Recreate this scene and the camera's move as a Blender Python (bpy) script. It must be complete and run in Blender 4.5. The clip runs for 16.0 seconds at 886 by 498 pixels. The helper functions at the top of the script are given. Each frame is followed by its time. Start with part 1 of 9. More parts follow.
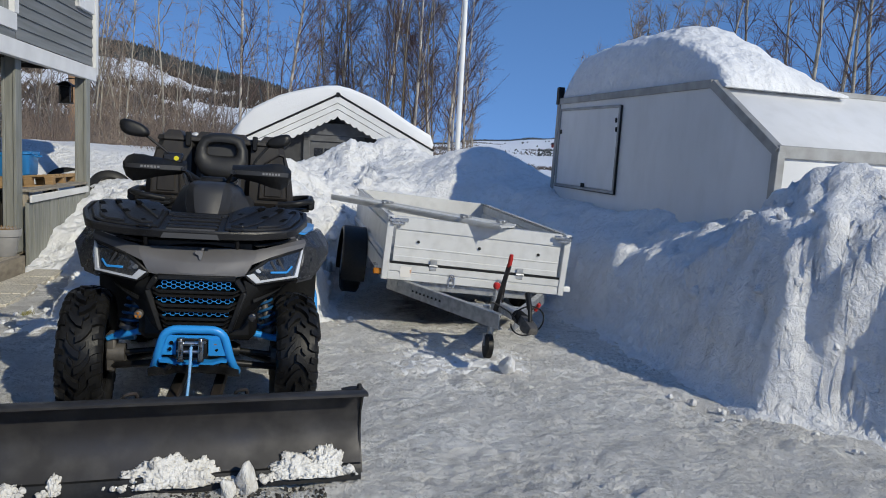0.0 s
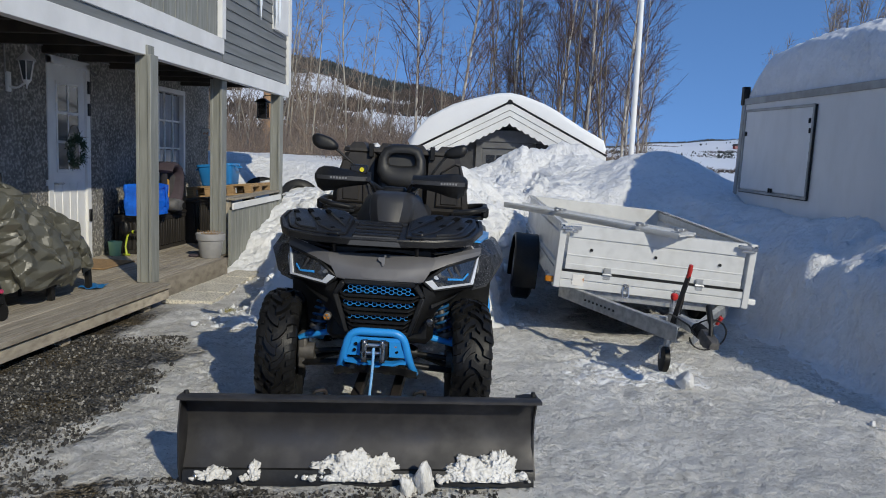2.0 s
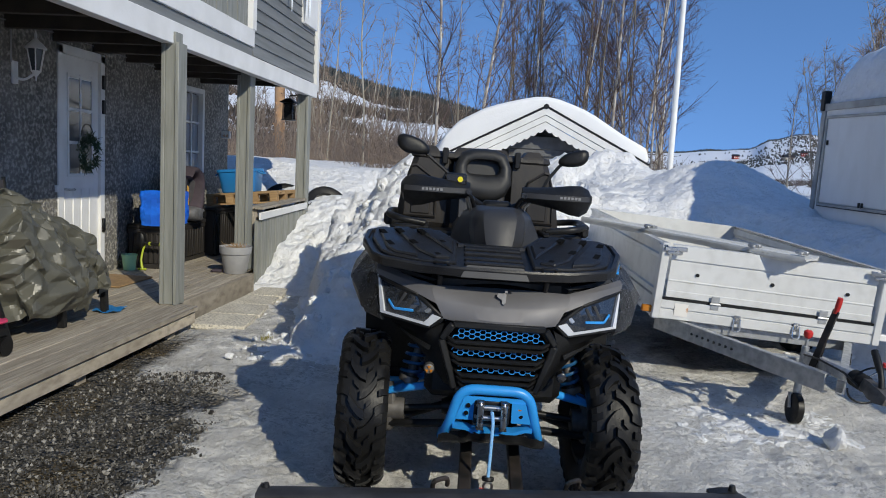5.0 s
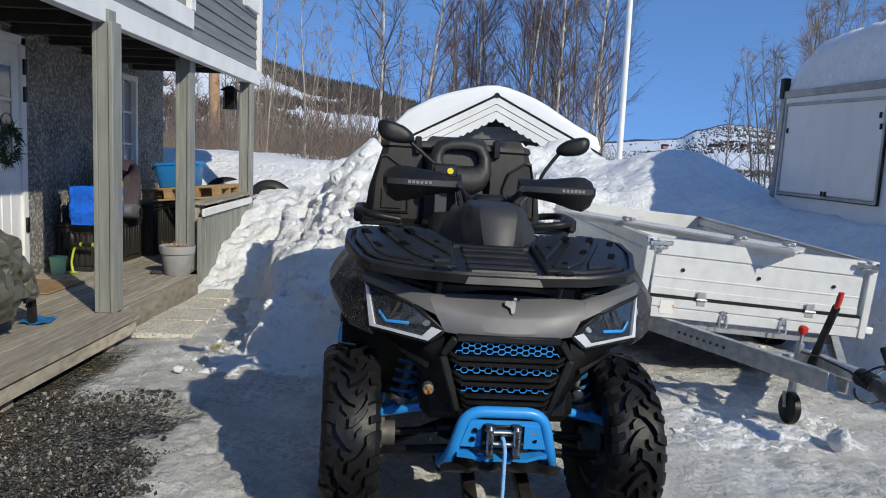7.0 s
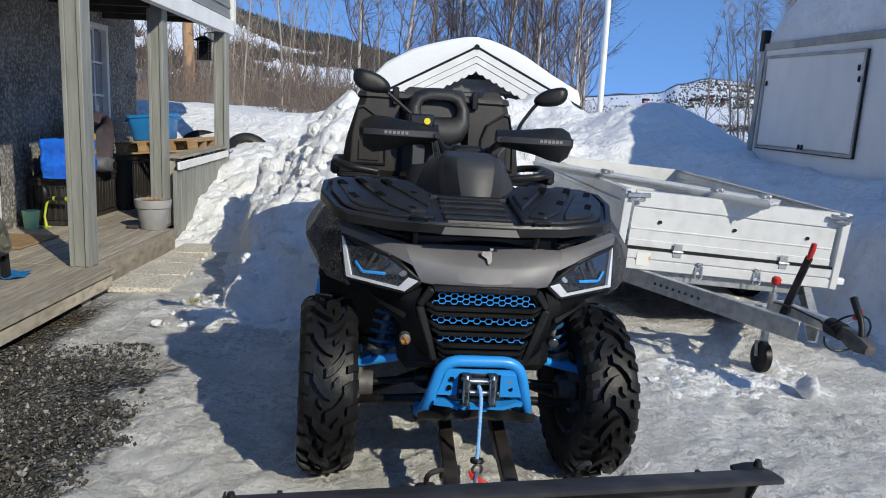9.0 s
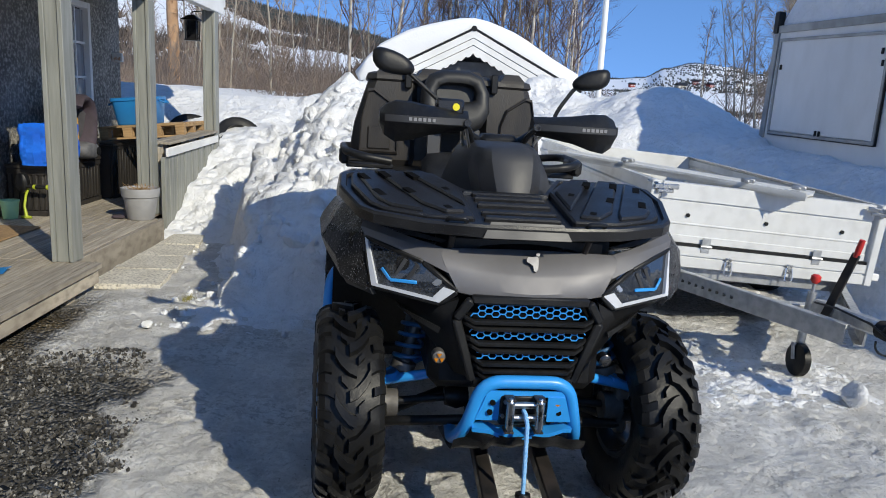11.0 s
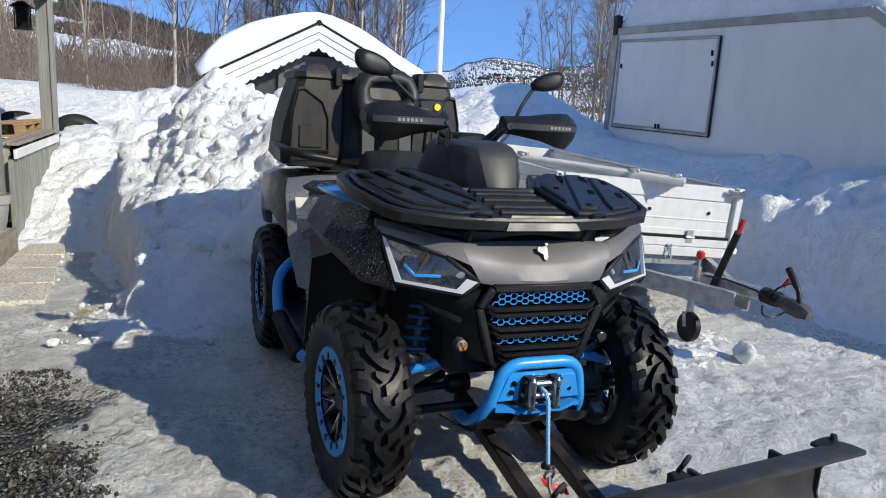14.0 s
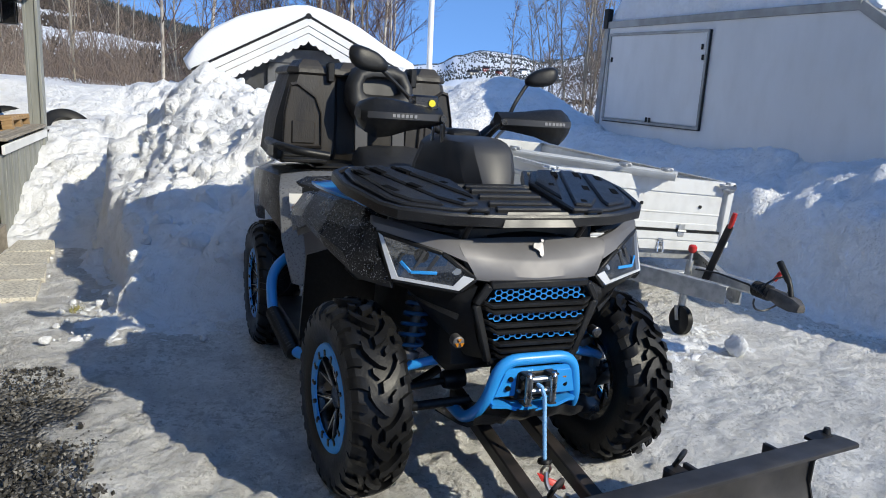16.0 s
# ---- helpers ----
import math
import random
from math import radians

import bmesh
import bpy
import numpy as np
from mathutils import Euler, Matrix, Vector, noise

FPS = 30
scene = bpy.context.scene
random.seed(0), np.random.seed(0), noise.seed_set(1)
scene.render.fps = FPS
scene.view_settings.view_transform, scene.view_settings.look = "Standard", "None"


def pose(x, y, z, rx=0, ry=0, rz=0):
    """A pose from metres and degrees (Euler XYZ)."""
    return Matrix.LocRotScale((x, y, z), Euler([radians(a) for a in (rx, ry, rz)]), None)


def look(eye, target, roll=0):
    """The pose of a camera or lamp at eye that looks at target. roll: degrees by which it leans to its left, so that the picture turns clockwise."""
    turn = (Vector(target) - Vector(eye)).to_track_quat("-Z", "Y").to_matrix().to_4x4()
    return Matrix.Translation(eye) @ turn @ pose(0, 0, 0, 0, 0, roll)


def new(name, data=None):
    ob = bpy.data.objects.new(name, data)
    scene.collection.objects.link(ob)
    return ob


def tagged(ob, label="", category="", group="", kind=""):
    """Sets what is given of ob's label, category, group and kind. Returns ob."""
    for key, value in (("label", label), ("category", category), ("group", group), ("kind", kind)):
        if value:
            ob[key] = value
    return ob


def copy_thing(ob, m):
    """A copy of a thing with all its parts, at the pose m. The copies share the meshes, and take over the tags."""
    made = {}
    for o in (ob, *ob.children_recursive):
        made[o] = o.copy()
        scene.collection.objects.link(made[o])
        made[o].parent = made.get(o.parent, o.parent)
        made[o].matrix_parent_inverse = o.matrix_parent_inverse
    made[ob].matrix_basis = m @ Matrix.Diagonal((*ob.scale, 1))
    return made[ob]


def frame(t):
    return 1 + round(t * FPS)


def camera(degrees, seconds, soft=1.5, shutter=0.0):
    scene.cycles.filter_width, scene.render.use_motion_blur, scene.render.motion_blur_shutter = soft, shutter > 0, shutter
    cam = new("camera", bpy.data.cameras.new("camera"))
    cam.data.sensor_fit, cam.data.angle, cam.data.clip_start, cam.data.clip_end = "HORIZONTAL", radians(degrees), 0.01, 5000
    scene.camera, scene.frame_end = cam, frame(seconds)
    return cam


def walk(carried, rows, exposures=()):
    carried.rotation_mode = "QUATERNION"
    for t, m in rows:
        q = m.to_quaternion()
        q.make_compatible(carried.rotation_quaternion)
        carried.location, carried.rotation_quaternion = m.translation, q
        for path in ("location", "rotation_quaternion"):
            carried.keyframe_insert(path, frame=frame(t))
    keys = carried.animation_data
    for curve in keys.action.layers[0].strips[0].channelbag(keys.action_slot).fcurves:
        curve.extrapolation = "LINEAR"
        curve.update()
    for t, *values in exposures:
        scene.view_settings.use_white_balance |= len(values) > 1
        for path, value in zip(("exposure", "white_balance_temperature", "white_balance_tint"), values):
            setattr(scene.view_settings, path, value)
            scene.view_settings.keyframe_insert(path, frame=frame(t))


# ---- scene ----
cam = camera(61.7, 16.0, soft=1.0)
PATH = [
    (0, (0.559, 0.169, 1.378), (0.839, 2.136, 1.15), 3.1),
    (0.5, (0.56, 0.13, 1.383), (0.596, 2.115, 1.142), 2.5),
    (1, (0.554, 0.136, 1.385), (0.465, 2.119, 1.142), 2.3),
    (1.5, (0.555, 0.125, 1.395), (0.409, 2.105, 1.154), 2.3),
    (2, (0.526, 0.144, 1.399), (0.355, 2.123, 1.163), 2.3),
    (2.5, (0.456, 0.173, 1.397), (0.271, 2.151, 1.164), 2.4),
    (3, (0.386, 0.254, 1.387), (0.192, 2.231, 1.156), 2.4),
    (3.5, (0.353, 0.431, 1.393), (0.153, 2.408, 1.164), 2.5),
    (4, (0.254, 0.573, 1.389), (0.047, 2.55, 1.167), 2.6),
    (4.2, (0.168, 0.641, 1.37), (-0.037, 2.619, 1.153), 2.7),
    (6.5, (-0.313, 1.312, 1.4), (-0.346, 3.3, 1.179), 2.6),
    (7, (-0.343, 1.318, 1.364), (-0.339, 3.305, 1.132), 2.5),
    (7.5, (-0.332, 1.313, 1.353), (-0.305, 3.295, 1.087), 2.5),
    (8, (-0.332, 1.319, 1.345), (-0.29, 3.295, 1.04), 2.5),
    (8.5, (-0.334, 1.327, 1.345), (-0.282, 3.299, 1.014), 2.6),
    (9, (-0.328, 1.322, 1.348), (-0.267, 3.291, 0.999), 2.6),
    (11.3, (-0.524, 1.737, 1.346), (-0.422, 3.696, 0.956), 2.8),
    (11.5, (-0.554, 1.788, 1.34), (-0.446, 3.748, 0.954), 2.8),
    (12, (-0.635, 1.826, 1.339), (-0.393, 3.776, 0.966), 2.9),
    (12.5, (-0.756, 1.779, 1.355), (-0.327, 3.7, 1.001), 3.0),
    (13, (-0.932, 1.671, 1.368), (-0.406, 3.57, 1.024), 2.9),
    (13.5, (-1.048, 1.638, 1.345), (-0.481, 3.522, 0.985), 2.8),
    (14, (-1.116, 1.648, 1.343), (-0.531, 3.521, 0.96), 2.7),
    (14.5, (-1.14, 1.656, 1.35), (-0.544, 3.524, 0.957), 2.6),
    (15, (-1.14, 1.654, 1.353), (-0.537, 3.519, 0.956), 2.6),
    (15.5, (-1.136, 1.66, 1.353), (-0.528, 3.523, 0.952), 2.6),
    (16, (-1.136, 1.654, 1.354), (-0.525, 3.516, 0.954), 2.6),
]
walk(cam, [(t, look(eye, target, roll)) for t, eye, target, roll in PATH],
     exposures=[(0, 0.52), (1.5, 0.50), (3, 0.60), (4, 0.64), (6.5, 0.76), (9, 0.90), (11.5, 1.00), (12.5, 1.08), (16, 1.12)])


# ---- helpers of this scene ----
def bm_new():
    return bmesh.new()


def part(name, bm, material, parent=None, label="", smooth=38.0, kind=""):
    """One mesh object from a bmesh, under a thing or part."""
    me = bpy.data.meshes.new(name)
    bmesh.ops.recalc_face_normals(bm, faces=bm.faces[:])
    bm.to_mesh(me)
    bm.free()
    if smooth:
        me.polygons.foreach_set("use_smooth", [True] * len(me.polygons))
        me.set_sharp_from_angle(angle=radians(smooth))
    for m in material if isinstance(material, (list, tuple)) else [material]:
        me.materials.append(m)
    ob = new(name, me)
    if parent:
        ob.parent = parent
    if label or kind:
        tagged(ob, label=label, kind=kind)
    return ob


def mesh_of(name, verts, faces, material, parent=None, label="", kind="", smooth=None):
    me = bpy.data.meshes.new(name)
    me.from_pydata(verts, [], faces)
    me.materials.append(material)
    if smooth is not None:
        me.polygons.foreach_set("use_smooth", [True] * len(me.polygons))
        if smooth < 180:
            me.set_sharp_from_angle(angle=radians(smooth))
    ob = new(name, me)
    if parent:
        ob.parent = parent
    return tagged(ob, label=label, kind=kind)


def thing(name, m, label, category, group="", kind=""):
    ob = new(name)
    ob.empty_display_size = 0.1
    ob.matrix_world = m
    return tagged(ob, label, category, group, kind)


def box(bm, x0, y0, z0, x1, y1, z1, bevel=0.0, m=None):
    r = bmesh.ops.create_cube(bm, size=1.0)
    vs = r["verts"]
    bmesh.ops.scale(bm, vec=(x1 - x0, y1 - y0, z1 - z0), verts=vs)
    bmesh.ops.translate(bm, vec=((x0 + x1) / 2, (y0 + y1) / 2, (z0 + z1) / 2), verts=vs)
    if bevel:
        es = list({e for v in vs for e in v.link_edges})
        out = bmesh.ops.bevel(bm, geom=es, offset=bevel, segments=1, affect="EDGES", profile=0.5)
        vs = out["verts"]
    if m is not None:
        bmesh.ops.transform(bm, matrix=m, verts=vs)
    return vs


def obox(bm, a, b, w, h, bevel=0.0, up=(0, 0, 1)):
    """A bar of w by h from a to b."""
    a, b = Vector(a), Vector(b)
    d = (b - a).normalized()
    s = d.cross(Vector(up)).normalized()
    u = s.cross(d)
    m = Matrix.Translation((a + b) / 2) @ Matrix((s, d, u)).transposed().to_4x4()
    n = (b - a).length / 2
    return box(bm, -w / 2, -n, -h / 2, w / 2, n, h / 2, bevel, m)


def tube(bm, pts, r, seg=10, caps=True):
    """A round bar along points; r one radius or one for each point."""
    pts = [Vector(p) for p in pts]
    rs = r if isinstance(r, (list, tuple)) else [r] * len(pts)
    rings, side = [], None
    for i, p in enumerate(pts):
        d = (pts[min(i + 1, len(pts) - 1)] - pts[max(i - 1, 0)]).normalized()
        if side is None:
            side = d.orthogonal().normalized()
        else:
            side = (side - d * side.dot(d)).normalized()
        u = d.cross(side)
        rings.append([bm.verts.new(p + rs[i] * (math.cos(2 * math.pi * k / seg) * side + math.sin(2 * math.pi * k / seg) * u)) for k in range(seg)])
    for a, b in zip(rings, rings[1:]):
        for k in range(seg):
            bm.faces.new((a[k], a[(k + 1) % seg], b[(k + 1) % seg], b[k]))
    if caps:
        bm.faces.new(rings[0][::-1])
        bm.faces.new(rings[-1])


def rounded(pts, r, n=4):
    """A polyline with its corners rounded."""
    pts = [Vector(p) for p in pts]
    out = [pts[0]]
    for a, b, c in zip(pts, pts[1:], pts[2:]):
        u, v = (a - b), (c - b)
        k = min(r, u.length * 0.49, v.length * 0.49)
        p, q = b + u.normalized() * k, b + v.normalized() * k
        for i in range(n + 1):
            t = i / n
            out.append(p * (1 - t) ** 2 + b * 2 * t * (1 - t) + q * t * t)
    return out + [pts[-1]]


def loft(bm, rings, closed=True, caps=True):
    """Skins rings of equal point counts."""
    vs = [[bm.verts.new(p) for p in ring] for ring in rings]
    n = len(vs[0])
    for a, b in zip(vs, vs[1:]):
        for k in range(n if closed else n - 1):
            bm.faces.new((a[k], a[(k + 1) % n], b[(k + 1) % n], b[k]))
    if caps and closed:
        bm.faces.new(vs[0][::-1])
        bm.faces.new(vs[-1])
    return vs


def prism(bm, poly, h, m=None, bevel=0.0):
    """A flat outline in x, y raised from z = 0 to h, then moved by m."""
    a = [bm.verts.new((x, y, 0)) for x, y in poly]
    b = [bm.verts.new((x, y, h)) for x, y in poly]
    n = len(poly)
    fs = [bm.faces.new(a[::-1]), bm.faces.new(b)] + [bm.faces.new((a[k], a[(k + 1) % n], b[(k + 1) % n], b[k])) for k in range(n)]
    vs = a + b
    if bevel:
        es = list({e for f in fs for e in f.edges})
        vs = list({v for v in bmesh.ops.bevel(bm, geom=es, offset=bevel, segments=1, affect="EDGES", profile=0.5)["verts"]} | {v for v in vs if v.is_valid})
    if m is not None:
        bmesh.ops.transform(bm, matrix=m, verts=vs)
    return vs


def slab(bm, outer, depth, bevel=0.0):
    """A plate from a planar outline in space, thickened along its normal by depth."""
    pts = [Vector(p) for p in outer]
    nrm = Vector((0, 0, 0))
    for a, b in zip(pts, pts[1:] + pts[:1]):
        nrm += a.cross(b)
    nrm.normalize()
    a = [bm.verts.new(p) for p in pts]
    b = [bm.verts.new(p + nrm * depth) for p in pts]
    n = len(pts)
    fs = [bm.faces.new(a[::-1]), bm.faces.new(b)] + [bm.faces.new((a[k], a[(k + 1) % n], b[(k + 1) % n], b[k])) for k in range(n)]
    if bevel:
        es = list({e for f in fs for e in f.edges})
        bmesh.ops.bevel(bm, geom=es, offset=bevel, segments=1, affect="EDGES", profile=0.5)


def fbm(x, y, z=0.0, octaves=4, gain=0.5):
    s, a, f = 0.0, 1.0, 1.0
    for _ in range(octaves):
        s += a * noise.noise((x * f, y * f, z * f + 7.3 * f))
        a *= gain
        f *= 2.03
    return s


def smooth01(t):
    t = min(1.0, max(0.0, t))
    return t * t * (3 - 2 * t)


def shell(bm, rows, d):
    """A panel through rows of points, thickened by the offset d."""
    d = Vector(d)
    f = [[bm.verts.new(p) for p in r] for r in rows]
    b = [[bm.verts.new(Vector(p) + d) for p in r] for r in rows]
    nr, nc = len(rows), len(rows[0])
    for i in range(nr - 1):
        for j in range(nc - 1):
            bm.faces.new((f[i][j], f[i][j + 1], f[i + 1][j + 1], f[i + 1][j]))
            bm.faces.new((b[i][j], b[i + 1][j], b[i + 1][j + 1], b[i][j + 1]))
    for j in range(nc - 1):
        bm.faces.new((f[0][j], b[0][j], b[0][j + 1], f[0][j + 1]))
        bm.faces.new((f[-1][j], f[-1][j + 1], b[-1][j + 1], b[-1][j]))
    for i in range(nr - 1):
        bm.faces.new((f[i][0], f[i + 1][0], b[i + 1][0], b[i][0]))
        bm.faces.new((f[i][-1], b[i][-1], b[i + 1][-1], f[i + 1][-1]))


def sided(s, pts):
    return [(s * x, y, z) for x, y, z in pts]


def add(name, mt, parent, label="", smooth=38.0):
    """Decorates a builder of a bmesh: makes the part at once."""
    def run(f):
        bm = bm_new()
        f(bm)
        return part(name, bm, mt, parent, label, smooth)
    return run


# ---- light ----
SUN_AZ, SUN_EL = 142.5, 31.0          # degrees: from north (+y) clockwise, above the horizon
world = bpy.data.worlds.new("sky")
scene.world = world
world.use_nodes = True
wn = world.node_tree
sky = wn.nodes.new("ShaderNodeTexSky")
sky.sky_type = "NISHITA"
sky.sun_disc = False
sky.sun_elevation, sky.sun_rotation = radians(SUN_EL), radians(SUN_AZ)
sky.altitude, sky.air_density, sky.dust_density, sky.ozone_density = 1500, 0.8, 0.0, 2.2
wn.nodes["Background"].inputs["Strength"].default_value = 0.165
coord = wn.nodes.new("ShaderNodeTexCoord")
lift = wn.nodes.new("ShaderNodeVectorMath")          # clear mountain air: no pale band low over the horizon
lift.inputs[1].default_value = (0, 0, 0.36)
wn.links.new(coord.outputs["Generated"], lift.inputs[0])
wn.links.new(lift.outputs[0], sky.inputs[0])
tint = wn.nodes.new("ShaderNodeHueSaturation")
tint.inputs["Saturation"].default_value = 1.13
wn.links.new(sky.outputs[0], tint.inputs["Color"])
wn.links.new(tint.outputs[0], wn.nodes["Background"].inputs["Color"])
sun_dir = Vector((math.sin(radians(SUN_AZ)) * math.cos(radians(SUN_EL)), math.cos(radians(SUN_AZ)) * math.cos(radians(SUN_EL)), math.sin(radians(SUN_EL))))
sun = new("sun", bpy.data.lights.new("sun", "SUN"))
sun.data.energy, sun.data.angle, sun.data.color = 2.2, radians(0.53), (1.0, 0.94, 0.77)
sun.matrix_world = look(sun_dir * 50, (0, 0, 0))


# ---- materials ----
def material(name, c1, c2=None, scale=4.0, rough=0.6, rough2=None, metal=0.0, bump=0.0, bump_scale=40.0, fine=None, fine_amount=0.0, fine_scale=60.0,
             stretch=(1, 1, 1), coat=0.0, spec=0.5, per_object=0.0, space="Object", lo=0.35, hi=0.65, fine_lo=0.45, fine_hi=0.7):
    """A surface with colour varied at two scales, relief and varied gloss."""
    m = bpy.data.materials.new(name)
    m.use_nodes = True
    nt = m.node_tree
    n, L = nt.nodes, nt.links
    bsdf = n["Principled BSDF"]
    tc = n.new("ShaderNodeTexCoord")
    mp = n.new("ShaderNodeMapping")
    mp.inputs["Scale"].default_value = stretch
    L.new(tc.outputs[space], mp.inputs[0])
    c2 = c2 or c1
    big = n.new("ShaderNodeTexNoise")
    big.inputs["Scale"].default_value, big.inputs["Detail"].default_value = scale, 6
    L.new(mp.outputs[0], big.inputs["Vector"])
    ramp = n.new("ShaderNodeMapRange")
    ramp.inputs["From Min"].default_value, ramp.inputs["From Max"].default_value = lo, hi
    L.new(big.outputs[0], ramp.inputs[0])
    mix = n.new("ShaderNodeMix")
    mix.data_type = "RGBA"
    mix.inputs["A"].default_value, mix.inputs["B"].default_value = (*c1, 1), (*c2, 1)
    L.new(ramp.outputs[0], mix.inputs["Factor"])
    col = mix.outputs["Result"]
    if fine:
        sm = n.new("ShaderNodeTexNoise")
        sm.inputs["Scale"].default_value, sm.inputs["Detail"].default_value = fine_scale, 4
        L.new(mp.outputs[0], sm.inputs["Vector"])
        r2 = n.new("ShaderNodeMapRange")
        r2.inputs["From Min"].default_value, r2.inputs["From Max"].default_value = fine_lo, fine_hi
        r2.inputs["To Max"].default_value = fine_amount
        L.new(sm.outputs[0], r2.inputs[0])
        mx = n.new("ShaderNodeMix")
        mx.data_type = "RGBA"
        mx.inputs["B"].default_value = (*fine, 1)
        L.new(r2.outputs[0], mx.inputs["Factor"])
        L.new(col, mx.inputs["A"])
        col = mx.outputs["Result"]
    if per_object:
        oi = n.new("ShaderNodeObjectInfo")
        hv = n.new("ShaderNodeHueSaturation")
        r3 = n.new("ShaderNodeMapRange")
        r3.inputs["To Min"].default_value, r3.inputs["To Max"].default_value = 1 - per_object, 1 + per_object
        L.new(oi.outputs["Random"], r3.inputs[0])
        L.new(r3.outputs[0], hv.inputs["Value"])
        L.new(col, hv.inputs["Color"])
        col = hv.outputs[0]
    L.new(col, bsdf.inputs["Base Color"])
    if rough2 is not None:
        rr = n.new("ShaderNodeMapRange")
        rr.inputs["From Min"].default_value, rr.inputs["From Max"].default_value = lo, hi
        rr.inputs["To Min"].default_value, rr.inputs["To Max"].default_value = rough, rough2
        L.new(big.outputs[0], rr.inputs[0])
        L.new(rr.outputs[0], bsdf.inputs["Roughness"])
    else:
        bsdf.inputs["Roughness"].default_value = rough
    bsdf.inputs["Metallic"].default_value = metal
    bsdf.inputs["Coat Weight"].default_value = coat
    bsdf.inputs["Specular IOR Level"].default_value = spec
    if bump:
        bn = n.new("ShaderNodeTexNoise")
        bn.inputs["Scale"].default_value, bn.inputs["Detail"].default_value = bump_scale, 5
        L.new(mp.outputs[0], bn.inputs["Vector"])
        bp = n.new("ShaderNodeBump")
        bp.inputs["Strength"].default_value, bp.inputs["Distance"].default_value = 1.0, bump
        L.new(bn.outputs[0], bp.inputs["Height"])
        L.new(bp.outputs[0], bsdf.inputs["Normal"])
    return m


def snow_material(name, grey=0.5):
    """Broken, refrozen snow: clods, crust and grain in the relief, faintly soiled."""
    m = material(name, (0.91, 0.915, 0.925), (0.83, 0.835, 0.85), 1.6, 0.5, 0.75, fine=(0.68, 0.68, 0.67), fine_amount=grey, fine_scale=13, spec=0.3, fine_lo=0.5, fine_hi=0.72)
    n, L = m.node_tree.nodes, m.node_tree.links
    geo = n.new("ShaderNodeNewGeometry")
    warp = n.new("ShaderNodeTexNoise")
    warp.inputs["Scale"].default_value, warp.inputs["Detail"].default_value = 7.0, 4
    L.new(geo.outputs["Position"], warp.inputs["Vector"])
    shift = n.new("ShaderNodeVectorMath")
    shift.operation = "MULTIPLY_ADD"
    shift.inputs[1].default_value = (0.16, 0.16, 0.16)
    L.new(warp.outputs["Color"], shift.inputs[0])
    L.new(geo.outputs["Position"], shift.inputs[2])
    total = None
    for kind, scale, amount in (("v", 9.0, 0.022), ("n", 8.0, 0.055), ("n", 20.0, 0.030), ("n", 55.0, 0.014), ("n", 150.0, 0.005)):
        t = n.new("ShaderNodeTexVoronoi" if kind == "v" else "ShaderNodeTexNoise")
        t.inputs["Scale"].default_value = scale
        if kind == "n":
            t.inputs["Detail"].default_value, t.inputs["Roughness"].default_value = 6, 0.62
        L.new(shift.outputs[0], t.inputs["Vector"])
        k = n.new("ShaderNodeMath")
        k.operation = "MULTIPLY_ADD"
        k.inputs[1].default_value = -amount if kind == "v" else amount
        L.new(t.outputs[0], k.inputs[0])
        if total is not None:
            L.new(total, k.inputs[2])
        else:
            k.inputs[2].default_value = 0.0
        total = k.outputs[0]
    bp = n.new("ShaderNodeBump")
    bp.inputs["Strength"].default_value, bp.inputs["Distance"].default_value = 0.9, 1.0
    L.new(total, bp.inputs["Height"])
    L.new(bp.outputs[0], n["Principled BSDF"].inputs["Normal"])
    return m


SNOW = snow_material("snow")
SNOW_SOFT = material("soft_snow", (0.83, 0.84, 0.855), (0.77, 0.78, 0.80), 1.0, 0.6, 0.8, bump=0.004, bump_scale=30, spec=0.2)
SNOW_CRUST = material("crusted_snow", (0.84, 0.85, 0.87), (0.74, 0.755, 0.78), 2.0, 0.55, 0.7, bump=0.05, bump_scale=9, fine=(0.62, 0.63, 0.65), fine_amount=0.3, fine_scale=14, spec=0.25)
WHITE = material("white_paint", (0.80, 0.80, 0.79), (0.70, 0.70, 0.69), 3, 0.5, 0.65, bump=0.0008, bump_scale=30)
SIDING = material("grey_siding", (0.204, 0.2125, 0.2125), (0.1615, 0.17, 0.17), 5, 0.55, 0.7, stretch=(1, 0.25, 4), bump=0.0015, bump_scale=30, per_object=0.08)
TRIMGREY = material("grey_green_paint", (0.27, 0.275, 0.25), (0.20, 0.205, 0.185), 6, 0.55, 0.7, stretch=(4, 4, 0.4), bump=0.001, bump_scale=40, per_object=0.06)
# pale pebbledash kept darker than it is, to hold the porch shade
STUCCO = material("pebbledash", (0.195, 0.186, 0.165), (0.115, 0.11, 0.099), 3, 0.9, fine=(0.52, 0.49, 0.43), fine_amount=0.8, fine_scale=34, bump=0.022, bump_scale=36)
DECKWOOD = material("weathered_deck", (0.44, 0.39, 0.315), (0.29, 0.255, 0.205), 5, 0.75, 0.88, stretch=(9, 0.4, 1), bump=0.002, bump_scale=50, fine=(0.16, 0.13, 0.10), fine_amount=0.6, fine_scale=22, per_object=0.2)
PALLET = material("pallet_wood", (0.42, 0.27, 0.13), (0.30, 0.19, 0.09), 8, 0.75, stretch=(1, 6, 6), bump=0.002, bump_scale=40, per_object=0.15)
CONCRETE = material("exposed_aggregate", (0.72, 0.675, 0.575), (0.58, 0.535, 0.45), 6, 0.85, fine=(0.17, 0.155, 0.135), fine_amount=0.8, fine_scale=55, bump=0.009, bump_scale=95, per_object=0.07)
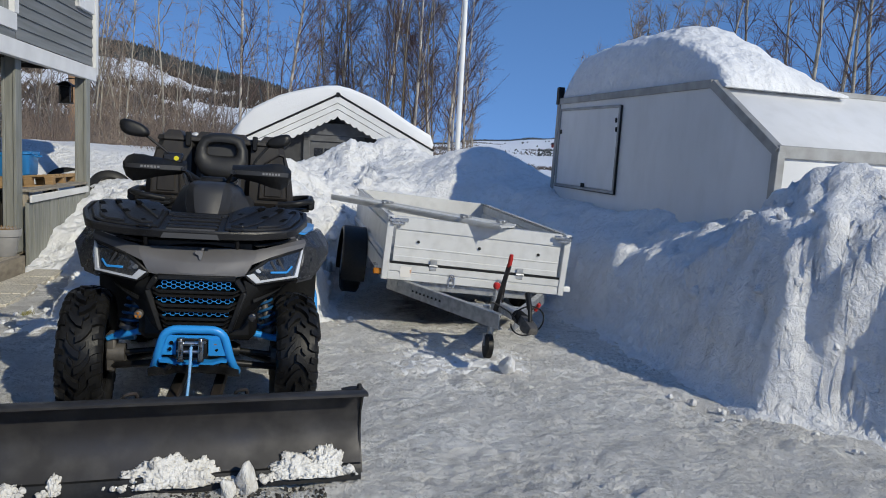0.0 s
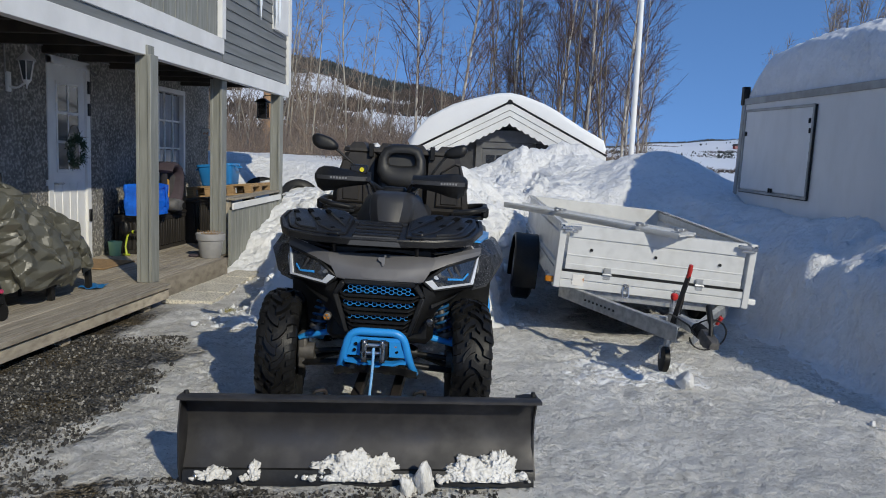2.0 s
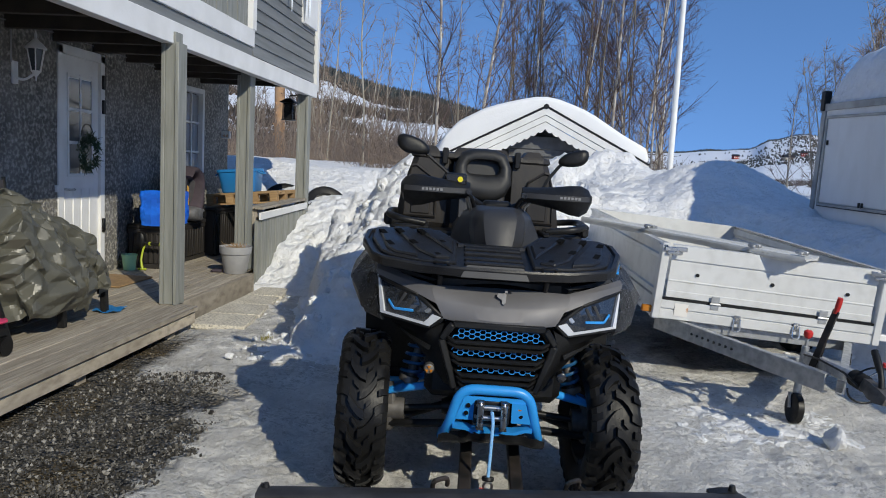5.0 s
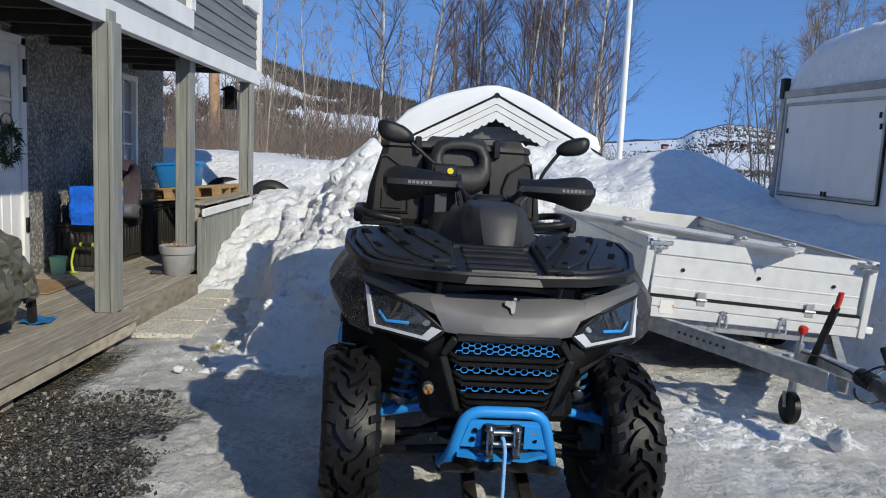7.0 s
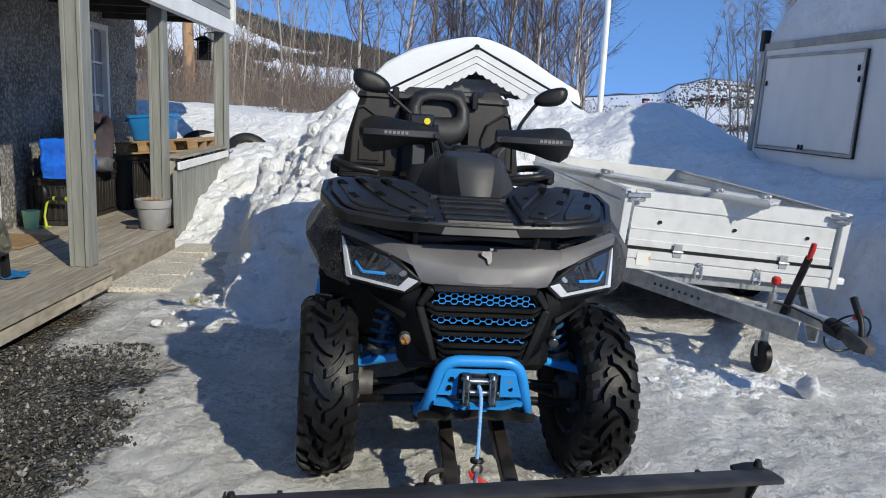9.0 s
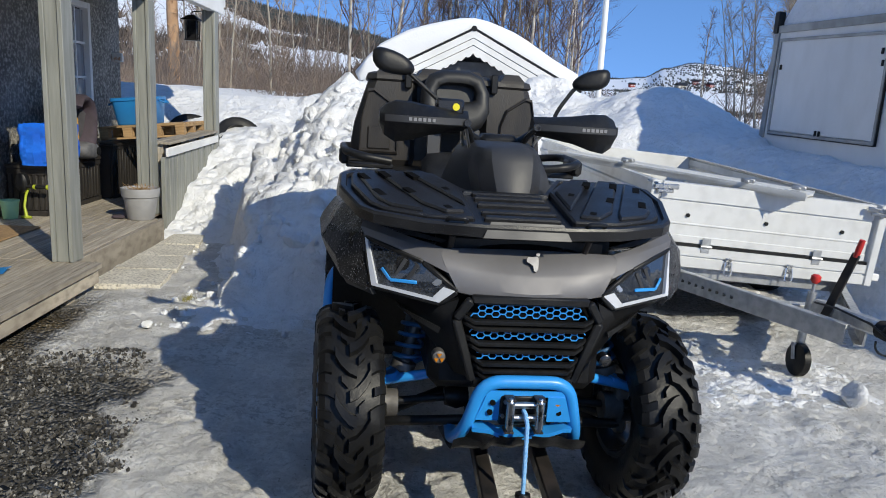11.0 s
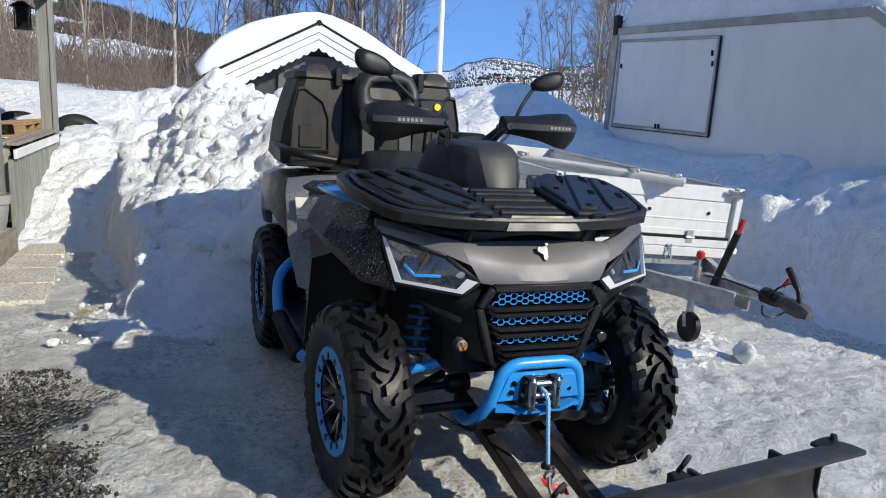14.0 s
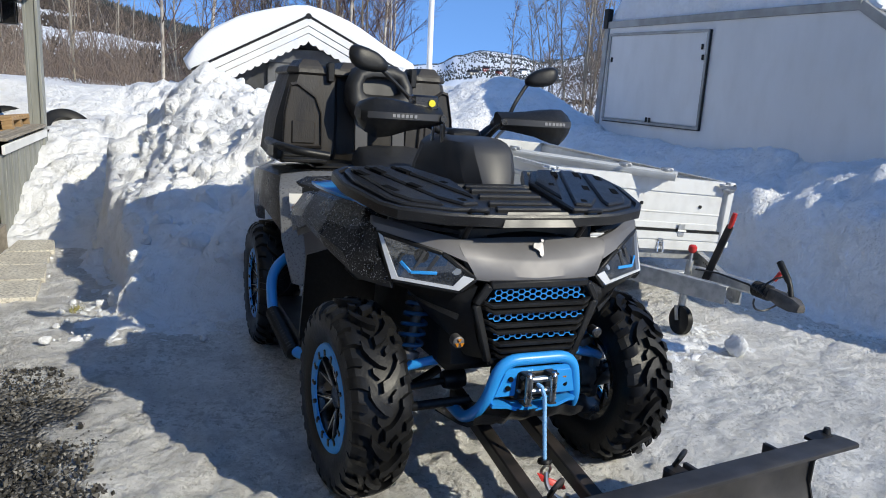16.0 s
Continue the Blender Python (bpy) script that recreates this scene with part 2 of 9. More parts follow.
VANWHITE = material("van_white_panel", (0.75, 0.755, 0.76), (0.69, 0.695, 0.70), 1.2, 0.35, 0.5, fine=(0.5, 0.5, 0.48), fine_amount=0.2, fine_scale=6, stretch=(1, 1, 0.4))
ALU = material("aluminium", (0.66, 0.665, 0.66), (0.60, 0.605, 0.60), 3, 0.5, 0.6, metal=0.1, bump=0.0006, bump_scale=25, fine=(0.42, 0.42, 0.41), fine_amount=0.35, fine_scale=10)
ALU_DULL = material("dull_aluminium_trim", (0.40, 0.40, 0.39), (0.30, 0.30, 0.29), 6, 0.5, 0.65, metal=0.6)
GALV = material("galvanised_steel", (0.50, 0.51, 0.52), (0.36, 0.37, 0.38), 22, 0.42, 0.6, metal=0.8, bump=0.0005, bump_scale=60)
RUBBER = material("tyre_rubber", (0.007, 0.007, 0.0075), (0.012, 0.0118, 0.0115), 8, 0.34, 0.50, spec=0.24, bump=0.001, bump_scale=90, fine=(0.022, 0.021, 0.020), fine_amount=0.12, fine_scale=16)
BLACKPL = material("black_plastic", (0.007, 0.007, 0.0075), (0.012, 0.012, 0.012), 6, 0.34, 0.52, bump=0.0006, bump_scale=300, fine=(0.05, 0.05, 0.05), fine_amount=0.15, fine_scale=60, spec=0.33)
BLACKGL = material("gloss_black", (0.012, 0.012, 0.013), None, 6, 0.2, 0.3, coat=0.3)
BODYGREY = material("metallic_grey_paint", (0.15, 0.147, 0.152), (0.125, 0.122, 0.127), 8, 0.50, 0.58, metal=0.35)
# pale specks in the colour paint the glints on water beads
FENDERGREY = material("wet_grey_panel", (0.022, 0.022, 0.023), (0.036, 0.036, 0.037), 9, 0.25, 0.42, metal=0.2, bump=0.002, bump_scale=150, fine=(0.45, 0.45, 0.45), fine_amount=0.8, fine_scale=140, fine_lo=0.62, fine_hi=0.72)
SILVERWET = material("wet_silver_panel", (0.21, 0.21, 0.212), (0.16, 0.16, 0.162), 7, 0.3, 0.45, metal=0.3, bump=0.002, bump_scale=150, fine=(0.03, 0.03, 0.03), fine_amount=0.7, fine_scale=120, fine_lo=0.55, fine_hi=0.68)
# droplet glints painted as pale specks over the dark plastic
PAINTDARK = material("dark_wet_plastic", (0.009, 0.009, 0.0095), (0.015, 0.015, 0.0155), 9, 0.22, 0.42, bump=0.002, bump_scale=160, fine=(0.50, 0.50, 0.51), fine_amount=0.9, fine_scale=210, fine_lo=0.60, fine_hi=0.68, spec=0.4)
BLUE = material("bright_blue_paint", (0.03, 0.30, 0.75), (0.025, 0.26, 0.66), 5, 0.3, 0.42, coat=0.3)
STEELDARK = material("plough_steel", (0.044, 0.042, 0.044), (0.029, 0.028, 0.029), 5, 0.38, 0.6, metal=0.35, fine=(0.11, 0.105, 0.10), fine_amount=0.3, fine_scale=9, bump=0.0004, bump_scale=40)
CHROME = material("bright_steel", (0.62, 0.62, 0.62), (0.45, 0.45, 0.45), 20, 0.22, 0.4, metal=1.0)
RACKBLACK = material("rack_plastic", (0.009, 0.009, 0.010), (0.015, 0.015, 0.016), 7, 0.28, 0.42, bump=0.0009, bump_scale=260, fine=(0.36, 0.36, 0.36), fine_amount=0.5, fine_scale=260, fine_lo=0.66, fine_hi=0.74, spec=0.4)
# near-black colour standing in for the shade inside openings
HOLE = material("opening_shade_black", (0.004, 0.004, 0.004), None, 5, 0.9, spec=0.1)
# blue enamel darkened to carry the shade under the fender
SPRINGBLUE = material("shaded_blue_enamel", (0.012, 0.09, 0.22), (0.012, 0.07, 0.17), 9, 0.4, 0.55)
RED = material("red_plastic", (0.55, 0.03, 0.025), (0.45, 0.025, 0.02), 9, 0.4)
LENS = material("dark_lamp_lens", (0.012, 0.014, 0.018), (0.02, 0.024, 0.03), 20, 0.05, 0.12, coat=1.0, fine=(0.12, 0.13, 0.15), fine_amount=0.25, fine_scale=150)
FROST = material("frosted_white_strip", (0.62, 0.64, 0.68), (0.55, 0.57, 0.6), 9, 0.25)
AMBER = material("amber_reflector", (0.45, 0.16, 0.01), None, 9, 0.25)
YELLOW = material("yellow_plastic", (0.75, 0.65, 0.02), None, 9, 0.4)
LABEL = material("white_label", (0.72, 0.70, 0.66), (0.55, 0.33, 0.2), 14, 0.5, lo=0.55, hi=0.6)
NAMEPLATE = material("charcoal_plate", (0.042, 0.042, 0.044), (0.032, 0.032, 0.034), 9, 0.4, 0.5)
PODGREY = material("charcoal_satin", (0.034, 0.034, 0.036), (0.026, 0.026, 0.028), 8, 0.44, 0.55, bump=0.0003, bump_scale=400)
NICKEL = material("satin_nickel", (0.22, 0.22, 0.23), (0.16, 0.16, 0.17), 30, 0.4, 0.5, metal=0.6)
LETTER = material("pale_lettering", (0.22, 0.22, 0.225), None, 9, 0.45)
SEAT = material("seat_vinyl", (0.012, 0.012, 0.0125), (0.018, 0.018, 0.018), 12, 0.45, 0.58, bump=0.0008, bump_scale=220)
BOXBLACK = material("top_box_plastic", (0.009, 0.009, 0.0095), (0.016, 0.016, 0.016), 7, 0.33, 0.5, bump=0.0012, bump_scale=180, fine=(0.42, 0.42, 0.42), fine_amount=0.8, fine_scale=210, fine_lo=0.61, fine_hi=0.71, spec=0.4)
BLACKSTEEL = material("black_steel", (0.02, 0.02, 0.02), (0.05, 0.04, 0.035), 12, 0.4, 0.6, metal=0.3)
CAST = material("cast_metal", (0.16, 0.15, 0.14), (0.08, 0.075, 0.07), 16, 0.5, 0.7, metal=0.5)
ROPE = material("blue_rope", (0.12, 0.38, 0.72), (0.30, 0.52, 0.8), 160, 0.7, bump=0.001, bump_scale=200)
MIRROR = material("mirror_glass", (0.9, 0.9, 0.9), None, 9, 0.03, metal=1.0)


TARP = material("olive_tarpaulin", (0.105, 0.102, 0.08), (0.075, 0.073, 0.058), 5, 0.34, 0.46, bump=0.0008, bump_scale=40, spec=0.42)
YELLOWPAD = material("yellow_lining", (0.75, 0.42, 0.08), (0.62, 0.34, 0.06), 9, 0.7)
BLUEBAG = material("blue_woven_plastic", (0.012, 0.16, 0.80), (0.01, 0.11, 0.62), 6, 0.3, 0.5, bump=0.006, bump_scale=14)
BLUETUB = material("blue_tub_plastic", (0.02, 0.20, 0.50), (0.02, 0.17, 0.45), 5, 0.35, 0.45)
POTGREY = material("grey_plastic_pot", (0.33, 0.33, 0.335), (0.27, 0.27, 0.275), 6, 0.5, 0.6)
SOIL = material("dry_potting_soil", (0.12, 0.08, 0.05), (0.28, 0.22, 0.14), 30, 0.9, bump=0.01, bump_scale=60)
GREENPL = material("green_plastic", (0.30, 0.58, 0.38), (0.26, 0.50, 0.32), 9, 0.45)
LIME = material("lime_plastic", (0.40, 0.47, 0.03), (0.33, 0.39, 0.03), 9, 0.45)
PINK = material("pink_plastic", (0.75, 0.06, 0.16), None, 9, 0.4)
WREATH = material("spruce_wreath", (0.02, 0.045, 0.02), (0.035, 0.06, 0.025), 30, 0.8)
GLASS = material("window_pane", (0.05, 0.06, 0.07), (0.09, 0.10, 0.11), 2, 0.04, 0.1, spec=0.8)
DRYGRASS = material("dry_grass", (0.26, 0.25, 0.07), (0.34, 0.30, 0.12), 20, 0.8)
MAT = material("coir_mat", (0.30, 0.19, 0.09), (0.22, 0.14, 0.07), 30, 0.95, bump=0.004, bump_scale=120)
DARKCLOTH = material("dark_fabric", (0.03, 0.03, 0.034), (0.05, 0.045, 0.05), 12, 0.8, bump=0.002, bump_scale=80)
BARK_BIRCH = material("birch_bark", (0.60, 0.56, 0.50), (0.30, 0.25, 0.21), 3, 0.85, stretch=(1, 1, 0.6), fine=(0.06, 0.045, 0.04), fine_amount=0.7, fine_scale=9, lo=0.4, hi=0.6)
BARK_PALE = material("pale_sapling_bark", (0.42, 0.39, 0.33), (0.26, 0.23, 0.185), 4, 0.85)
TWIG = material("bare_twigs", (0.062, 0.036, 0.034), (0.10, 0.062, 0.054), 2, 0.8)
TWIG_PALE = material("pale_brush_twigs", (0.28, 0.22, 0.17), (0.19, 0.14, 0.11), 0.6, 0.85)
CONIFER = material("far_conifers", (0.035, 0.042, 0.042), (0.05, 0.055, 0.055), 0.02, 0.9)
BRUSH_FAR = material("far_bare_woods", (0.085, 0.065, 0.052), (0.055, 0.044, 0.036), 0.03, 0.9)
ALDER = material("olive_alder_stems", (0.22, 0.18, 0.115), (0.13, 0.10, 0.07), 3, 0.85)
ALDER_TWIG = material("olive_alder_twigs", (0.15, 0.11, 0.075), (0.085, 0.06, 0.046), 1, 0.85)
LOGWOOD = material("barked_log", (0.52, 0.33, 0.19), (0.34, 0.20, 0.11), 7, 0.8, bump=0.006, bump_scale=30, stretch=(1, 1, 0.4))
REDHOUSE = material("red_house_paint", (0.28, 0.035, 0.025), (0.22, 0.03, 0.02), 1, 0.8)


# ---- ground: one sheet to the horizon ----
def ice_material():
    """Trodden, thawing ice with grit, and a strip of gravel and moss along the deck."""
    m = bpy.data.materials.new("trodden_ice")
    m.use_nodes = True
    nt = m.node_tree
    n, L = nt.nodes, nt.links
    bsdf = n["Principled BSDF"]
    geo = n.new("ShaderNodeNewGeometry")

    def nz(scale, detail=6, rough=0.55):
        t = n.new("ShaderNodeTexNoise")
        t.inputs["Scale"].default_value, t.inputs["Detail"].default_value, t.inputs["Roughness"].default_value = scale, detail, rough
        L.new(geo.outputs["Position"], t.inputs["Vector"])
        return t.outputs[0]

    def rng(src, a, b, c=0.0, d=1.0):
        t = n.new("ShaderNodeMapRange")
        for k, v in zip(("From Min", "From Max", "To Min", "To Max"), (a, b, c, d)):
            t.inputs[k].default_value = v
        L.new(src, t.inputs[0])
        return t.outputs[0]

    def mix(f, a, b):
        t = n.new("ShaderNodeMix")
        t.data_type = "RGBA"
        for k, v in (("A", a), ("B", b)):
            if isinstance(v, tuple):
                t.inputs[k].default_value = (*v, 1)
            else:
                L.new(v, t.inputs[k])
        L.new(f, t.inputs["Factor"])
        return t.outputs["Result"]

    def op(kind, a, b):
        t = n.new("ShaderNodeMath")
        t.operation = kind
        for k, v in ((0, a), (1, b)):
            if isinstance(v, (int, float)):
                t.inputs[k].default_value = v
            else:
                L.new(v, t.inputs[k])
        return t.outputs[0]

    sx = n.new("ShaderNodeSeparateXYZ")
    L.new(geo.outputs["Position"], sx.inputs[0])
    # packed ice: pale, with greyer thawed patches and brown grit
    ice = mix(rng(nz(1.3), 0.42, 0.58), (0.95, 0.94, 0.92), (0.83, 0.815, 0.79))
    ice = mix(rng(nz(4.5, 8, 0.7), 0.49, 0.58, 0, 0.45), ice, (0.66, 0.65, 0.63))
    ice = mix(op("MULTIPLY", rng(nz(26.0, 8, 0.75), 0.50, 0.56), rng(nz(2.4), 0.40, 0.60, 0.10, 0.75)), ice, (0.46, 0.45, 0.43))
    ice = mix(rng(op("ADD", sx.outputs["Y"], op("MULTIPLY", op("SUBTRACT", nz(1.5), 0.5), 1.6)), 3.0, 4.6, 0.14, 0), ice, (0.60, 0.58, 0.54))
    grain = n.new("ShaderNodeTexVoronoi")
    grain.inputs["Scale"].default_value = 26
    wob = n.new("ShaderNodeVectorMath")
    wob.operation = "MULTIPLY_ADD"
    wob.inputs[1].default_value = (0.05, 0.05, 0.05)
    jit = n.new("ShaderNodeTexNoise")
    jit.inputs["Scale"].default_value, jit.inputs["Detail"].default_value = 30.0, 4
    L.new(geo.outputs["Position"], jit.inputs["Vector"])
    L.new(jit.outputs["Color"], wob.inputs[0])
    L.new(geo.outputs["Position"], wob.inputs[2])
    L.new(wob.outputs[0], grain.inputs["Vector"])
    # shade between the grains, put into the colour as grey cell edges
    pit_shade = op("MULTIPLY", rng(grain.outputs["Distance"], 0.30, 0.62), rng(nz(3.1), 0.42, 0.62, 0.05, 0.35))
    ice = mix(pit_shade, ice, (0.58, 0.56, 0.52))
    ice = mix(rng(nz(55.0, 3), 0.62, 0.72, 0, 0.6), ice, (0.25, 0.22, 0.18))
    # wetter, greyer ice towards the house
    ice = mix(op("MULTIPLY", rng(op("ADD", sx.outputs["X"], op("MULTIPLY", op("SUBTRACT", nz(1.7), 0.5), 1.2)), -1.9, -0.7, 0.42, 0), rng(nz(5.0), 0.3, 0.6)), ice, (0.33, 0.305, 0.27))
    # bare strip along the deck
    edge = op("ADD", sx.outputs["X"], op("MULTIPLY", op("SUBTRACT", nz(2.6), 0.5), 1.3))
    near = op("MULTIPLY", rng(edge, -1.72, -1.52, 1, 0), rng(op("ADD", sx.outputs["Y"], op("MULTIPLY", op("SUBTRACT", nz(2.1), 0.5), 1.4)), 4.9, 5.5, 1, 0))
    front = rng(op("ADD", op("ADD", sx.outputs["Y"], op("MULTIPLY", sx.outputs["X"], -0.12)), op("MULTIPLY", op("SUBTRACT", nz(3.1), 0.5), 0.9)), 2.96, 3.1, 1, 0)
    front = op("MULTIPLY", front, rng(sx.outputs["X"], -0.2, 0.7, 1, 0))
    deck = op("MULTIPLY", rng(sx.outputs["X"], -2.42, -2.3, 1, 0), rng(sx.outputs["Y"], 6.0, 6.8, 1, 0))
    bare = op("MINIMUM", op("ADD", op("MAXIMUM", near, front), deck), 1.0)
    # under the trailer: some gravel, its dark colour also standing in for shade
    under = op("MULTIPLY", rng(op("ADD", sx.outputs["X"], op("MULTIPLY", op("SUBTRACT", nz(3.0), 0.5), 0.8)), 1.05, 1.3), rng(sx.outputs["X"], 1.9, 2.2, 1, 0))
    under = op("MULTIPLY", under, op("MULTIPLY", rng(op("ADD", sx.outputs["Y"], op("MULTIPLY", op("SUBTRACT", nz(3.3), 0.5), 0.7)), 6.25, 6.6), rng(sx.outputs["Y"], 7.4, 8.2, 0.85, 0)))
    bare = op("MAXIMUM", bare, under)
    vor = n.new("ShaderNodeTexVoronoi")
    vor.inputs["Scale"].default_value = 48
    L.new(geo.outputs["Position"], vor.inputs["Vector"])
    sep = n.new("ShaderNodeSeparateColor")
    L.new(vor.outputs["Color"], sep.inputs[0])
    grit = mix(rng(sep.outputs[0], 0.1, 1.0), (0.025, 0.024, 0.022), (0.15, 0.142, 0.13))
    grit = mix(rng(nz(2.2), 0.5, 0.62, 0, 0.75), grit, (0.085, 0.062, 0.03))
    col = mix(bare, ice, grit)
    # beyond the yard: clean snow
    ln = n.new("ShaderNodeVectorMath")
    ln.operation = "LENGTH"
    L.new(geo.outputs["Position"], ln.inputs[0])
    far = rng(ln.outputs["Value"], 11, 15)
    col = mix(far, col, (0.84, 0.86, 0.89))
    L.new(col, bsdf.inputs["Base Color"])
    L.new(rng(nz(4.0), 0.4, 0.65, 0.38, 0.7), bsdf.inputs["Roughness"])
    bsdf.inputs["Specular IOR Level"].default_value = 0.35
    hgt = op("ADD", op("ADD", op("MULTIPLY", nz(5.0), 0.7), op("MULTIPLY", nz(22.0, 8, 0.75), 1.1)), op("ADD", op("MULTIPLY", nz(60.0, 6, 0.7), 0.42), op("MULTIPLY", nz(160.0, 3), 0.10)))
    hgt = op("SUBTRACT", hgt, op("MULTIPLY", grain.outputs["Distance"], 0.25))
    hgt = op("ADD", op("MULTIPLY", hgt, op("SUBTRACT", 1.0, bare)), op("MULTIPLY", op("MULTIPLY", vor.outputs["Distance"], bare), -0.9))
    bp = n.new("ShaderNodeBump")
    bp.inputs["Distance"].default_value = 0.034
    L.new(hgt, bp.inputs["Height"])
    L.new(bp.outputs[0], bsdf.inputs["Normal"])
    return m


ICE = ice_material()
CREST = [(-180, 5.0), (-60, 7.0), (-40, 7.0), (-20, 6.4), (-16, 6.1), (-8, 4.7), (0, 3.2), (7, 1.5), (11, 1.9), (15, 2.2), (17, 2.35), (18.5, 3.05), (20.5, 3.4), (23, 3.25), (24.5, 2.9), (26, 3.0), (29, 3.7), (32, 3.5), (45, 3.4), (90, 4.0), (180, 5.0)]


def crest(az):
    for (a, e), (b, f) in zip(CREST, CREST[1:]):
        if a <= az <= b:
            return e + (f - e) * smooth01((az - a) / (b - a))
    return 5.0


def far_height(x, y):
    """Fields that rise to hills all round."""
    r = math.hypot(x, y)
    if r < 60:
        return 0.0
    az = math.degrees(math.atan2(x, y))
    top = math.tan(radians(crest(az))) * 900
    k = smooth01((r - 60) / 840)
    return top * (k ** (1.15 + 0.75 * smooth01((az - 6) / 8))) * (1 if r < 905 else max(0.0, 1 - (r - 905) / 2500)) + 2.2 * fbm(x / 60, y / 60) * k


def near_relief(x, y):
    return 0.024 * fbm(x * 1.7, y * 1.7, 0, 3) + 0.016 * fbm(x * 6, y * 6, 3.0, 3)


def slush(x, y):
    """Trodden, half-thawed grains; calmer where feet and tyres have packed the ice."""
    k = smooth01(0.5 + 1.3 * noise.noise((x * 1.1, y * 1.1, 8.0)))
    c = noise.voronoi((x * 22 + noise.noise((x * 9, y * 9, 2)), y * 22, 0.5))[0]
    return (0.35 + 0.65 * k) * (0.024 * noise.noise((x * 11, y * 11, 4.0)) + 0.024 * (0.45 - c[0]) + 0.013 * noise.noise((x * 34, y * 34, 6.0)))


def build_ground():
    radii = [0.0] + [0.25 * i for i in range(1, 9)] + list(np.arange(2.2, 6.6, 0.022)) + list(np.arange(6.6, 9.5, 0.045)) + list(np.geomspace(9.6, 60, 30)) + list(np.geomspace(66, 2800, 42))
    turns = list(np.arange(-50, 58, 0.36)) + list(np.arange(58, 310, 3.0))
    seg = len(turns)
    verts, faces = [], []
    for r in radii:
        for k in turns:
            a = radians(k)
            x, y = r * math.sin(a), r * math.cos(a)
            z = near_relief(x, y) if r < 14 else far_height(x, y)
            if 2.1 < r < 9.0 and -50 < k < 57 and x > -2.5:
                z += slush(x, y) * smooth01((9.0 - r) / 1.5)
            verts.append((x, y, z))
    for i in range(len(radii) - 1):
        for k in range(seg):
            k2 = (k + 1) % seg
            if i == 0:
                faces.append((0, seg + k2, seg + k))
            else:
                faces.append((i * seg + k, i * seg + k2, (i + 1) * seg + k2, (i + 1) * seg + k))
    return mesh_of("ground", verts, faces, ICE, label="trodden grey-white ice with grit, gravel by the deck", kind="structure", smooth=180)


ground = build_ground()
tagged(ground, category="ground")

# ---- ploughed snow: banks round the cleared yard ----
YARD = [(-2.75, -6), (-2.75, 8.55), (-2.35, 8.42), (-2.04, 8.2), (-1.96, 7.6), (-1.78, 6.85), (-1.62, 6.25), (-1.0, 6.08), (-0.4, 6.32), (0.36, 6.42), (0.52, 6.9), (0.62, 7.8), (1.1, 8.7), (2.1, 8.8),
        (2.5, 7.8), (2.7, 7.0), (2.8, 6.0), (2.9, 5.2), (3.0, 4.5), (3.06, 4.14), (3.4, 3.85), (3.9, 3.3), (4.6, 2.4), (5.2, 0.5), (5.5, -6)]
# heaps: x, y, spread, height
HEAPS = [(-1.0, 8.6, 0.60, 0.42), (-1.5, 9.6, 0.6, 0.22), (0.3, 9.0, 1.2, 0.05), (1.2, 12.2, 0.42, 0.46), (0.62, 12.1, 0.30, 0.30), (0.1, 12.0, 0.40, 0.08), (1.65, 12.2, 0.3, 0.10), (-1.2, 12.2, 0.8, 0.50),
         (2.65, 10.85, 0.70, 0.62), (3.7, 4.7, 0.55, 0.40), (4.5, 3.0, 0.9, 0.40), (5.2, 1.0, 1.2, 0.40), (1.9, 12.0, 0.7, 0.25), (-2.7, 10.4, 0.8, -0.42), (-3.6, 10.8, 0.9, -0.36), (-2.6, 12.4, 0.9, 0.18)]


def yard_distance(x, y):
    """How far outside the cleared yard; negative inside."""
    inside, best = False, 1e9
    for (ax, ay), (bx, by) in zip(YARD, YARD[1:] + YARD[:1]):
        if (ay > y) != (by > y) and x < (bx - ax) * (y - ay) / (by - ay) + ax:
            inside = not inside
        dx, dy = bx - ax, by - ay
        t = max(0.0, min(1.0, ((x - ax) * dx + (y - ay) * dy) / (dx * dx + dy * dy)))
        best = min(best, math.hypot(x - ax - t * dx, y - ay - t * dy))
    return -best if inside else best


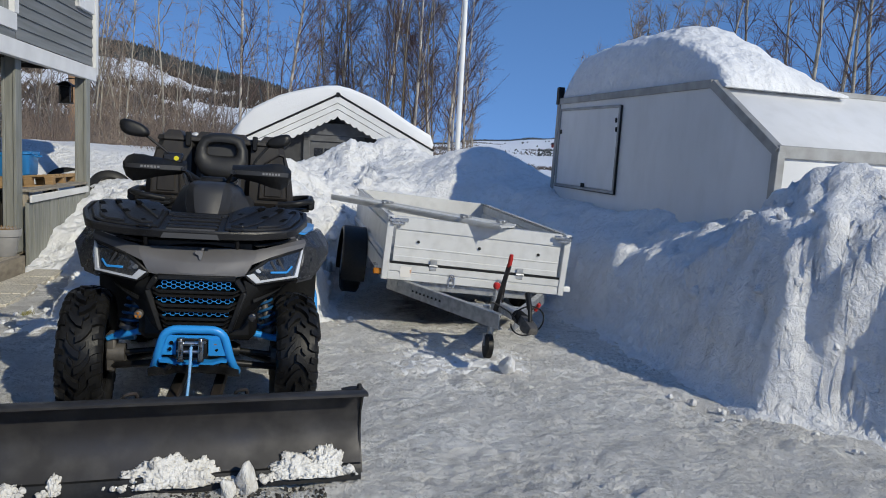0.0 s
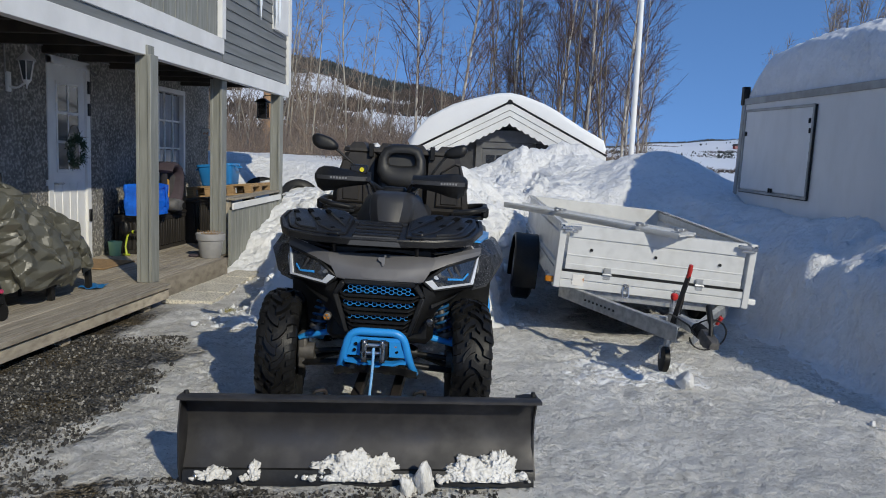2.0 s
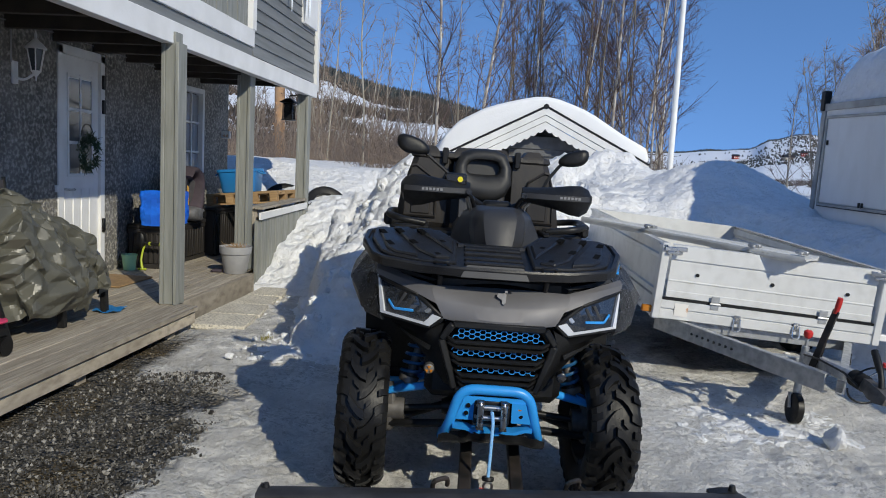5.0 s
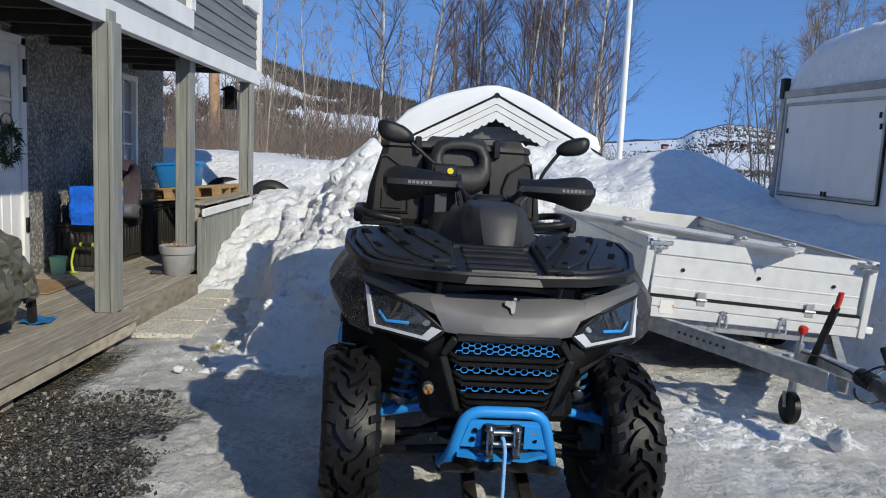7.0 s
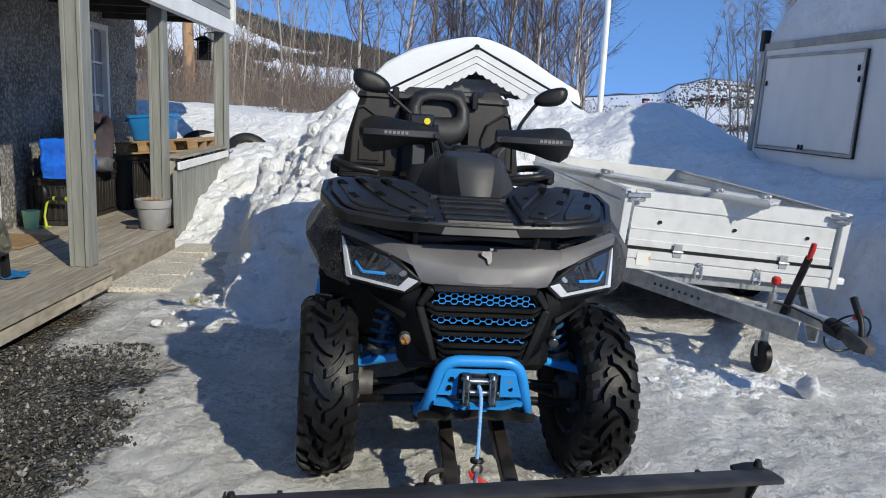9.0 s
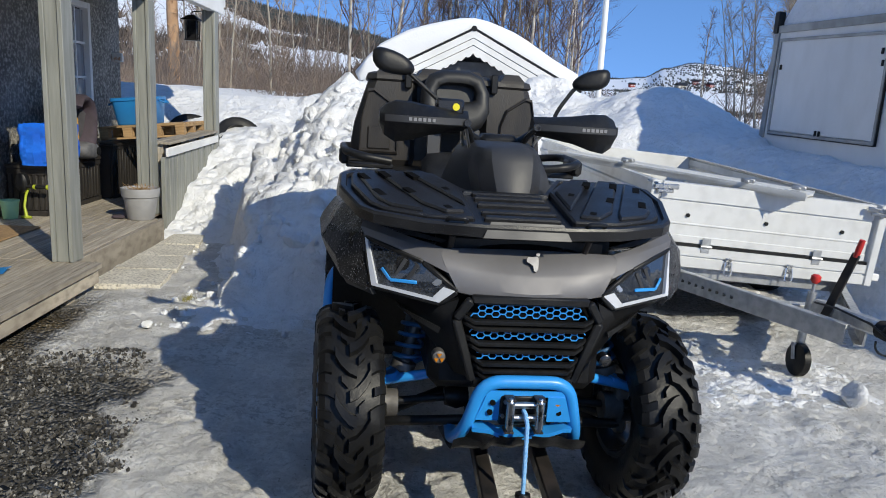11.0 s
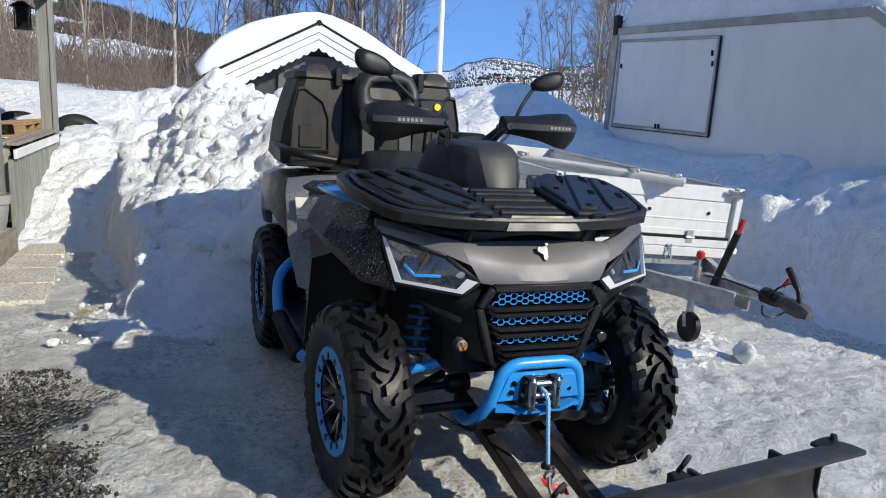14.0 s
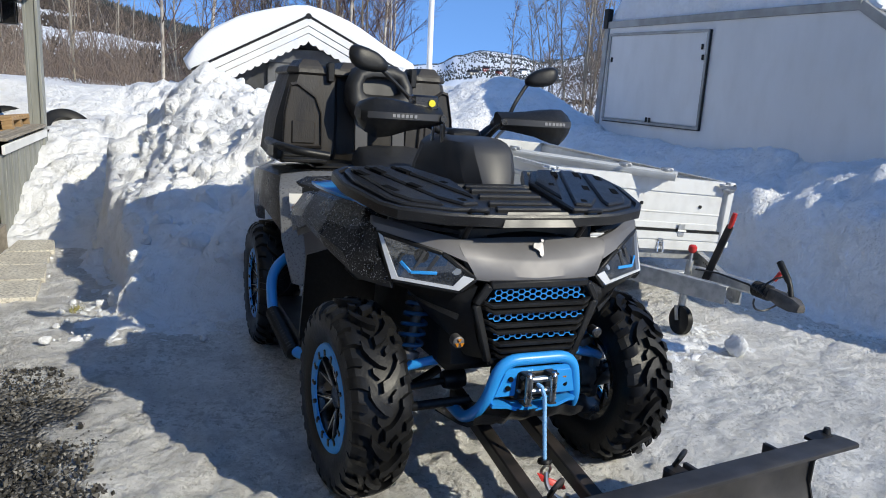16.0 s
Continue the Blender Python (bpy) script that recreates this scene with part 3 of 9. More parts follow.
def bank_height(x, y):
    d = yard_distance(x, y) + 0.09 * fbm(x * 1.6, y * 1.6, 5.0, 3)
    if d < -0.30:
        return -0.25
    top = 1.0 + sum(h * math.exp(-((x - a) ** 2 + (y - b) ** 2) / (2 * s * s)) for a, b, s, h in HEAPS)
    if d < 0:
        return -0.25 + 0.27 * smooth01((d + 0.30) / 0.30)
    if x > 2.2:
        cut = smooth01((5.4 - y) / 0.8)
        rise = (0.55 + 0.25 * cut) * smooth01(d / (0.38 - 0.06 * cut) + 0.05) + (0.45 - 0.25 * cut) * smooth01(d / 1.0)
    else:
        rise = 0.62 * smooth01(d / 0.26 + 0.05) + 0.38 * smooth01(d / 1.2)
        west = smooth01((-0.5 - x) / 0.6)
        if west > 0:
            # front slope, cut upright along the path beside the house, and the apron by the porch
            f = y - 6.14 - 0.25 * (x + 1.0) + 0.10 * fbm(x * 2, y * 2, 4.0, 2)
            wall = smooth01((x + 1.70 + 0.30 * smooth01((y - 6.8) / 1.3) + 0.05 * fbm(y * 3, 1.0, 0, 2)) / 0.13)
            front = (0.26 * smooth01(f / 0.28) + 0.46 * smooth01(f / 1.4) + 0.28 * smooth01((f - 0.9) / 2.2)) * wall * (0.62 + 0.38 * smooth01((x + 1.9) / 0.9))
            apron = (max(0.02, 0.335 * (y - 8.42)) if y < 12.3 else 1.30) + 0.10 * smooth01((-3.2 - x) / 0.8) * smooth01((y - 10.8) / 1.0)
            apron = apron / top
            rise = rise * (1 - west) + max(front, apron) * west
    lumps = min(1.0, d * 5 + 0.15)
    calm = 1.0 - 0.65 * math.exp(-((x - 2.4) ** 2 + (y - 10.0) ** 2) / 3.0) - 0.9 * smooth01((y - 10.3) / 1.5) * smooth01((-1.8 - x) / 0.8) - 0.25 * smooth01((x - 2.3) / 0.3) * smooth01((y - 5.4) / 0.8) * smooth01((9.0 - y) / 0.5)
    calm = max(0.06, calm)
    v1, c1 = noise.voronoi((x * 2.6 + 0.15 * noise.noise((x * 5, y * 5, 1)), y * 2.6, 0.3))
    c1, v2 = c1[0], noise.voronoi((x * 6.3 + 0.2 * fbm(x * 9, y * 9), y * 6.3, 1.7))
    c2, v2 = v2[1][0], v2[0]
    clod = 0.04 * (0.45 - v1[0]) + 0.10 * noise.noise(c1 * 7.7) + 0.05 * min(0.25, v1[1] - v1[0]) + 0.03 * noise.noise(c2 * 5.1) + 0.015 * min(0.2, v2[1] - v2[0])
    rough = (0.13 * fbm(x * 1.1, y * 1.1, 1.0, 2) + clod + 0.035 * fbm(x * 8, y * 8, 2.0, 3)) * calm + 0.02 * fbm(x * 2.3, y * 2.3, 9.0, 2)
    return rise * top + lumps * rough


def build_banks():
    xs = list(np.arange(-9, -2.8, 0.2)) + list(np.arange(-2.8, 1.2, 0.033)) + list(np.arange(1.2, 5.2, 0.042)) + list(np.arange(5.2, 14, 0.3))
    ys = list(np.arange(-6, 2.4, 0.2)) + list(np.arange(2.4, 6.2, 0.042)) + list(np.arange(6.2, 10.5, 0.033)) + list(np.arange(10.5, 13.6, 0.06)) + list(np.arange(13.6, 40, 0.5))
    grid = np.array([[bank_height(x, y) for x in xs] for y in ys])
    nx = len(xs)
    gy, gx = np.gradient(grid, np.array(ys), np.array(xs))
    verts = []
    for j, y in enumerate(ys):
        for i, x in enumerate(xs):
            z = grid[j, i] if y < 36 else grid[j, i] - 0.4 * (y - 36)
            if 2.4 < y < 13.5 and -2.8 < x < 5.2 and z > 0.03:
                # broken relief across the slope
                soft = 0.62 if (x > 2.3 and y > 5.0 and y < 9.2) else 0.25 if (x > 2.3 and y > 5.0) or (x < -1.9 and y > 8) else 0.30 if x > 1.7 and y > 9.2 else 1.15 if x > 2.85 and y < 5.0 else 0.6 if x > 0.6 else 0.75
                n = Vector((-gx[j, i], -gy[j, i], 1)).normalized()
                p = Vector((x, y, z))
                v, c = noise.voronoi(p * 5.0 + n * 0.1)
                w, e = noise.voronoi(p * 11.0)
                tilt = noise.noise_vector(c[0] * 3.3).dot(p * 5.0 - c[0])
                k = (0.06 * noise.noise(p * 3.1) + 0.032 * noise.noise(c[0] * 9.1) + 0.026 * tilt + 0.022 * min(0.18, v[1] - v[0]) + 0.012 * noise.noise(e[0] * 4.7) + 0.008 * min(0.2, w[1] - w[0]) + 0.035 * noise.noise(p * 7.0) + 0.018 * noise.noise(p * 15)) * soft * min(1.0, z * 4)
                verts.append((p + n * k)[:])
            else:
                verts.append((x, y, z))
    faces = []
    for j in range(len(ys) - 1):
        for i in range(nx - 1):
            if grid[j:j + 2, i:i + 2].max() > -0.24 and not (xs[i] < -2.75 and ys[j] < 10.75):
                faces.append((j * nx + i, j * nx + i + 1, (j + 1) * nx + i + 1, (j + 1) * nx + i))
    used = sorted({v for f in faces for v in f})
    ids = {v: k for k, v in enumerate(used)}
    return mesh_of("snow_bank", [verts[v] for v in used], [tuple(ids[v] for v in f) for f in faces], SNOW, label="high ploughed snow banks with broken lumps", kind="stuff", smooth=180)


bank = build_banks()
tagged(bank, category="snow bank")



def clod_mesh(seed, sub=3):
    """An angular lump: a ball cut by chance planes, then roughened."""
    rnd = random.Random(seed)
    planes = [(Vector((rnd.gauss(0, 1), rnd.gauss(0, 1), rnd.gauss(0, 1))).normalized(), rnd.uniform(0.50, 0.92)) for _ in range(11)]
    bm = bm_new()
    bmesh.ops.create_icosphere(bm, subdivisions=sub, radius=1.0)
    for v in bm.verts:
        d = v.co.normalized()
        r = min([1.0] + [k / d.dot(n) for n, k in planes if d.dot(n) > 0.05])
        p = d * 2.0 + Vector((seed * 3.1, seed * 1.7, 0))
        v.co = d * (r * (1 + 0.16 * noise.noise(p) + 0.14 * noise.noise(p * 2.6) + 0.08 * noise.noise(p * 6)))
    vs = [v.co.copy() for v in bm.verts]
    fs = [tuple(v.index for v in f.verts) for f in bm.faces]
    bm.free()
    return vs, fs


CLODS = [clod_mesh(i) for i in range(8)]


def scatter_clods(name, spots, label, mt=None, kind="stuff"):
    """Broken lumps of snow, each a closed shape; spots are x, y, z, size."""
    verts, faces = [], []
    for x, y, z, r in spots:
        vs, fs = CLODS[random.randrange(8)]
        m = Matrix.Translation((x, y, z)) @ Euler((random.uniform(-0.6, 0.6), random.uniform(-0.6, 0.6), random.uniform(0, 6.28))).to_matrix().to_4x4() @ Matrix.Diagonal((r * random.uniform(0.8, 1.25), r * random.uniform(0.8, 1.25), r, 1))
        o = len(verts)
        verts += [(m @ v)[:] for v in vs]
        faces += [tuple(o + i for i in f) for f in fs]
    ob = mesh_of(name, verts, faces, mt or SNOW, label=label, kind=kind, smooth=180)
    return tagged(ob, category="snow lumps")


random.seed(4)
spots = []
while len(spots) < 520:
    x, y = random.uniform(-2.3, 3.6), random.uniform(2.6, 12.6)
    d = yard_distance(x, y)
    left = x < 1.0 and y > 6
    front = x > 2.9 and y < 5.2
    pile = y > 11.2 and -0.6 < x < 2.2
    if d < -0.02 or d > (2.2 if left else 1.6) or not (left or front or pile):
        continue
    if left and x < -1.7 and random.random() < 0.6:
        continue
    r = random.choice((0.02, 0.03, 0.035, 0.045, 0.06, 0.09)) * random.uniform(0.8, 1.3) * (1.6 if pile else 0.55 if front else 1.0)
    spots.append((x, y, bank_height(x, y) - 0.25 * r, r))
scatter_clods("snow_clods", spots, "broken lumps of ploughed snow on the banks")
spots = []
while len(spots) < 240:
    x, y = random.uniform(-2.4, 3.4), random.uniform(2.6, 8.6)
    d = yard_distance(x, y)
    if -0.42 < d < -0.02 and not (-0.9 < x < 0.7 and y < 6.0) and (x > -2.2 or y > 6.6):
        r = random.choice((0.006, 0.008, 0.011, 0.015, 0.022)) * random.uniform(0.8, 1.3)
        spots.append((x, y, 0.1 * r, r))
spots += [(random.gauss(-1.5, 0.25), random.gauss(6.1, 0.14), 0.002, random.uniform(0.005, 0.011)) for _ in range(45)]
scatter_clods("snow_crumbs", spots, "small crumbs of snow at the foot of the banks")
for x, y, r in ((1.72, 4.95, 0.085), (-1.94, 5.80, 0.03), (-1.75, 6.45, 0.045)):
    scatter_clods("snow_lump", [(x, y, r * 0.45, r)], "single lump of snow on the ice", kind="thing")


def slush_patch(name, x0, x1, y0, y1, seed, top, label):
    """A thin ragged patch of loose snow lying on the ice."""
    nx, ny = 90, 70
    verts, faces = [], []
    for j in range(ny + 1):
        for i in range(nx + 1):
            u, v = i / nx, j / ny
            x, y = x0 + (x1 - x0) * u, y0 + (y1 - y0) * v
            edge = min(u, 1 - u, v, 1 - v) * 4
            h = top * (min(1.0, edge) * 0.9 - 0.55 + 0.75 * fbm(x * 5, y * 8, seed, 4)) + 0.012 * fbm(x * 30, y * 30, seed, 2)
            verts.append((x, y, near_relief(x, y) + max(-0.02, min(h, top * 1.2))))
    for j in range(ny):
        for i in range(nx):
            a = j * (nx + 1) + i
            faces.append((a, a + 1, a + nx + 2, a + nx + 1))
    ob = mesh_of(name, verts, faces, SNOW, label=label, kind="stuff", smooth=180)
    tagged(ob, category="snow")


slush_patch("loose_snow", -1.95, -0.95, 5.75, 6.5, 3.0, 0.06, "thin ragged patch of loose snow on the ice")
slush_patch("loose_snow", 0.95, 2.0, 4.9, 5.65, 8.0, 0.02, "low ridge of loose snow before the trailer")
# ---- house with porch ----
def build_house():
    house = thing("house", Matrix(), "grey-clad house with pebbledash ground floor and timber porch", "house", kind="structure")
    W, X0, YE = -3.98, -2.72, 10.72
    for y0, y1, z0, z1 in ((0.5, 7.06, -0.1, 2.42), (7.80, 9.32, -0.1, 2.42), (10.14, 10.95, -0.1, 2.42), (7.06, 7.80, 2.25, 2.42), (9.32, 10.14, 2.2, 2.42), (9.32, 10.14, -0.1, 1.0)):
        bm = bm_new()
        box(bm, W - 0.25, y0, z0, W, y1, z1)
        part("wall", bm, STUCCO, house, "pebbledash wall, darkened in colour for porch shade")
    bm = bm_new()
    box(bm, W - 5, 10.70, -0.1, W - 0.25, 10.95, 2.42)
    part("wall", bm, STUCCO, house)
    # ceiling given black in place of the deep shade under the porch
    bm = bm_new()
    box(bm, W - 5, 0.5, 2.42, X0 - 0.02, YE, 2.50)
    part("porch_ceiling", bm, BLACKPL, house, "porch ceiling with its shade put into a black colour")
    bm = bm_new()
    box(bm, W - 5, 0.5, 2.5, X0 - 0.03, YE - 0.02, 5.2)
    part("upper_wall", bm, SIDING, house)
    bm = bm_new()
    prism(bm, [(-9.2, 5.1), (-5.9, 6.8), (-2.3, 5.1), (-2.3, 5.25), (-5.9, 7.0), (-9.2, 5.25)], 12.0, Matrix(((1, 0, 0, 0), (0, 0, 1, 0), (0, 1, 0, 0), (0, 0, 0, 1))))
    part("roof", bm, BLACKPL, house)
    # upper cladding: horizontal boards past y = 8.3, upright boards on the balcony before it
    z = 2.40
    while z < 5.1:
        bm = bm_new()
        prism(bm, [(0, 0), (0.028, 0), (0.012, 0.125), (0, 0.125)], YE - 8.38, Matrix(((1, 0, 0, X0 - 0.03), (0, 0, 1, 8.34), (0, 1, 0, z), (0, 0, 0, 1))))
        part("siding_board", bm, SIDING, house)
        z += 0.12
    for i in range(62):
        bm = bm_new()
        y = 8.20 - 0.125 * (i + 1)
        box(bm, X0 - 0.05, y, 2.64, X0 - 0.028 + 0.006 * (i % 2), y + 0.118, 3.7, 0.003)
        part("balcony_board", bm, TRIMGREY, house)
    for name, x0, y0, z0, x1, y1, z1, mt in (
        ("fascia", X0 - 0.06, 0.5, 2.21, X0 + 0.03, YE, 2.38, WHITE), ("frieze_board", X0 - 0.04, 0.5, 2.38, X0 + 0.005, 8.3, 2.47, SIDING),
        ("upper_fascia", X0 - 0.05, 0.5, 2.47, X0 + 0.025, 8.3, 2.64, WHITE), ("corner_board", X0 - 0.05, 8.24, 2.64, X0 + 0.028, 8.34, 5.1, WHITE),
        ("end_corner_board", X0 - 0.06, YE - 0.02, 2.3, X0 + 0.03, YE + 0.08, 5.1, WHITE)):
        bm = bm_new()
        box(bm, x0, y0, z0, x1, y1, z1, 0.004)
        part(name, bm, mt, house)
    for px, y in ((-2.71, 6.555), (-2.865, 8.56), (-2.77, 10.42), (-2.71, 1.2)):
        bm = bm_new()
        for dx, w in ((-0.055, 0.03), (0.055, 0.03)):
            box(bm, px + dx - w / 2, y - 0.075, 0.2, px + dx + w / 2, y + 0.075, 2.22, 0.004)
        box(bm, px - 0.04, y - 0.06, 0.2, px + 0.04, y + 0.06, 2.30, 0.003)
        part("post", bm, TRIMGREY, house, "grey painted built-up post")
    # knee wall
    bm = bm_new()
    obox(bm, (-2.702, 8.60, 0.767), (-2.702, 10.40, 0.805), 0.026, 0.078, 0.004)
    part("knee_wall_band", bm, WHITE, house, "white board along the knee wall")
    for dx in (-0.10, 0.0):
        bm = bm_new()
        obox(bm, (-2.73 + dx, 8.64, 0.849), (-2.73 + dx, 10.36, 0.886), 0.094, 0.026, 0.004)
        part("knee_wall_cap", bm, DECKWOOD, house, "weathered grey cap board")
    for y in (8.68, 9.50, 10.28):
        bm = bm_new()
        box(bm, -2.82, y, 0.18, -2.765, y + 0.05, 0.832 + 0.02 * (y - 8.5), 0.003)
        part("knee_wall_stud", bm, DECKWOOD, house)
    for i in range(15):
        bm = bm_new()
        y = 8.60 + 0.121 * i
        box(bm, -2.76, y, -0.05, -2.722 + 0.006 * (i % 2), y + 0.116, 0.722 + 0.0022 * i, 0.003)
        part("knee_wall_board", bm, TRIMGREY, house)
    # deck: boards run along the house
    rnd = random.Random(8)
    for i in range(12):
        x = W + 0.121 * i
        cuts = [0.8, rnd.uniform(2.2, 4.6), 6.53]
        for a, b in zip(cuts, cuts[1:]):
            bm = bm_new()
            box(bm, x, a + 0.002, 0.163 + rnd.uniform(0, 0.003), min(x + 0.112, -2.53), b - 0.002, 0.198 + rnd.uniform(0, 0.003), 0.003)
            part("deck_board", bm, DECKWOOD, house)
    for i in range(11):
        x = W + 0.1165 * i
        cuts = [6.535, rnd.uniform(7.4, 9.6), 10.6] if x + 0.11 < -2.78 else [6.535, 8.335]
        for a, b in zip(cuts, cuts[1:]):
            bm = bm_new()
            box(bm, x, a + 0.002, 0.163 + rnd.uniform(0, 0.003), x + 0.108, b - 0.002, 0.198 + rnd.uniform(0, 0.003), 0.003)
            part("deck_board", bm, DECKWOOD, house)
    bm = bm_new()
    box(bm, -2.534, 0.8, 0.160, -2.480, 6.53, 0.199, 0.005)
    part("deck_nosing", bm, DECKWOOD, house)
    bm = bm_new()
    box(bm, -2.53, 0.8, 0.06, -2.505, 6.53, 0.148, 0.004)
    part("deck_rim", bm, DECKWOOD, house)
    for y in (1.4, 2.6, 3.8, 5.0, 6.2):
        bm = bm_new()
        box(bm, -2.66, y, -0.05, -2.56, y + 0.1, 0.16, 0.004)
        part("deck_foot", bm, DECKWOOD, house)
    bm = bm_new()
    box(bm, -2.70, 6.53, -0.03, -2.66, 8.34, 0.198, 0.004)
    part("deck_side", bm, DECKWOOD, house)
    return house


house = build_house()


# ---- shed ----
SHEDGREY = material("shed_grey_paint", (0.13, 0.132, 0.135), (0.10, 0.10, 0.105), 6, 0.6, 0.75, bump=0.001, bump_scale=40)
# gable boards darkened in colour to hold the shade below the roof
GABLE = material("shaded_gable_boards", (0.055, 0.056, 0.058), (0.04, 0.04, 0.042), 6, 0.6, 0.75, bump=0.002, bump_scale=30)


def build_shed():
    shed = thing("garden_shed", pose(0.46, 13.7, 0, 0, 0, -4), "small grey shed with white bargeboards under deep roof snow", "shed")
    slope, AP, HWD = 0.515, 2.47, 1.74
    bm = bm_new()
    prism(bm, [(-1.35, -0.2), (1.35, -0.2), (1.35, 1.5), (0, 2.20), (-1.35, 1.5)], 3.2, Matrix(((1, 0, 0, 0), (0, 0, 1, 0.35), (0, 1, 0, 0), (0, 0, 0, 1))))
    part("wall", bm, GABLE, shed, "boarded gable, eave shade put into its dark colour")
    for s in (-1, 1):
        bm = bm_new()
        slab(bm, [(0, -0.02, AP + 0.012), (s * HWD, -0.02, AP + 0.012 - HWD * slope), (s * HWD, 3.9, AP + 0.012 - HWD * slope), (0, 3.9, AP + 0.012)], 0.028 * s)
        part("roof_slope", bm, BLACKPL, shed, "black roofing")
        for k, (o, t) in enumerate(((0.0, 0.115), (0.125, 0.10), (0.235, 0.115))):
            bm = bm_new()
            n = 1 if k < 2 else 15
            low = []
            for i in range(n * 8 + 1):
                x = HWD * i / (n * 8)
                sc = 0.034 * math.sin(math.pi * (i % 8) / 8) if k == 2 else 0.0
                low.append((s * x, 0.012 * k, AP - o - t - x * slope - sc))
            topl = [(s * HWD, 0.012 * k, AP - o - HWD * slope), (0, 0.012 * k, AP - o)]
            slab(bm, low + topl, 0.022 * s)
            part("bargeboard", bm, WHITE, shed, smooth=0)
    bm = bm_new()
    tube(bm, [(0, -0.035, AP + 0.02), (0, 3.92, AP + 0.02)], 0.045, 10)
    part("ridge_cap", bm, BLACKPL, shed)
    bm = bm_new()
    rings = []
    for j, y in enumerate((0.0, 0.015, 0.08, 0.5, 1.5, 3.0, 3.85, 3.95)):
        e = (0.10, 0.04, 0.0, 0, 0, 0, 0.04, 0.12)[j]
        ring = [(-HWD - 0.06 + e, y, AP - HWD * slope + 0.03), (-HWD - 0.13 + e, y, AP - HWD * slope + 0.18 - e)]
        for i in range(17):
            x = -1.68 + 3.36 * i / 16
            th = 0.25 + 0.17 * smooth01(-x / 1.2) - 0.06 * smooth01((x - 0.6) / 0.8) - 0.12 * smooth01((-x - 1.45) / 0.25)
            ring.append((x, y, AP - (math.sqrt(x * x + 0.09) - 0.20) * slope + th + 0.025 * fbm(x * 1.2, y) - e * 0.8))
        ring += [(HWD + 0.0 - e, y, AP - HWD * slope + 0.13 - e), (HWD - 0.03 - e, y, AP - HWD * slope + 0.035)]
        for i in range(5):
            x = 1.4 - 2.8 * i / 4
            ring.append((x, y, AP + 0.03 - abs(x) * slope))
        rings.append(ring)
    loft(bm, rings)
    part("roof_snow", bm, SNOW_SOFT, shed, "smooth thick snow cover", smooth=60)
    bm = bm_new()
    for y0, y1, z0, z1, x0, x1 in ((0.28, 0.37, -0.1, 1.78, -0.62, -0.50), (0.28, 0.37, -0.1, 1.78, 0.36, 0.48), (0.28, 0.37, 1.66, 1.78, -0.62, 0.48)):
        box(bm, x0, y0, z0, x1, y1, z1, 0.01)
    prism(bm, [(-0.74, 1.78), (0.60, 1.78), (0.62, 1.83), (0.36, 1.90), (0.22, 2.0), (-0.36, 2.0), (-0.50, 1.90), (-0.76, 1.83)], 0.10, Matrix(((1, 0, 0, 0), (0, 0, 1, 0.26), (0, 1, 0, 0), (0, 0, 0, 1))), 0.008)
    part("door_surround", bm, SHEDGREY, shed, "grey carved door surround")
    bm = bm_new()
    box(bm, -0.50, 0.31, -0.1, 0.36, 0.36, 1.66, 0.005)
    part("door", bm, SHEDGREY, shed)
    for i in range(4):
        for j in range(2):
            bm = bm_new()
            box(bm, -0.42 + 0.185 * i, 0.30, 1.22 + 0.17 * j, -0.265 + 0.185 * i, 0.309, 1.37 + 0.17 * j)
            part("pane", bm, BLACKGL, shed)
    return shed


shed = build_shed()


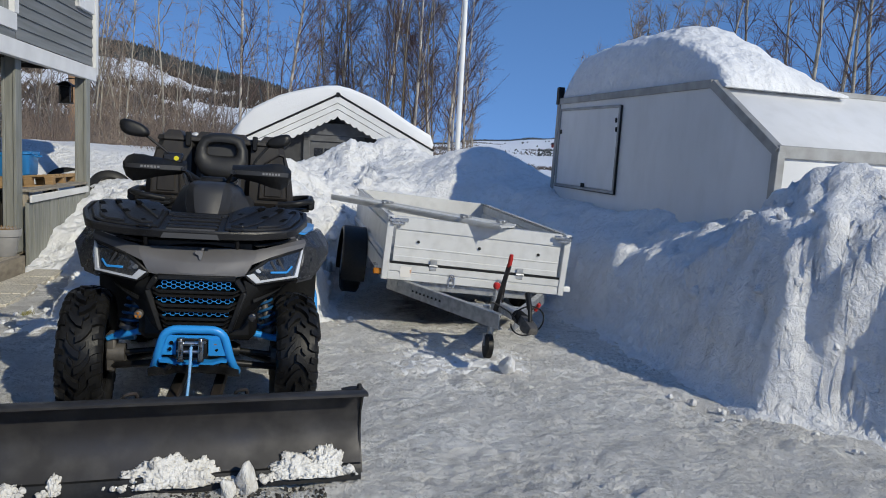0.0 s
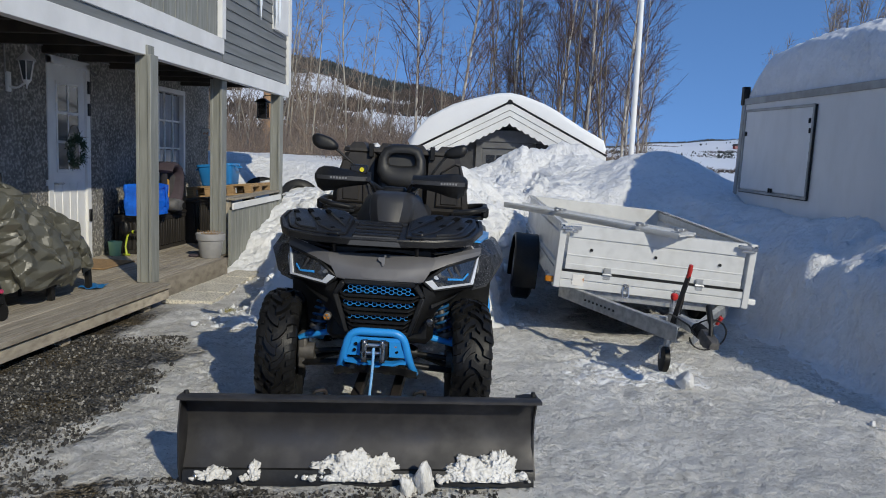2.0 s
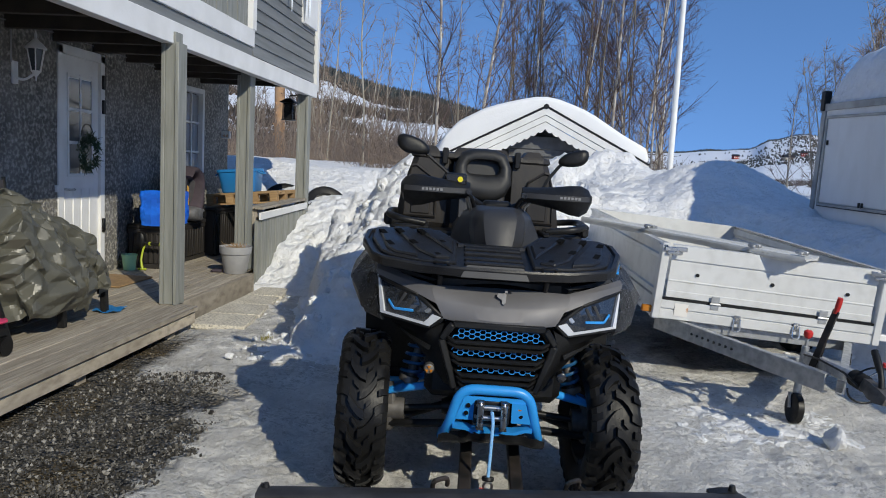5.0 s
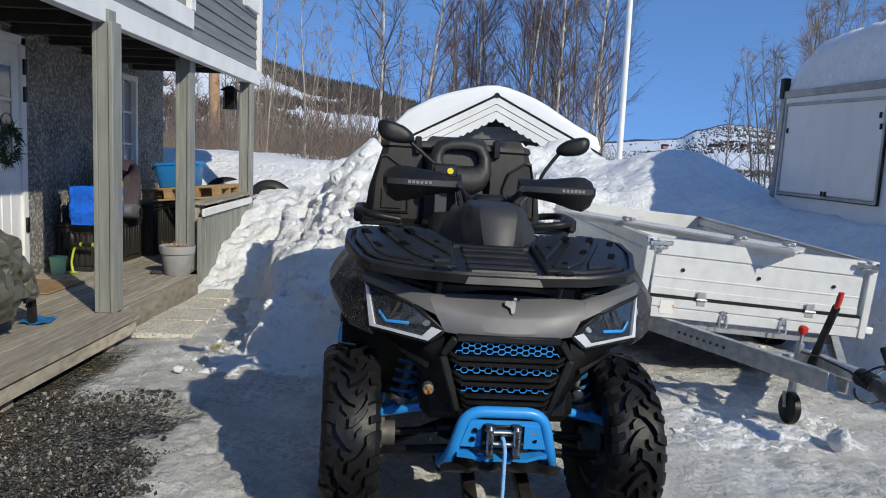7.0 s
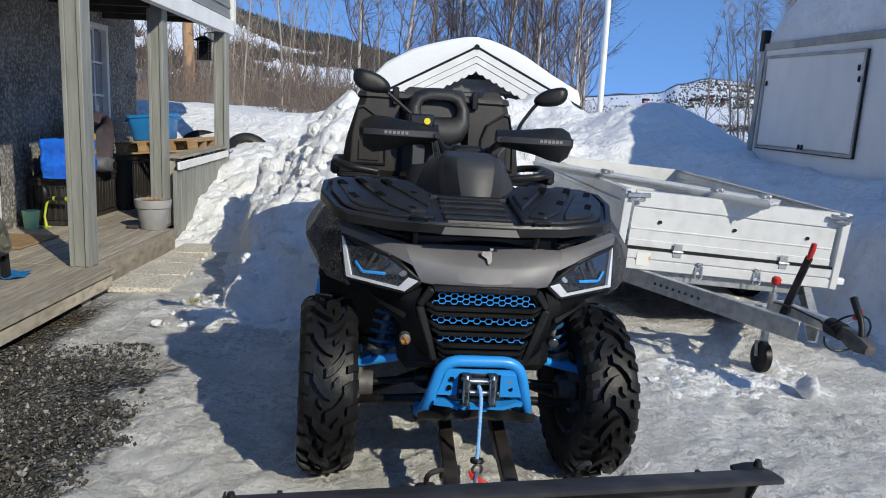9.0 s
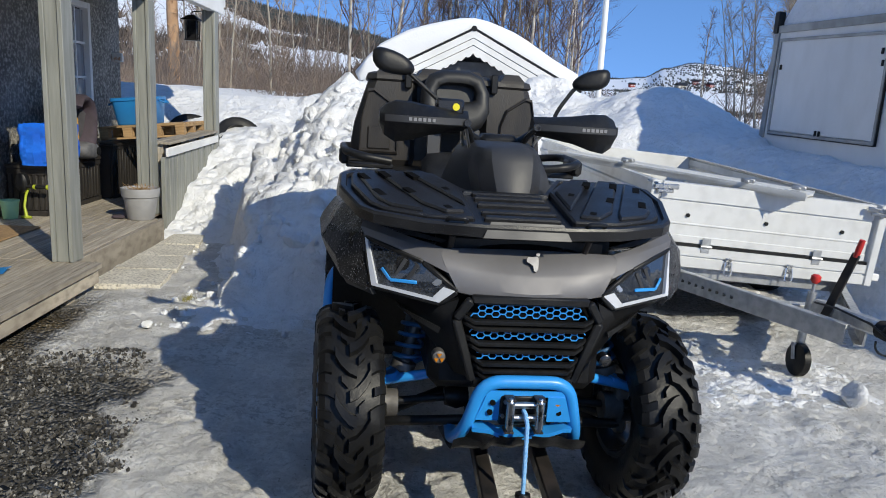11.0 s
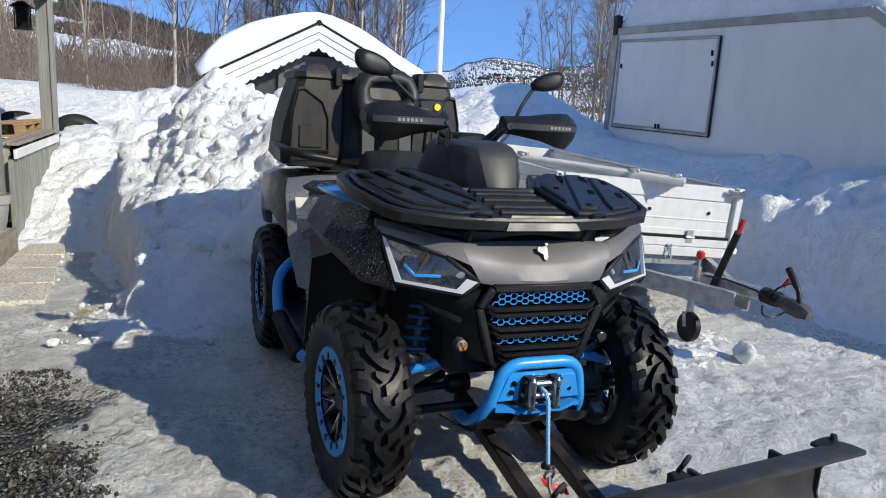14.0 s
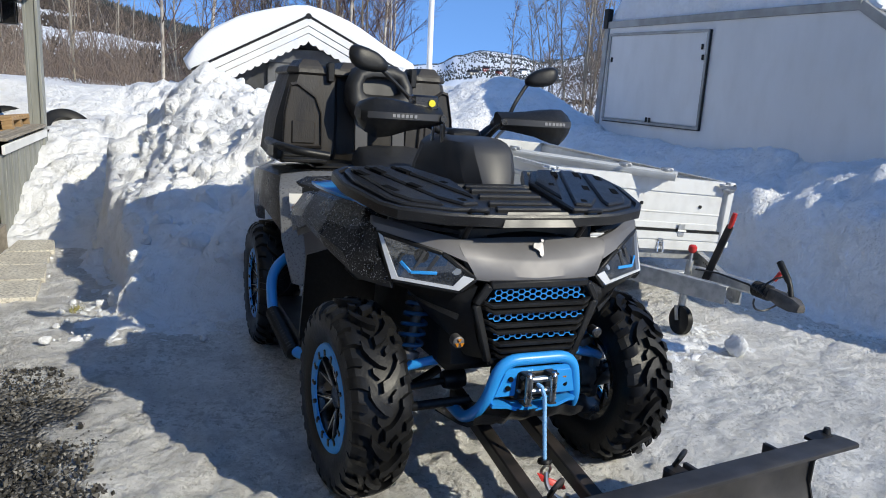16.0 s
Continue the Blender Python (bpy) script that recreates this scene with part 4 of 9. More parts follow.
# ---- white box trailer dug into the bank ----
def build_van():
    van = thing("enclosed_trailer", Matrix.Translation((3.27, 9.50, 0)) @ pose(0, 0, 0, 1.3, 0, 8.75), "white panel box trailer with sloping nose, snow on its roof", "trailer")
    # local: y runs back, so the nose is at -y
    side = [(0.06, 0.35), (0.0, 2.24), (-3.08, 2.27), (-3.97, 1.70), (-3.97, 0.35)]
    TW = 2.15

    def yz(poly, x0, x1, mt, name, bev=0.0, label=""):
        bm = bm_new()
        prism(bm, poly, x1 - x0, Matrix(((0, 0, 1, x0), (1, 0, 0, 0), (0, 1, 0, 0), (0, 0, 0, 1))), bev)
        return part(name, bm, mt, van, label)

    yz(side, 0.0, TW, VANWHITE, "body", 0.01)
    for a, b in zip(side, side[1:]):
        for x in (-0.012, TW - 0.05):
            bm = bm_new()
            obox(bm, (x + 0.03, *a), (x + 0.03, *b), 0.075, 0.07, 0.004, up=(1, 0, 0))
            part("edge_profile", bm, ALU_DULL, van, "dull aluminium edge profile")
    bm = bm_new()
    obox(bm, (0, -3.97, 1.70), (TW, -3.97, 1.70), 0.05, 0.10, 0.004)
    obox(bm, (0, -3.08, 2.28), (TW, -3.08, 2.28), 0.06, 0.05, 0.004)
    part("nose_rail", bm, ALU_DULL, van)
    hatch = part("hatch", (lambda b: (box(b, -0.016, -1.55, 1.22, 0.0, -0.10, 2.12, 0.003), b)[1])(bm_new()), VANWHITE, van, "white side hatch")
    bm = bm_new()
    for a, b in (((-0.02, -1.57, 1.2), (-0.02, -0.08, 1.2)), ((-0.02, -1.57, 2.13), (-0.02, -0.08, 2.13)), ((-0.02, -1.56, 1.2), (-0.02, -1.56, 2.13)), ((-0.02, -0.09, 1.2), (-0.02, -0.09, 2.13))):
        obox(bm, a, b, 0.03, 0.02, 0.003, up=(1, 0, 0))
    part("hatch_frame", bm, ALU_DULL, hatch)
    # black strips added to draw the dark, shaded gap along the hatch
    for y0, y1, z0, z1 in ((-1.575, -0.08, 1.176, 1.190), (-1.588, -1.578, 1.18, 2.14)):
        bm = bm_new()
        box(bm, -0.026, y0, z0, -0.004, y1, z1, 0.002)
        part("hinge_gap_line", bm, BLACKPL, hatch, "black strip for the shaded gap at the hatch edge")
    for y, z in ((-1.50, 1.98), (-1.52, 1.88), (-0.15, 1.86), (-0.82, 1.235), (-0.87, 1.235)):
        bm = bm_new()
        box(bm, -0.035, y - 0.010, z - 0.026, -0.015, y + 0.010, z + 0.026, 0.004)
        part("latch", bm, BLACKPL, hatch)
    bm = bm_new()
    box(bm, -0.03, -0.02, 2.2, 0.05, 0.06, 2.42, 0.01)
    part("corner_lamp", bm, BLACKPL, van)
    # roof snow
    bm = bm_new()
    rings = []
    ny = 70
    for j in range(ny + 1):
        t = j / ny
        y = 0.02 - 3.25 * t
        k = min(1.0, t * 9) ** 0.38 * min(1.0, (1 - t) * 3.2) ** 0.55
        ring = []
        for i in range(41):
            u = 0.5 - 0.5 * math.cos(math.pi * i / 40)
            x = 0.04 + 1.30 * u
            prof = min(1.0, min(u, 1 - u) * 16 + 0.02) ** 0.42
            h = (0.50 + 0.28 * math.sin(math.pi * u ** 0.75)) * (1 - 0.35 * smooth01((u - 0.55) / 0.45)) * prof * k
            h *= 0.50 + 0.36 * math.sin(math.pi * (0.20 + 0.62 * t))
            ring.append((x - 0.03 * prof, y, 2.262 + h + (0.03 * fbm(x * 2, y * 2) + 0.035 * fbm(x * 7, y * 7, 2.0, 3)) * prof))
        ring += [(1.35, y, 2.24), (0.02, y, 2.24)]
        rings.append(ring)
    loft(bm, rings)
    part("roof_snow", bm, SNOW_CRUST, van, "deep rounded block of old snow", smooth=70)
    return van


van = build_van()


# ---- flagpole ----
flag = thing("flagpole", pose(2.88, 15.2, 0), "tall white flagpole standing in the snow", "flagpole")
bm = bm_new()
tube(bm, [(0, 0, -0.5), (0, 0, 4), (0, 0, 10)], [0.055, 0.05, 0.03], 14)
part("pole", bm, WHITE, flag)


# ---- house details and things on the porch ----
def house_details():
    W = -3.98
    bm = bm_new()
    box(bm, W - 0.06, 7.14, 0.22, W - 0.015, 7.73, 2.2, 0.004)
    door = part("door", bm, WHITE, house, "white half-glazed front door")
    bm = bm_new()
    for y0, y1, z0, z1 in ((7.06, 7.14, 0.2, 2.26), (7.73, 7.80, 0.2, 2.26), (7.06, 7.80, 2.19, 2.27)):
        box(bm, W - 0.10, y0, z0, W + 0.012, y1, z1, 0.004)
    part("door_frame", bm, WHITE, house)
    for i in range(2):
        for j in range(3):
            bm = bm_new()
            y, z = 7.255 + 0.19 * i, 1.16 + 0.29 * j
            box(bm, W - 0.02, y, z, W - 0.012, y + 0.165, z + 0.26)
            part("pane", bm, GLASS, door)
    bm = bm_new()
    for i in range(3):
        box(bm, W - 0.018, 7.225 + 0.19 * i, 1.13, W - 0.004, 7.25 + 0.19 * i, 2.04, 0.003)
    for j in range(4):
        box(bm, W - 0.018, 7.225, 1.13 + 0.293 * j, W - 0.005, 7.63, 1.155 + 0.293 * j, 0.003)
    part("glazing_bars", bm, WHITE, door)
    for k in range(4):
        bm = bm_new()
        box(bm, W - 0.018, 7.18 + 0.13 * k, 0.3, W - 0.008, 7.29 + 0.13 * k, 1.02, 0.004)
        part("door_panel", bm, WHITE, door)
    bm = bm_new()
    tube(bm, [(W - 0.01, 7.18, 1.02), (W + 0.03, 7.18, 1.02), (W + 0.035, 7.26, 1.02)], 0.010, 8)
    part("door_handle", bm, CHROME, door)
    for z in (1.95, 1.72, 0.6):
        bm = bm_new()
        box(bm, W + 0.010, 7.745, z, W + 0.03, 7.785, z + 0.13, 0.003)
        part("hinge", bm, BLACKPL, house)
    # window
    bm = bm_new()
    for y0, y1, z0, z1 in ((9.32, 9.38, 1.0, 2.2), (10.08, 10.14, 1.0, 2.2), (9.38, 10.08, 2.14, 2.2), (9.38, 10.08, 1.0, 1.06)):
        box(bm, W - 0.08, y0, z0, W + 0.01, y1, z1, 0.004)
    frame_ob = part("window_frame", bm, WHITE, house)
    bm = bm_new()
    for i in (1, 2):
        box(bm, W - 0.06, 9.38 + 0.233 * i - 0.012, 1.06, W - 0.03, 9.38 + 0.233 * i + 0.012, 2.14, 0.003)
        box(bm, W - 0.06, 9.38, 1.06 + 0.36 * i - 0.012, W - 0.032, 10.08, 1.06 + 0.36 * i + 0.012, 0.003)
    part("glazing_bars", bm, WHITE, frame_ob)
    for i in range(3):
        for j in range(3):
            bm = bm_new()
            box(bm, W - 0.055, 9.39 + 0.233 * i, 1.07 + 0.36 * j, W - 0.045, 9.60 + 0.233 * i, 1.40 + 0.36 * j)
            part("pane", bm, CURTAIN, frame_ob)
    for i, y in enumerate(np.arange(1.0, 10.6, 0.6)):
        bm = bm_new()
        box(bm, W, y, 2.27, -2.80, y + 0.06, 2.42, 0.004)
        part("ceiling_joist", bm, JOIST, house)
    bm = bm_new()
    tube(bm, [(W + 0.01, 6.2, 2.32), (W + 0.012, 7.0, 2.34), (W + 0.01, 8.8, 2.30)], 0.006, 6)
    tube(bm, [(W + 0.01, 6.46, 2.32), (W + 0.012, 6.46, 2.1), (W + 0.01, 6.46, 2.02)], 0.007, 6)
    part("cable", bm, POTGREY, house)
    bm = bm_new()
    box(bm, W, 7.02, 1.0, W + 0.02, 7.055, 1.06, 0.003)
    part("door_bell", bm, WHITE, house)
    bm = bm_new()
    box(bm, W, 10.70, 1.62, W + 0.12, 10.76, 1.72, 0.006)
    part("outside_sensor", bm, LABEL, house)
    for y, z, n in ((9.4, 3.05, 0.5), (10.0, 3.1, 0.62), (10.15, 3.12, 0.4)):
        bm = bm_new()
        tube(bm, [(-2.66, y, z + n), (-2.66, y, z + n * 0.4), (-2.66, y, z)], [0.022, 0.016, 0.003], 7)
        part("icicle", bm, ICICLE, house)
    # window on the upper wall
    bm = bm_new()
    box(bm, -2.75, 10.05, 3.05, -2.68, 10.62, 4.3, 0.006)
    part("upper_window_frame", bm, WHITE, house)


CURTAIN = material("curtained_glass", (0.34, 0.35, 0.37), (0.22, 0.23, 0.25), 3, 0.08, 0.15, stretch=(1, 8, 0.3), spec=0.7)
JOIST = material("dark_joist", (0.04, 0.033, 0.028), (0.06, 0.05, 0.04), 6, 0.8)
ICICLE = material("icicle_ice", (0.75, 0.80, 0.86), None, 9, 0.1, spec=0.6)
house_details()


def wall_lantern():
    t = thing("wall_lantern", pose(-3.98, 6.50, 1.97) @ Matrix.Diagonal((0.8, 0.8, 0.8, 1)), "white wall lantern with glazed tapering shade", "lamp")
    bm = bm_new()
    box(bm, 0, -0.04, -0.14, 0.03, 0.04, 0.08, 0.01)
    part("wall_plate", bm, WHITE, t)
    bm = bm_new()
    tube(bm, rounded([(0.02, 0, -0.08), (0.10, 0.02, -0.10), (0.18, 0.04, -0.04), (0.20, 0.05, 0.0)], 0.05, 4), 0.012, 8)
    part("bracket", bm, WHITE, t)
    bm = bm_new()
    for k in range(6):
        a = math.pi / 3 * k
        tube(bm, [(0.20 + 0.045 * math.cos(a), 0.05 + 0.045 * math.sin(a), 0.0), (0.20 + 0.085 * math.cos(a), 0.05 + 0.085 * math.sin(a), 0.21)], 0.006, 6)
    part("cage", bm, WHITE, t)
    bm = bm_new()
    loft(bm, [[(0.20 + r * math.cos(math.pi / 3 * k), 0.05 + r * math.sin(math.pi / 3 * k), z) for k in range(6)] for r, z in ((0.04, 0.0), (0.08, 0.205))])
    part("pane", bm, GLASS, t)
    bm = bm_new()
    loft(bm, [[(0.20 + r * math.cos(math.pi / 6 * k), 0.05 + r * math.sin(math.pi / 6 * k), z) for k in range(12)] for r, z in ((0.10, 0.205), (0.095, 0.225), (0.03, 0.29), (0.012, 0.31), (0.014, 0.34), (0.004, 0.38))])
    part("cap", bm, WHITE, t)
    bm = bm_new()
    loft(bm, [[(0.20 + r * math.cos(math.pi / 6 * k), 0.05 + r * math.sin(math.pi / 6 * k), z) for k in range(12)] for r, z in ((0.05, 0.0), (0.03, -0.03), (0.008, -0.06), (0.004, -0.10))])
    part("finial", bm, WHITE, t)


wall_lantern()


def wreath():
    t = thing("door_wreath", pose(-3.955, 7.46, 1.36), "small dark green wreath hanging on the door", "wreath")
    bm = bm_new()
    random.seed(11)
    for _ in range(420):
        a = random.uniform(0, 2 * math.pi)
        r = random.gauss(0.125, 0.022)
        p = Vector((random.uniform(0, 0.05), r * math.cos(a), r * math.sin(a) - 0.06 * (math.sin(a) < 0) * 0.3))
        d = Vector((random.uniform(0.0, 0.05), random.gauss(0, 0.04), random.gauss(0, 0.04)))
        s = d.orthogonal().normalized() * 0.006
        bm.faces.new([bm.verts.new(v) for v in (p - s, p + s, p + d)])
    part("foliage", bm, WREATH, t, smooth=0)
    bm = bm_new()
    tube(bm, [(0.01, 0.10 * math.cos(a), 0.12 + 0.13 * math.sin(a)) for a in np.linspace(0.1, math.pi - 0.1, 14)], 0.004, 6)
    part("hoop", bm, BLACKPL, t)


wreath()


def covered_furniture():
    t = thing("covered_seat", pose(-3.28, 5.55, 0.2), "garden seat under a crumpled olive tarpaulin", "covered seat")
    rnd = random.Random(23)
    waves = []
    for s in (1.6, 2.2, 3.0, 4.0, 5.2, 6.6, 8.4, 10.5):
        for _ in range(2):
            d = Vector((rnd.gauss(0, 1), rnd.gauss(0, 1), rnd.gauss(0, 0.6))).normalized()
            push = Vector((rnd.gauss(0, 1), rnd.gauss(0, 1), rnd.gauss(0, 0.7))).normalized()
            waves.append((d * s, rnd.random(), push * min(0.062, 0.27 / s)))

    def crumple(p):
        """Flat facets that meet in sharp creases, pushed every way."""
        f = Vector((0.0, 0.0, 0.0))
        for d, o, push in waves:
            u = p.dot(d) + o + 0.16 * noise.noise(p * 1.5 + d)
            f += push * (abs(u - math.floor(u) - 0.5) * 2 - 0.5)
        return f

    bm = bm_new()
    nu, nv = 420, 150
    grid = []
    for j in range(nv + 1):
        v = j / nv
        row = []
        for i in range(nu):
            a = 2 * math.pi * i / nu
            ca, sa = math.cos(a), math.sin(a)
            sx, sy = math.copysign(abs(ca) ** 0.6, ca), math.copysign(abs(sa) ** 0.6, sa)
            k = math.sin(v * math.pi / 2) ** 0.55
            y = 0.62 * sy * k
            x = 0.38 * sx * k * (1 + 0.10 * v)
            top = 0.90 - 0.34 * smooth01((y + 0.45) / 1.1)
            z = 0.12 + (top - 0.12) * math.cos(v * math.pi / 2) ** 0.75
            p = Vector((x, y, z))
            p += crumple(p)
            if v > 0.93:
                hem = 0.08 + 0.15 * smooth01(0.5 + 1.6 * noise.noise((sa * 1.6, ca * 1.6, 4)))
                p.z = max(hem, p.z)
                p.xy *= 1 - 0.10 * (v - 0.93) / 0.07
            p.z = max(p.z, 0.015)
            row.append(bm.verts.new(p))
        grid.append(row)
    for j in range(nv):
        for i in range(nu):
            bm.faces.new((grid[j][i], grid[j][(i + 1) % nu], grid[j + 1][(i + 1) % nu], grid[j + 1][i]))
    part("tarpaulin", bm, TARP, t, "crumpled olive-grey tarpaulin", 6)
    for x, y in ((0.30, -0.02), (0.30, 0.50), (-0.30, -0.2), (-0.30, 0.50)):
        bm = bm_new()
        obox(bm, (x, y, 0.0), (x * 0.95, y, 0.30), 0.045, 0.045, 0.004, up=(0, 1, 0))
        part("leg", bm, BLACKPL, t)
    bm = bm_new()
    box(bm, -0.30, -0.3, 0.25, 0.28, 0.55, 0.31, 0.01)
    part("seat", bm, BLACKPL, t)


covered_furniture()


def chair_back():
    t = thing("garden_chair", pose(-3.72, 5.85, 0.2), "dark garden chair behind the tarpaulin", "chair")
    for y in (-0.24, 0.24):
        bm = bm_new()
        tube(bm, [(0.0, y, 0.4), (-0.06, y, 0.95)], 0.014, 8)
        part("back_post", bm, BLACKPL, t)
    bm = bm_new()
    shell(bm, [[(-0.01, -0.23, 0.48), (-0.01, 0.23, 0.48)], [(-0.055, -0.23, 0.93), (-0.055, 0.23, 0.93)]], (-0.012, 0, 0))
    part("backrest", bm, DARKCLOTH, t)
    bm = bm_new()
    box(bm, 0.0, -0.25, 0.38, 0.45, 0.25, 0.42, 0.012)
    part("seat", bm, DARKCLOTH, t)
    for x in (0.03, 0.42):
        for y in (-0.23, 0.23):
            bm = bm_new()
            tube(bm, [(x, y, 0.0), (x, y, 0.39)], 0.013, 8)
            part("leg", bm, BLACKPL, t)


chair_back()


def toy_cart():
    t = thing("toy_ride_on", pose(-2.98, 4.68, 0.2), "black and pink children's ride-on toy on the deck", "toy")
    bm = bm_new()
    box(bm, -0.12, -0.22, 0.10, 0.12, 0.16, 0.18, 0.02)
    part("body", bm, BLACKPL, t)
    bm = bm_new()
    box(bm, -0.125, -0.10, 0.185, 0.125, 0.15, 0.215, 0.01)
    part("stripe", bm, PINK, t)
    bm = bm_new()
    box(bm, -0.10, -0.235, 0.11, 0.06, -0.12, 0.20, 0.02)
    part("nose", bm, YELLOWPAD, t, "orange nose")
    bm = bm_new()
    tube(bm, [(0.115, 0.17, 0.06), (0.07, 0.10, 0.38), (0.04, 0.06, 0.52)], 0.016, 8)
    tube(bm, [(-0.115, 0.17, 0.06), (-0.10, 0.10, 0.38), (-0.06, 0.06, 0.52)], 0.016, 8)
    part("push_frame", bm, BLACKPL, t)
    bm = bm_new()
    tube(bm, [(0.0, 0.10, 0.16), (-0.02, -0.02, 0.55)], 0.014, 8)
    tube(bm, [(-0.12, -0.03, 0.55), (0.10, -0.02, 0.55)], 0.014, 8)
    part("handle", bm, BLACKPL, t)
    for x in (-0.11, 0.11):
        for y in (-0.16, 0.12):
            bm = bm_new()
            tube(bm, [(x - 0.02, y, 0.055), (x + 0.02, y, 0.055)], 0.055, 18)
            part("wheel", bm, RUBBER, t)


toy_cart()


BOXBLACK = material("weathered_black_plastic", (0.022, 0.020, 0.019), (0.034, 0.030, 0.027), 6, 0.45, 0.6, stretch=(4, 4, 0.6), bump=0.001, bump_scale=60, spec=0.4)
MAUVE = material("mauve_grey_fabric", (0.058, 0.042, 0.055), (0.04, 0.03, 0.038), 9, 0.8, bump=0.0012, bump_scale=90)
PALEGREY = material("pale_grey_fabric", (0.14, 0.14, 0.145), (0.07, 0.07, 0.075), 14, 0.75, bump=0.002, bump_scale=60)


def storage_bench():
    t = thing("storage_bench", pose(-3.77, 8.20, 0.2), "black plastic storage bench with slatted sides by the door", "bench")
    bm = bm_new()
    box(bm, -0.165, 0.015, 0.03, 0.135, 1.15, 0.405, 0.004)
    part("body", bm, BOXBLACK, t)
    bm = bm_new()
    box(bm, -0.18, -0.012, 0.405, 0.165, 1.165, 0.447, 0.008)
    part("lid", bm, BOXBLACK, t)
    for i in range(6):
        bm = bm_new()
        box(bm, -0.165 + 0.0525 * i, 0.0, 0.05, -0.130 + 0.0525 * i, 0.016, 0.395, 0.003)
        part("slat", bm, BOXBLACK, t)
    for i in range(17):
        bm = bm_new()
        box(bm, 0.134, 0.02 + 0.067 * i, 0.05, 0.152, 0.068 + 0.067 * i, 0.395, 0.003)
        part("slat", bm, BOXBLACK, t)
    for z in (0.0, 0.36):
        bm = bm_new()
        box(bm, -0.172, -0.006, z, 0.158, 0.0, z + 0.045, 0.002)
        box(bm, 0.152, -0.006, z, 0.158, 1.155, z + 0.045, 0.002)
        part("edge_rail", bm, BOXBLACK, t)


storage_bench()


def shopping_bag():
    b = thing("blue_shopping_bag", pose(-3.64, 8.38, 0.649), "bright blue creased plastic carrier bag on the bench", "bag")
    rnd = random.Random(17)
    creases = [(Vector((rnd.gauss(0, 1), rnd.gauss(0, 1), rnd.gauss(0, 1))).normalized() * f, rnd.random(), 0.065 / f) for f in (3.5, 5.0, 7.0, 10.0, 14.0, 19.0, 25.0)]

    def crumple(p):
        f = 0.0
        for d, o, amp in creases:
            u = p.dot(d) + o
            f += amp * (abs(u - math.floor(u) - 0.5) * 2 - 0.5)
        return f

    bm = bm_new()
    rings = []
    for j in range(37):
        v = j / 36
        z = 0.355 * v
        k = 0.97 + 0.04 * math.sin(math.pi * v)
        ring = []
        for i in range(160):
            a = 2 * math.pi * i / 160
            ca, sa = math.cos(a), math.sin(a)
            x, y = 0.15 * k * math.copysign(abs(ca) ** 0.28, ca), 0.30 * k * math.copysign(abs(sa) ** 0.28, sa)
            w = crumple(Vector((x, y, z)))
            d = Vector((ca, sa, 0))
            ring.append((x + d.x * w, y + d.y * w, z + (0.025 * noise.noise((x * 6, y * 6, 1.5)) - 0.02 * smooth01(y / 0.3)) * v))
        rings.append(ring)
    rings.append([(x * 0.92, y * 0.96, z - 0.04) for x, y, z in rings[-1]])
    loft(bm, rings)
    part("bag_body", bm, BLUEBAG, b, smooth=8)
    for s in (-1, 1):
        bm = bm_new()
        path = [(s * 0.157, -0.13, 0.10), (s * 0.162, -0.13, 0.22), (s * 0.16, -0.12, 0.35), (s * 0.15, 0.0, 0.30), (s * 0.16, 0.12, 0.34), (s * 0.162, 0.13, 0.22), (s * 0.157, 0.13, 0.10)]
        shell(bm, [path, [(x * 1.01, y + 0.03, z - 0.004) for x, y, z in path]], (0.003 * s, 0, 0))
        part("strap", bm, BLUEBAG, b)


shopping_bag()


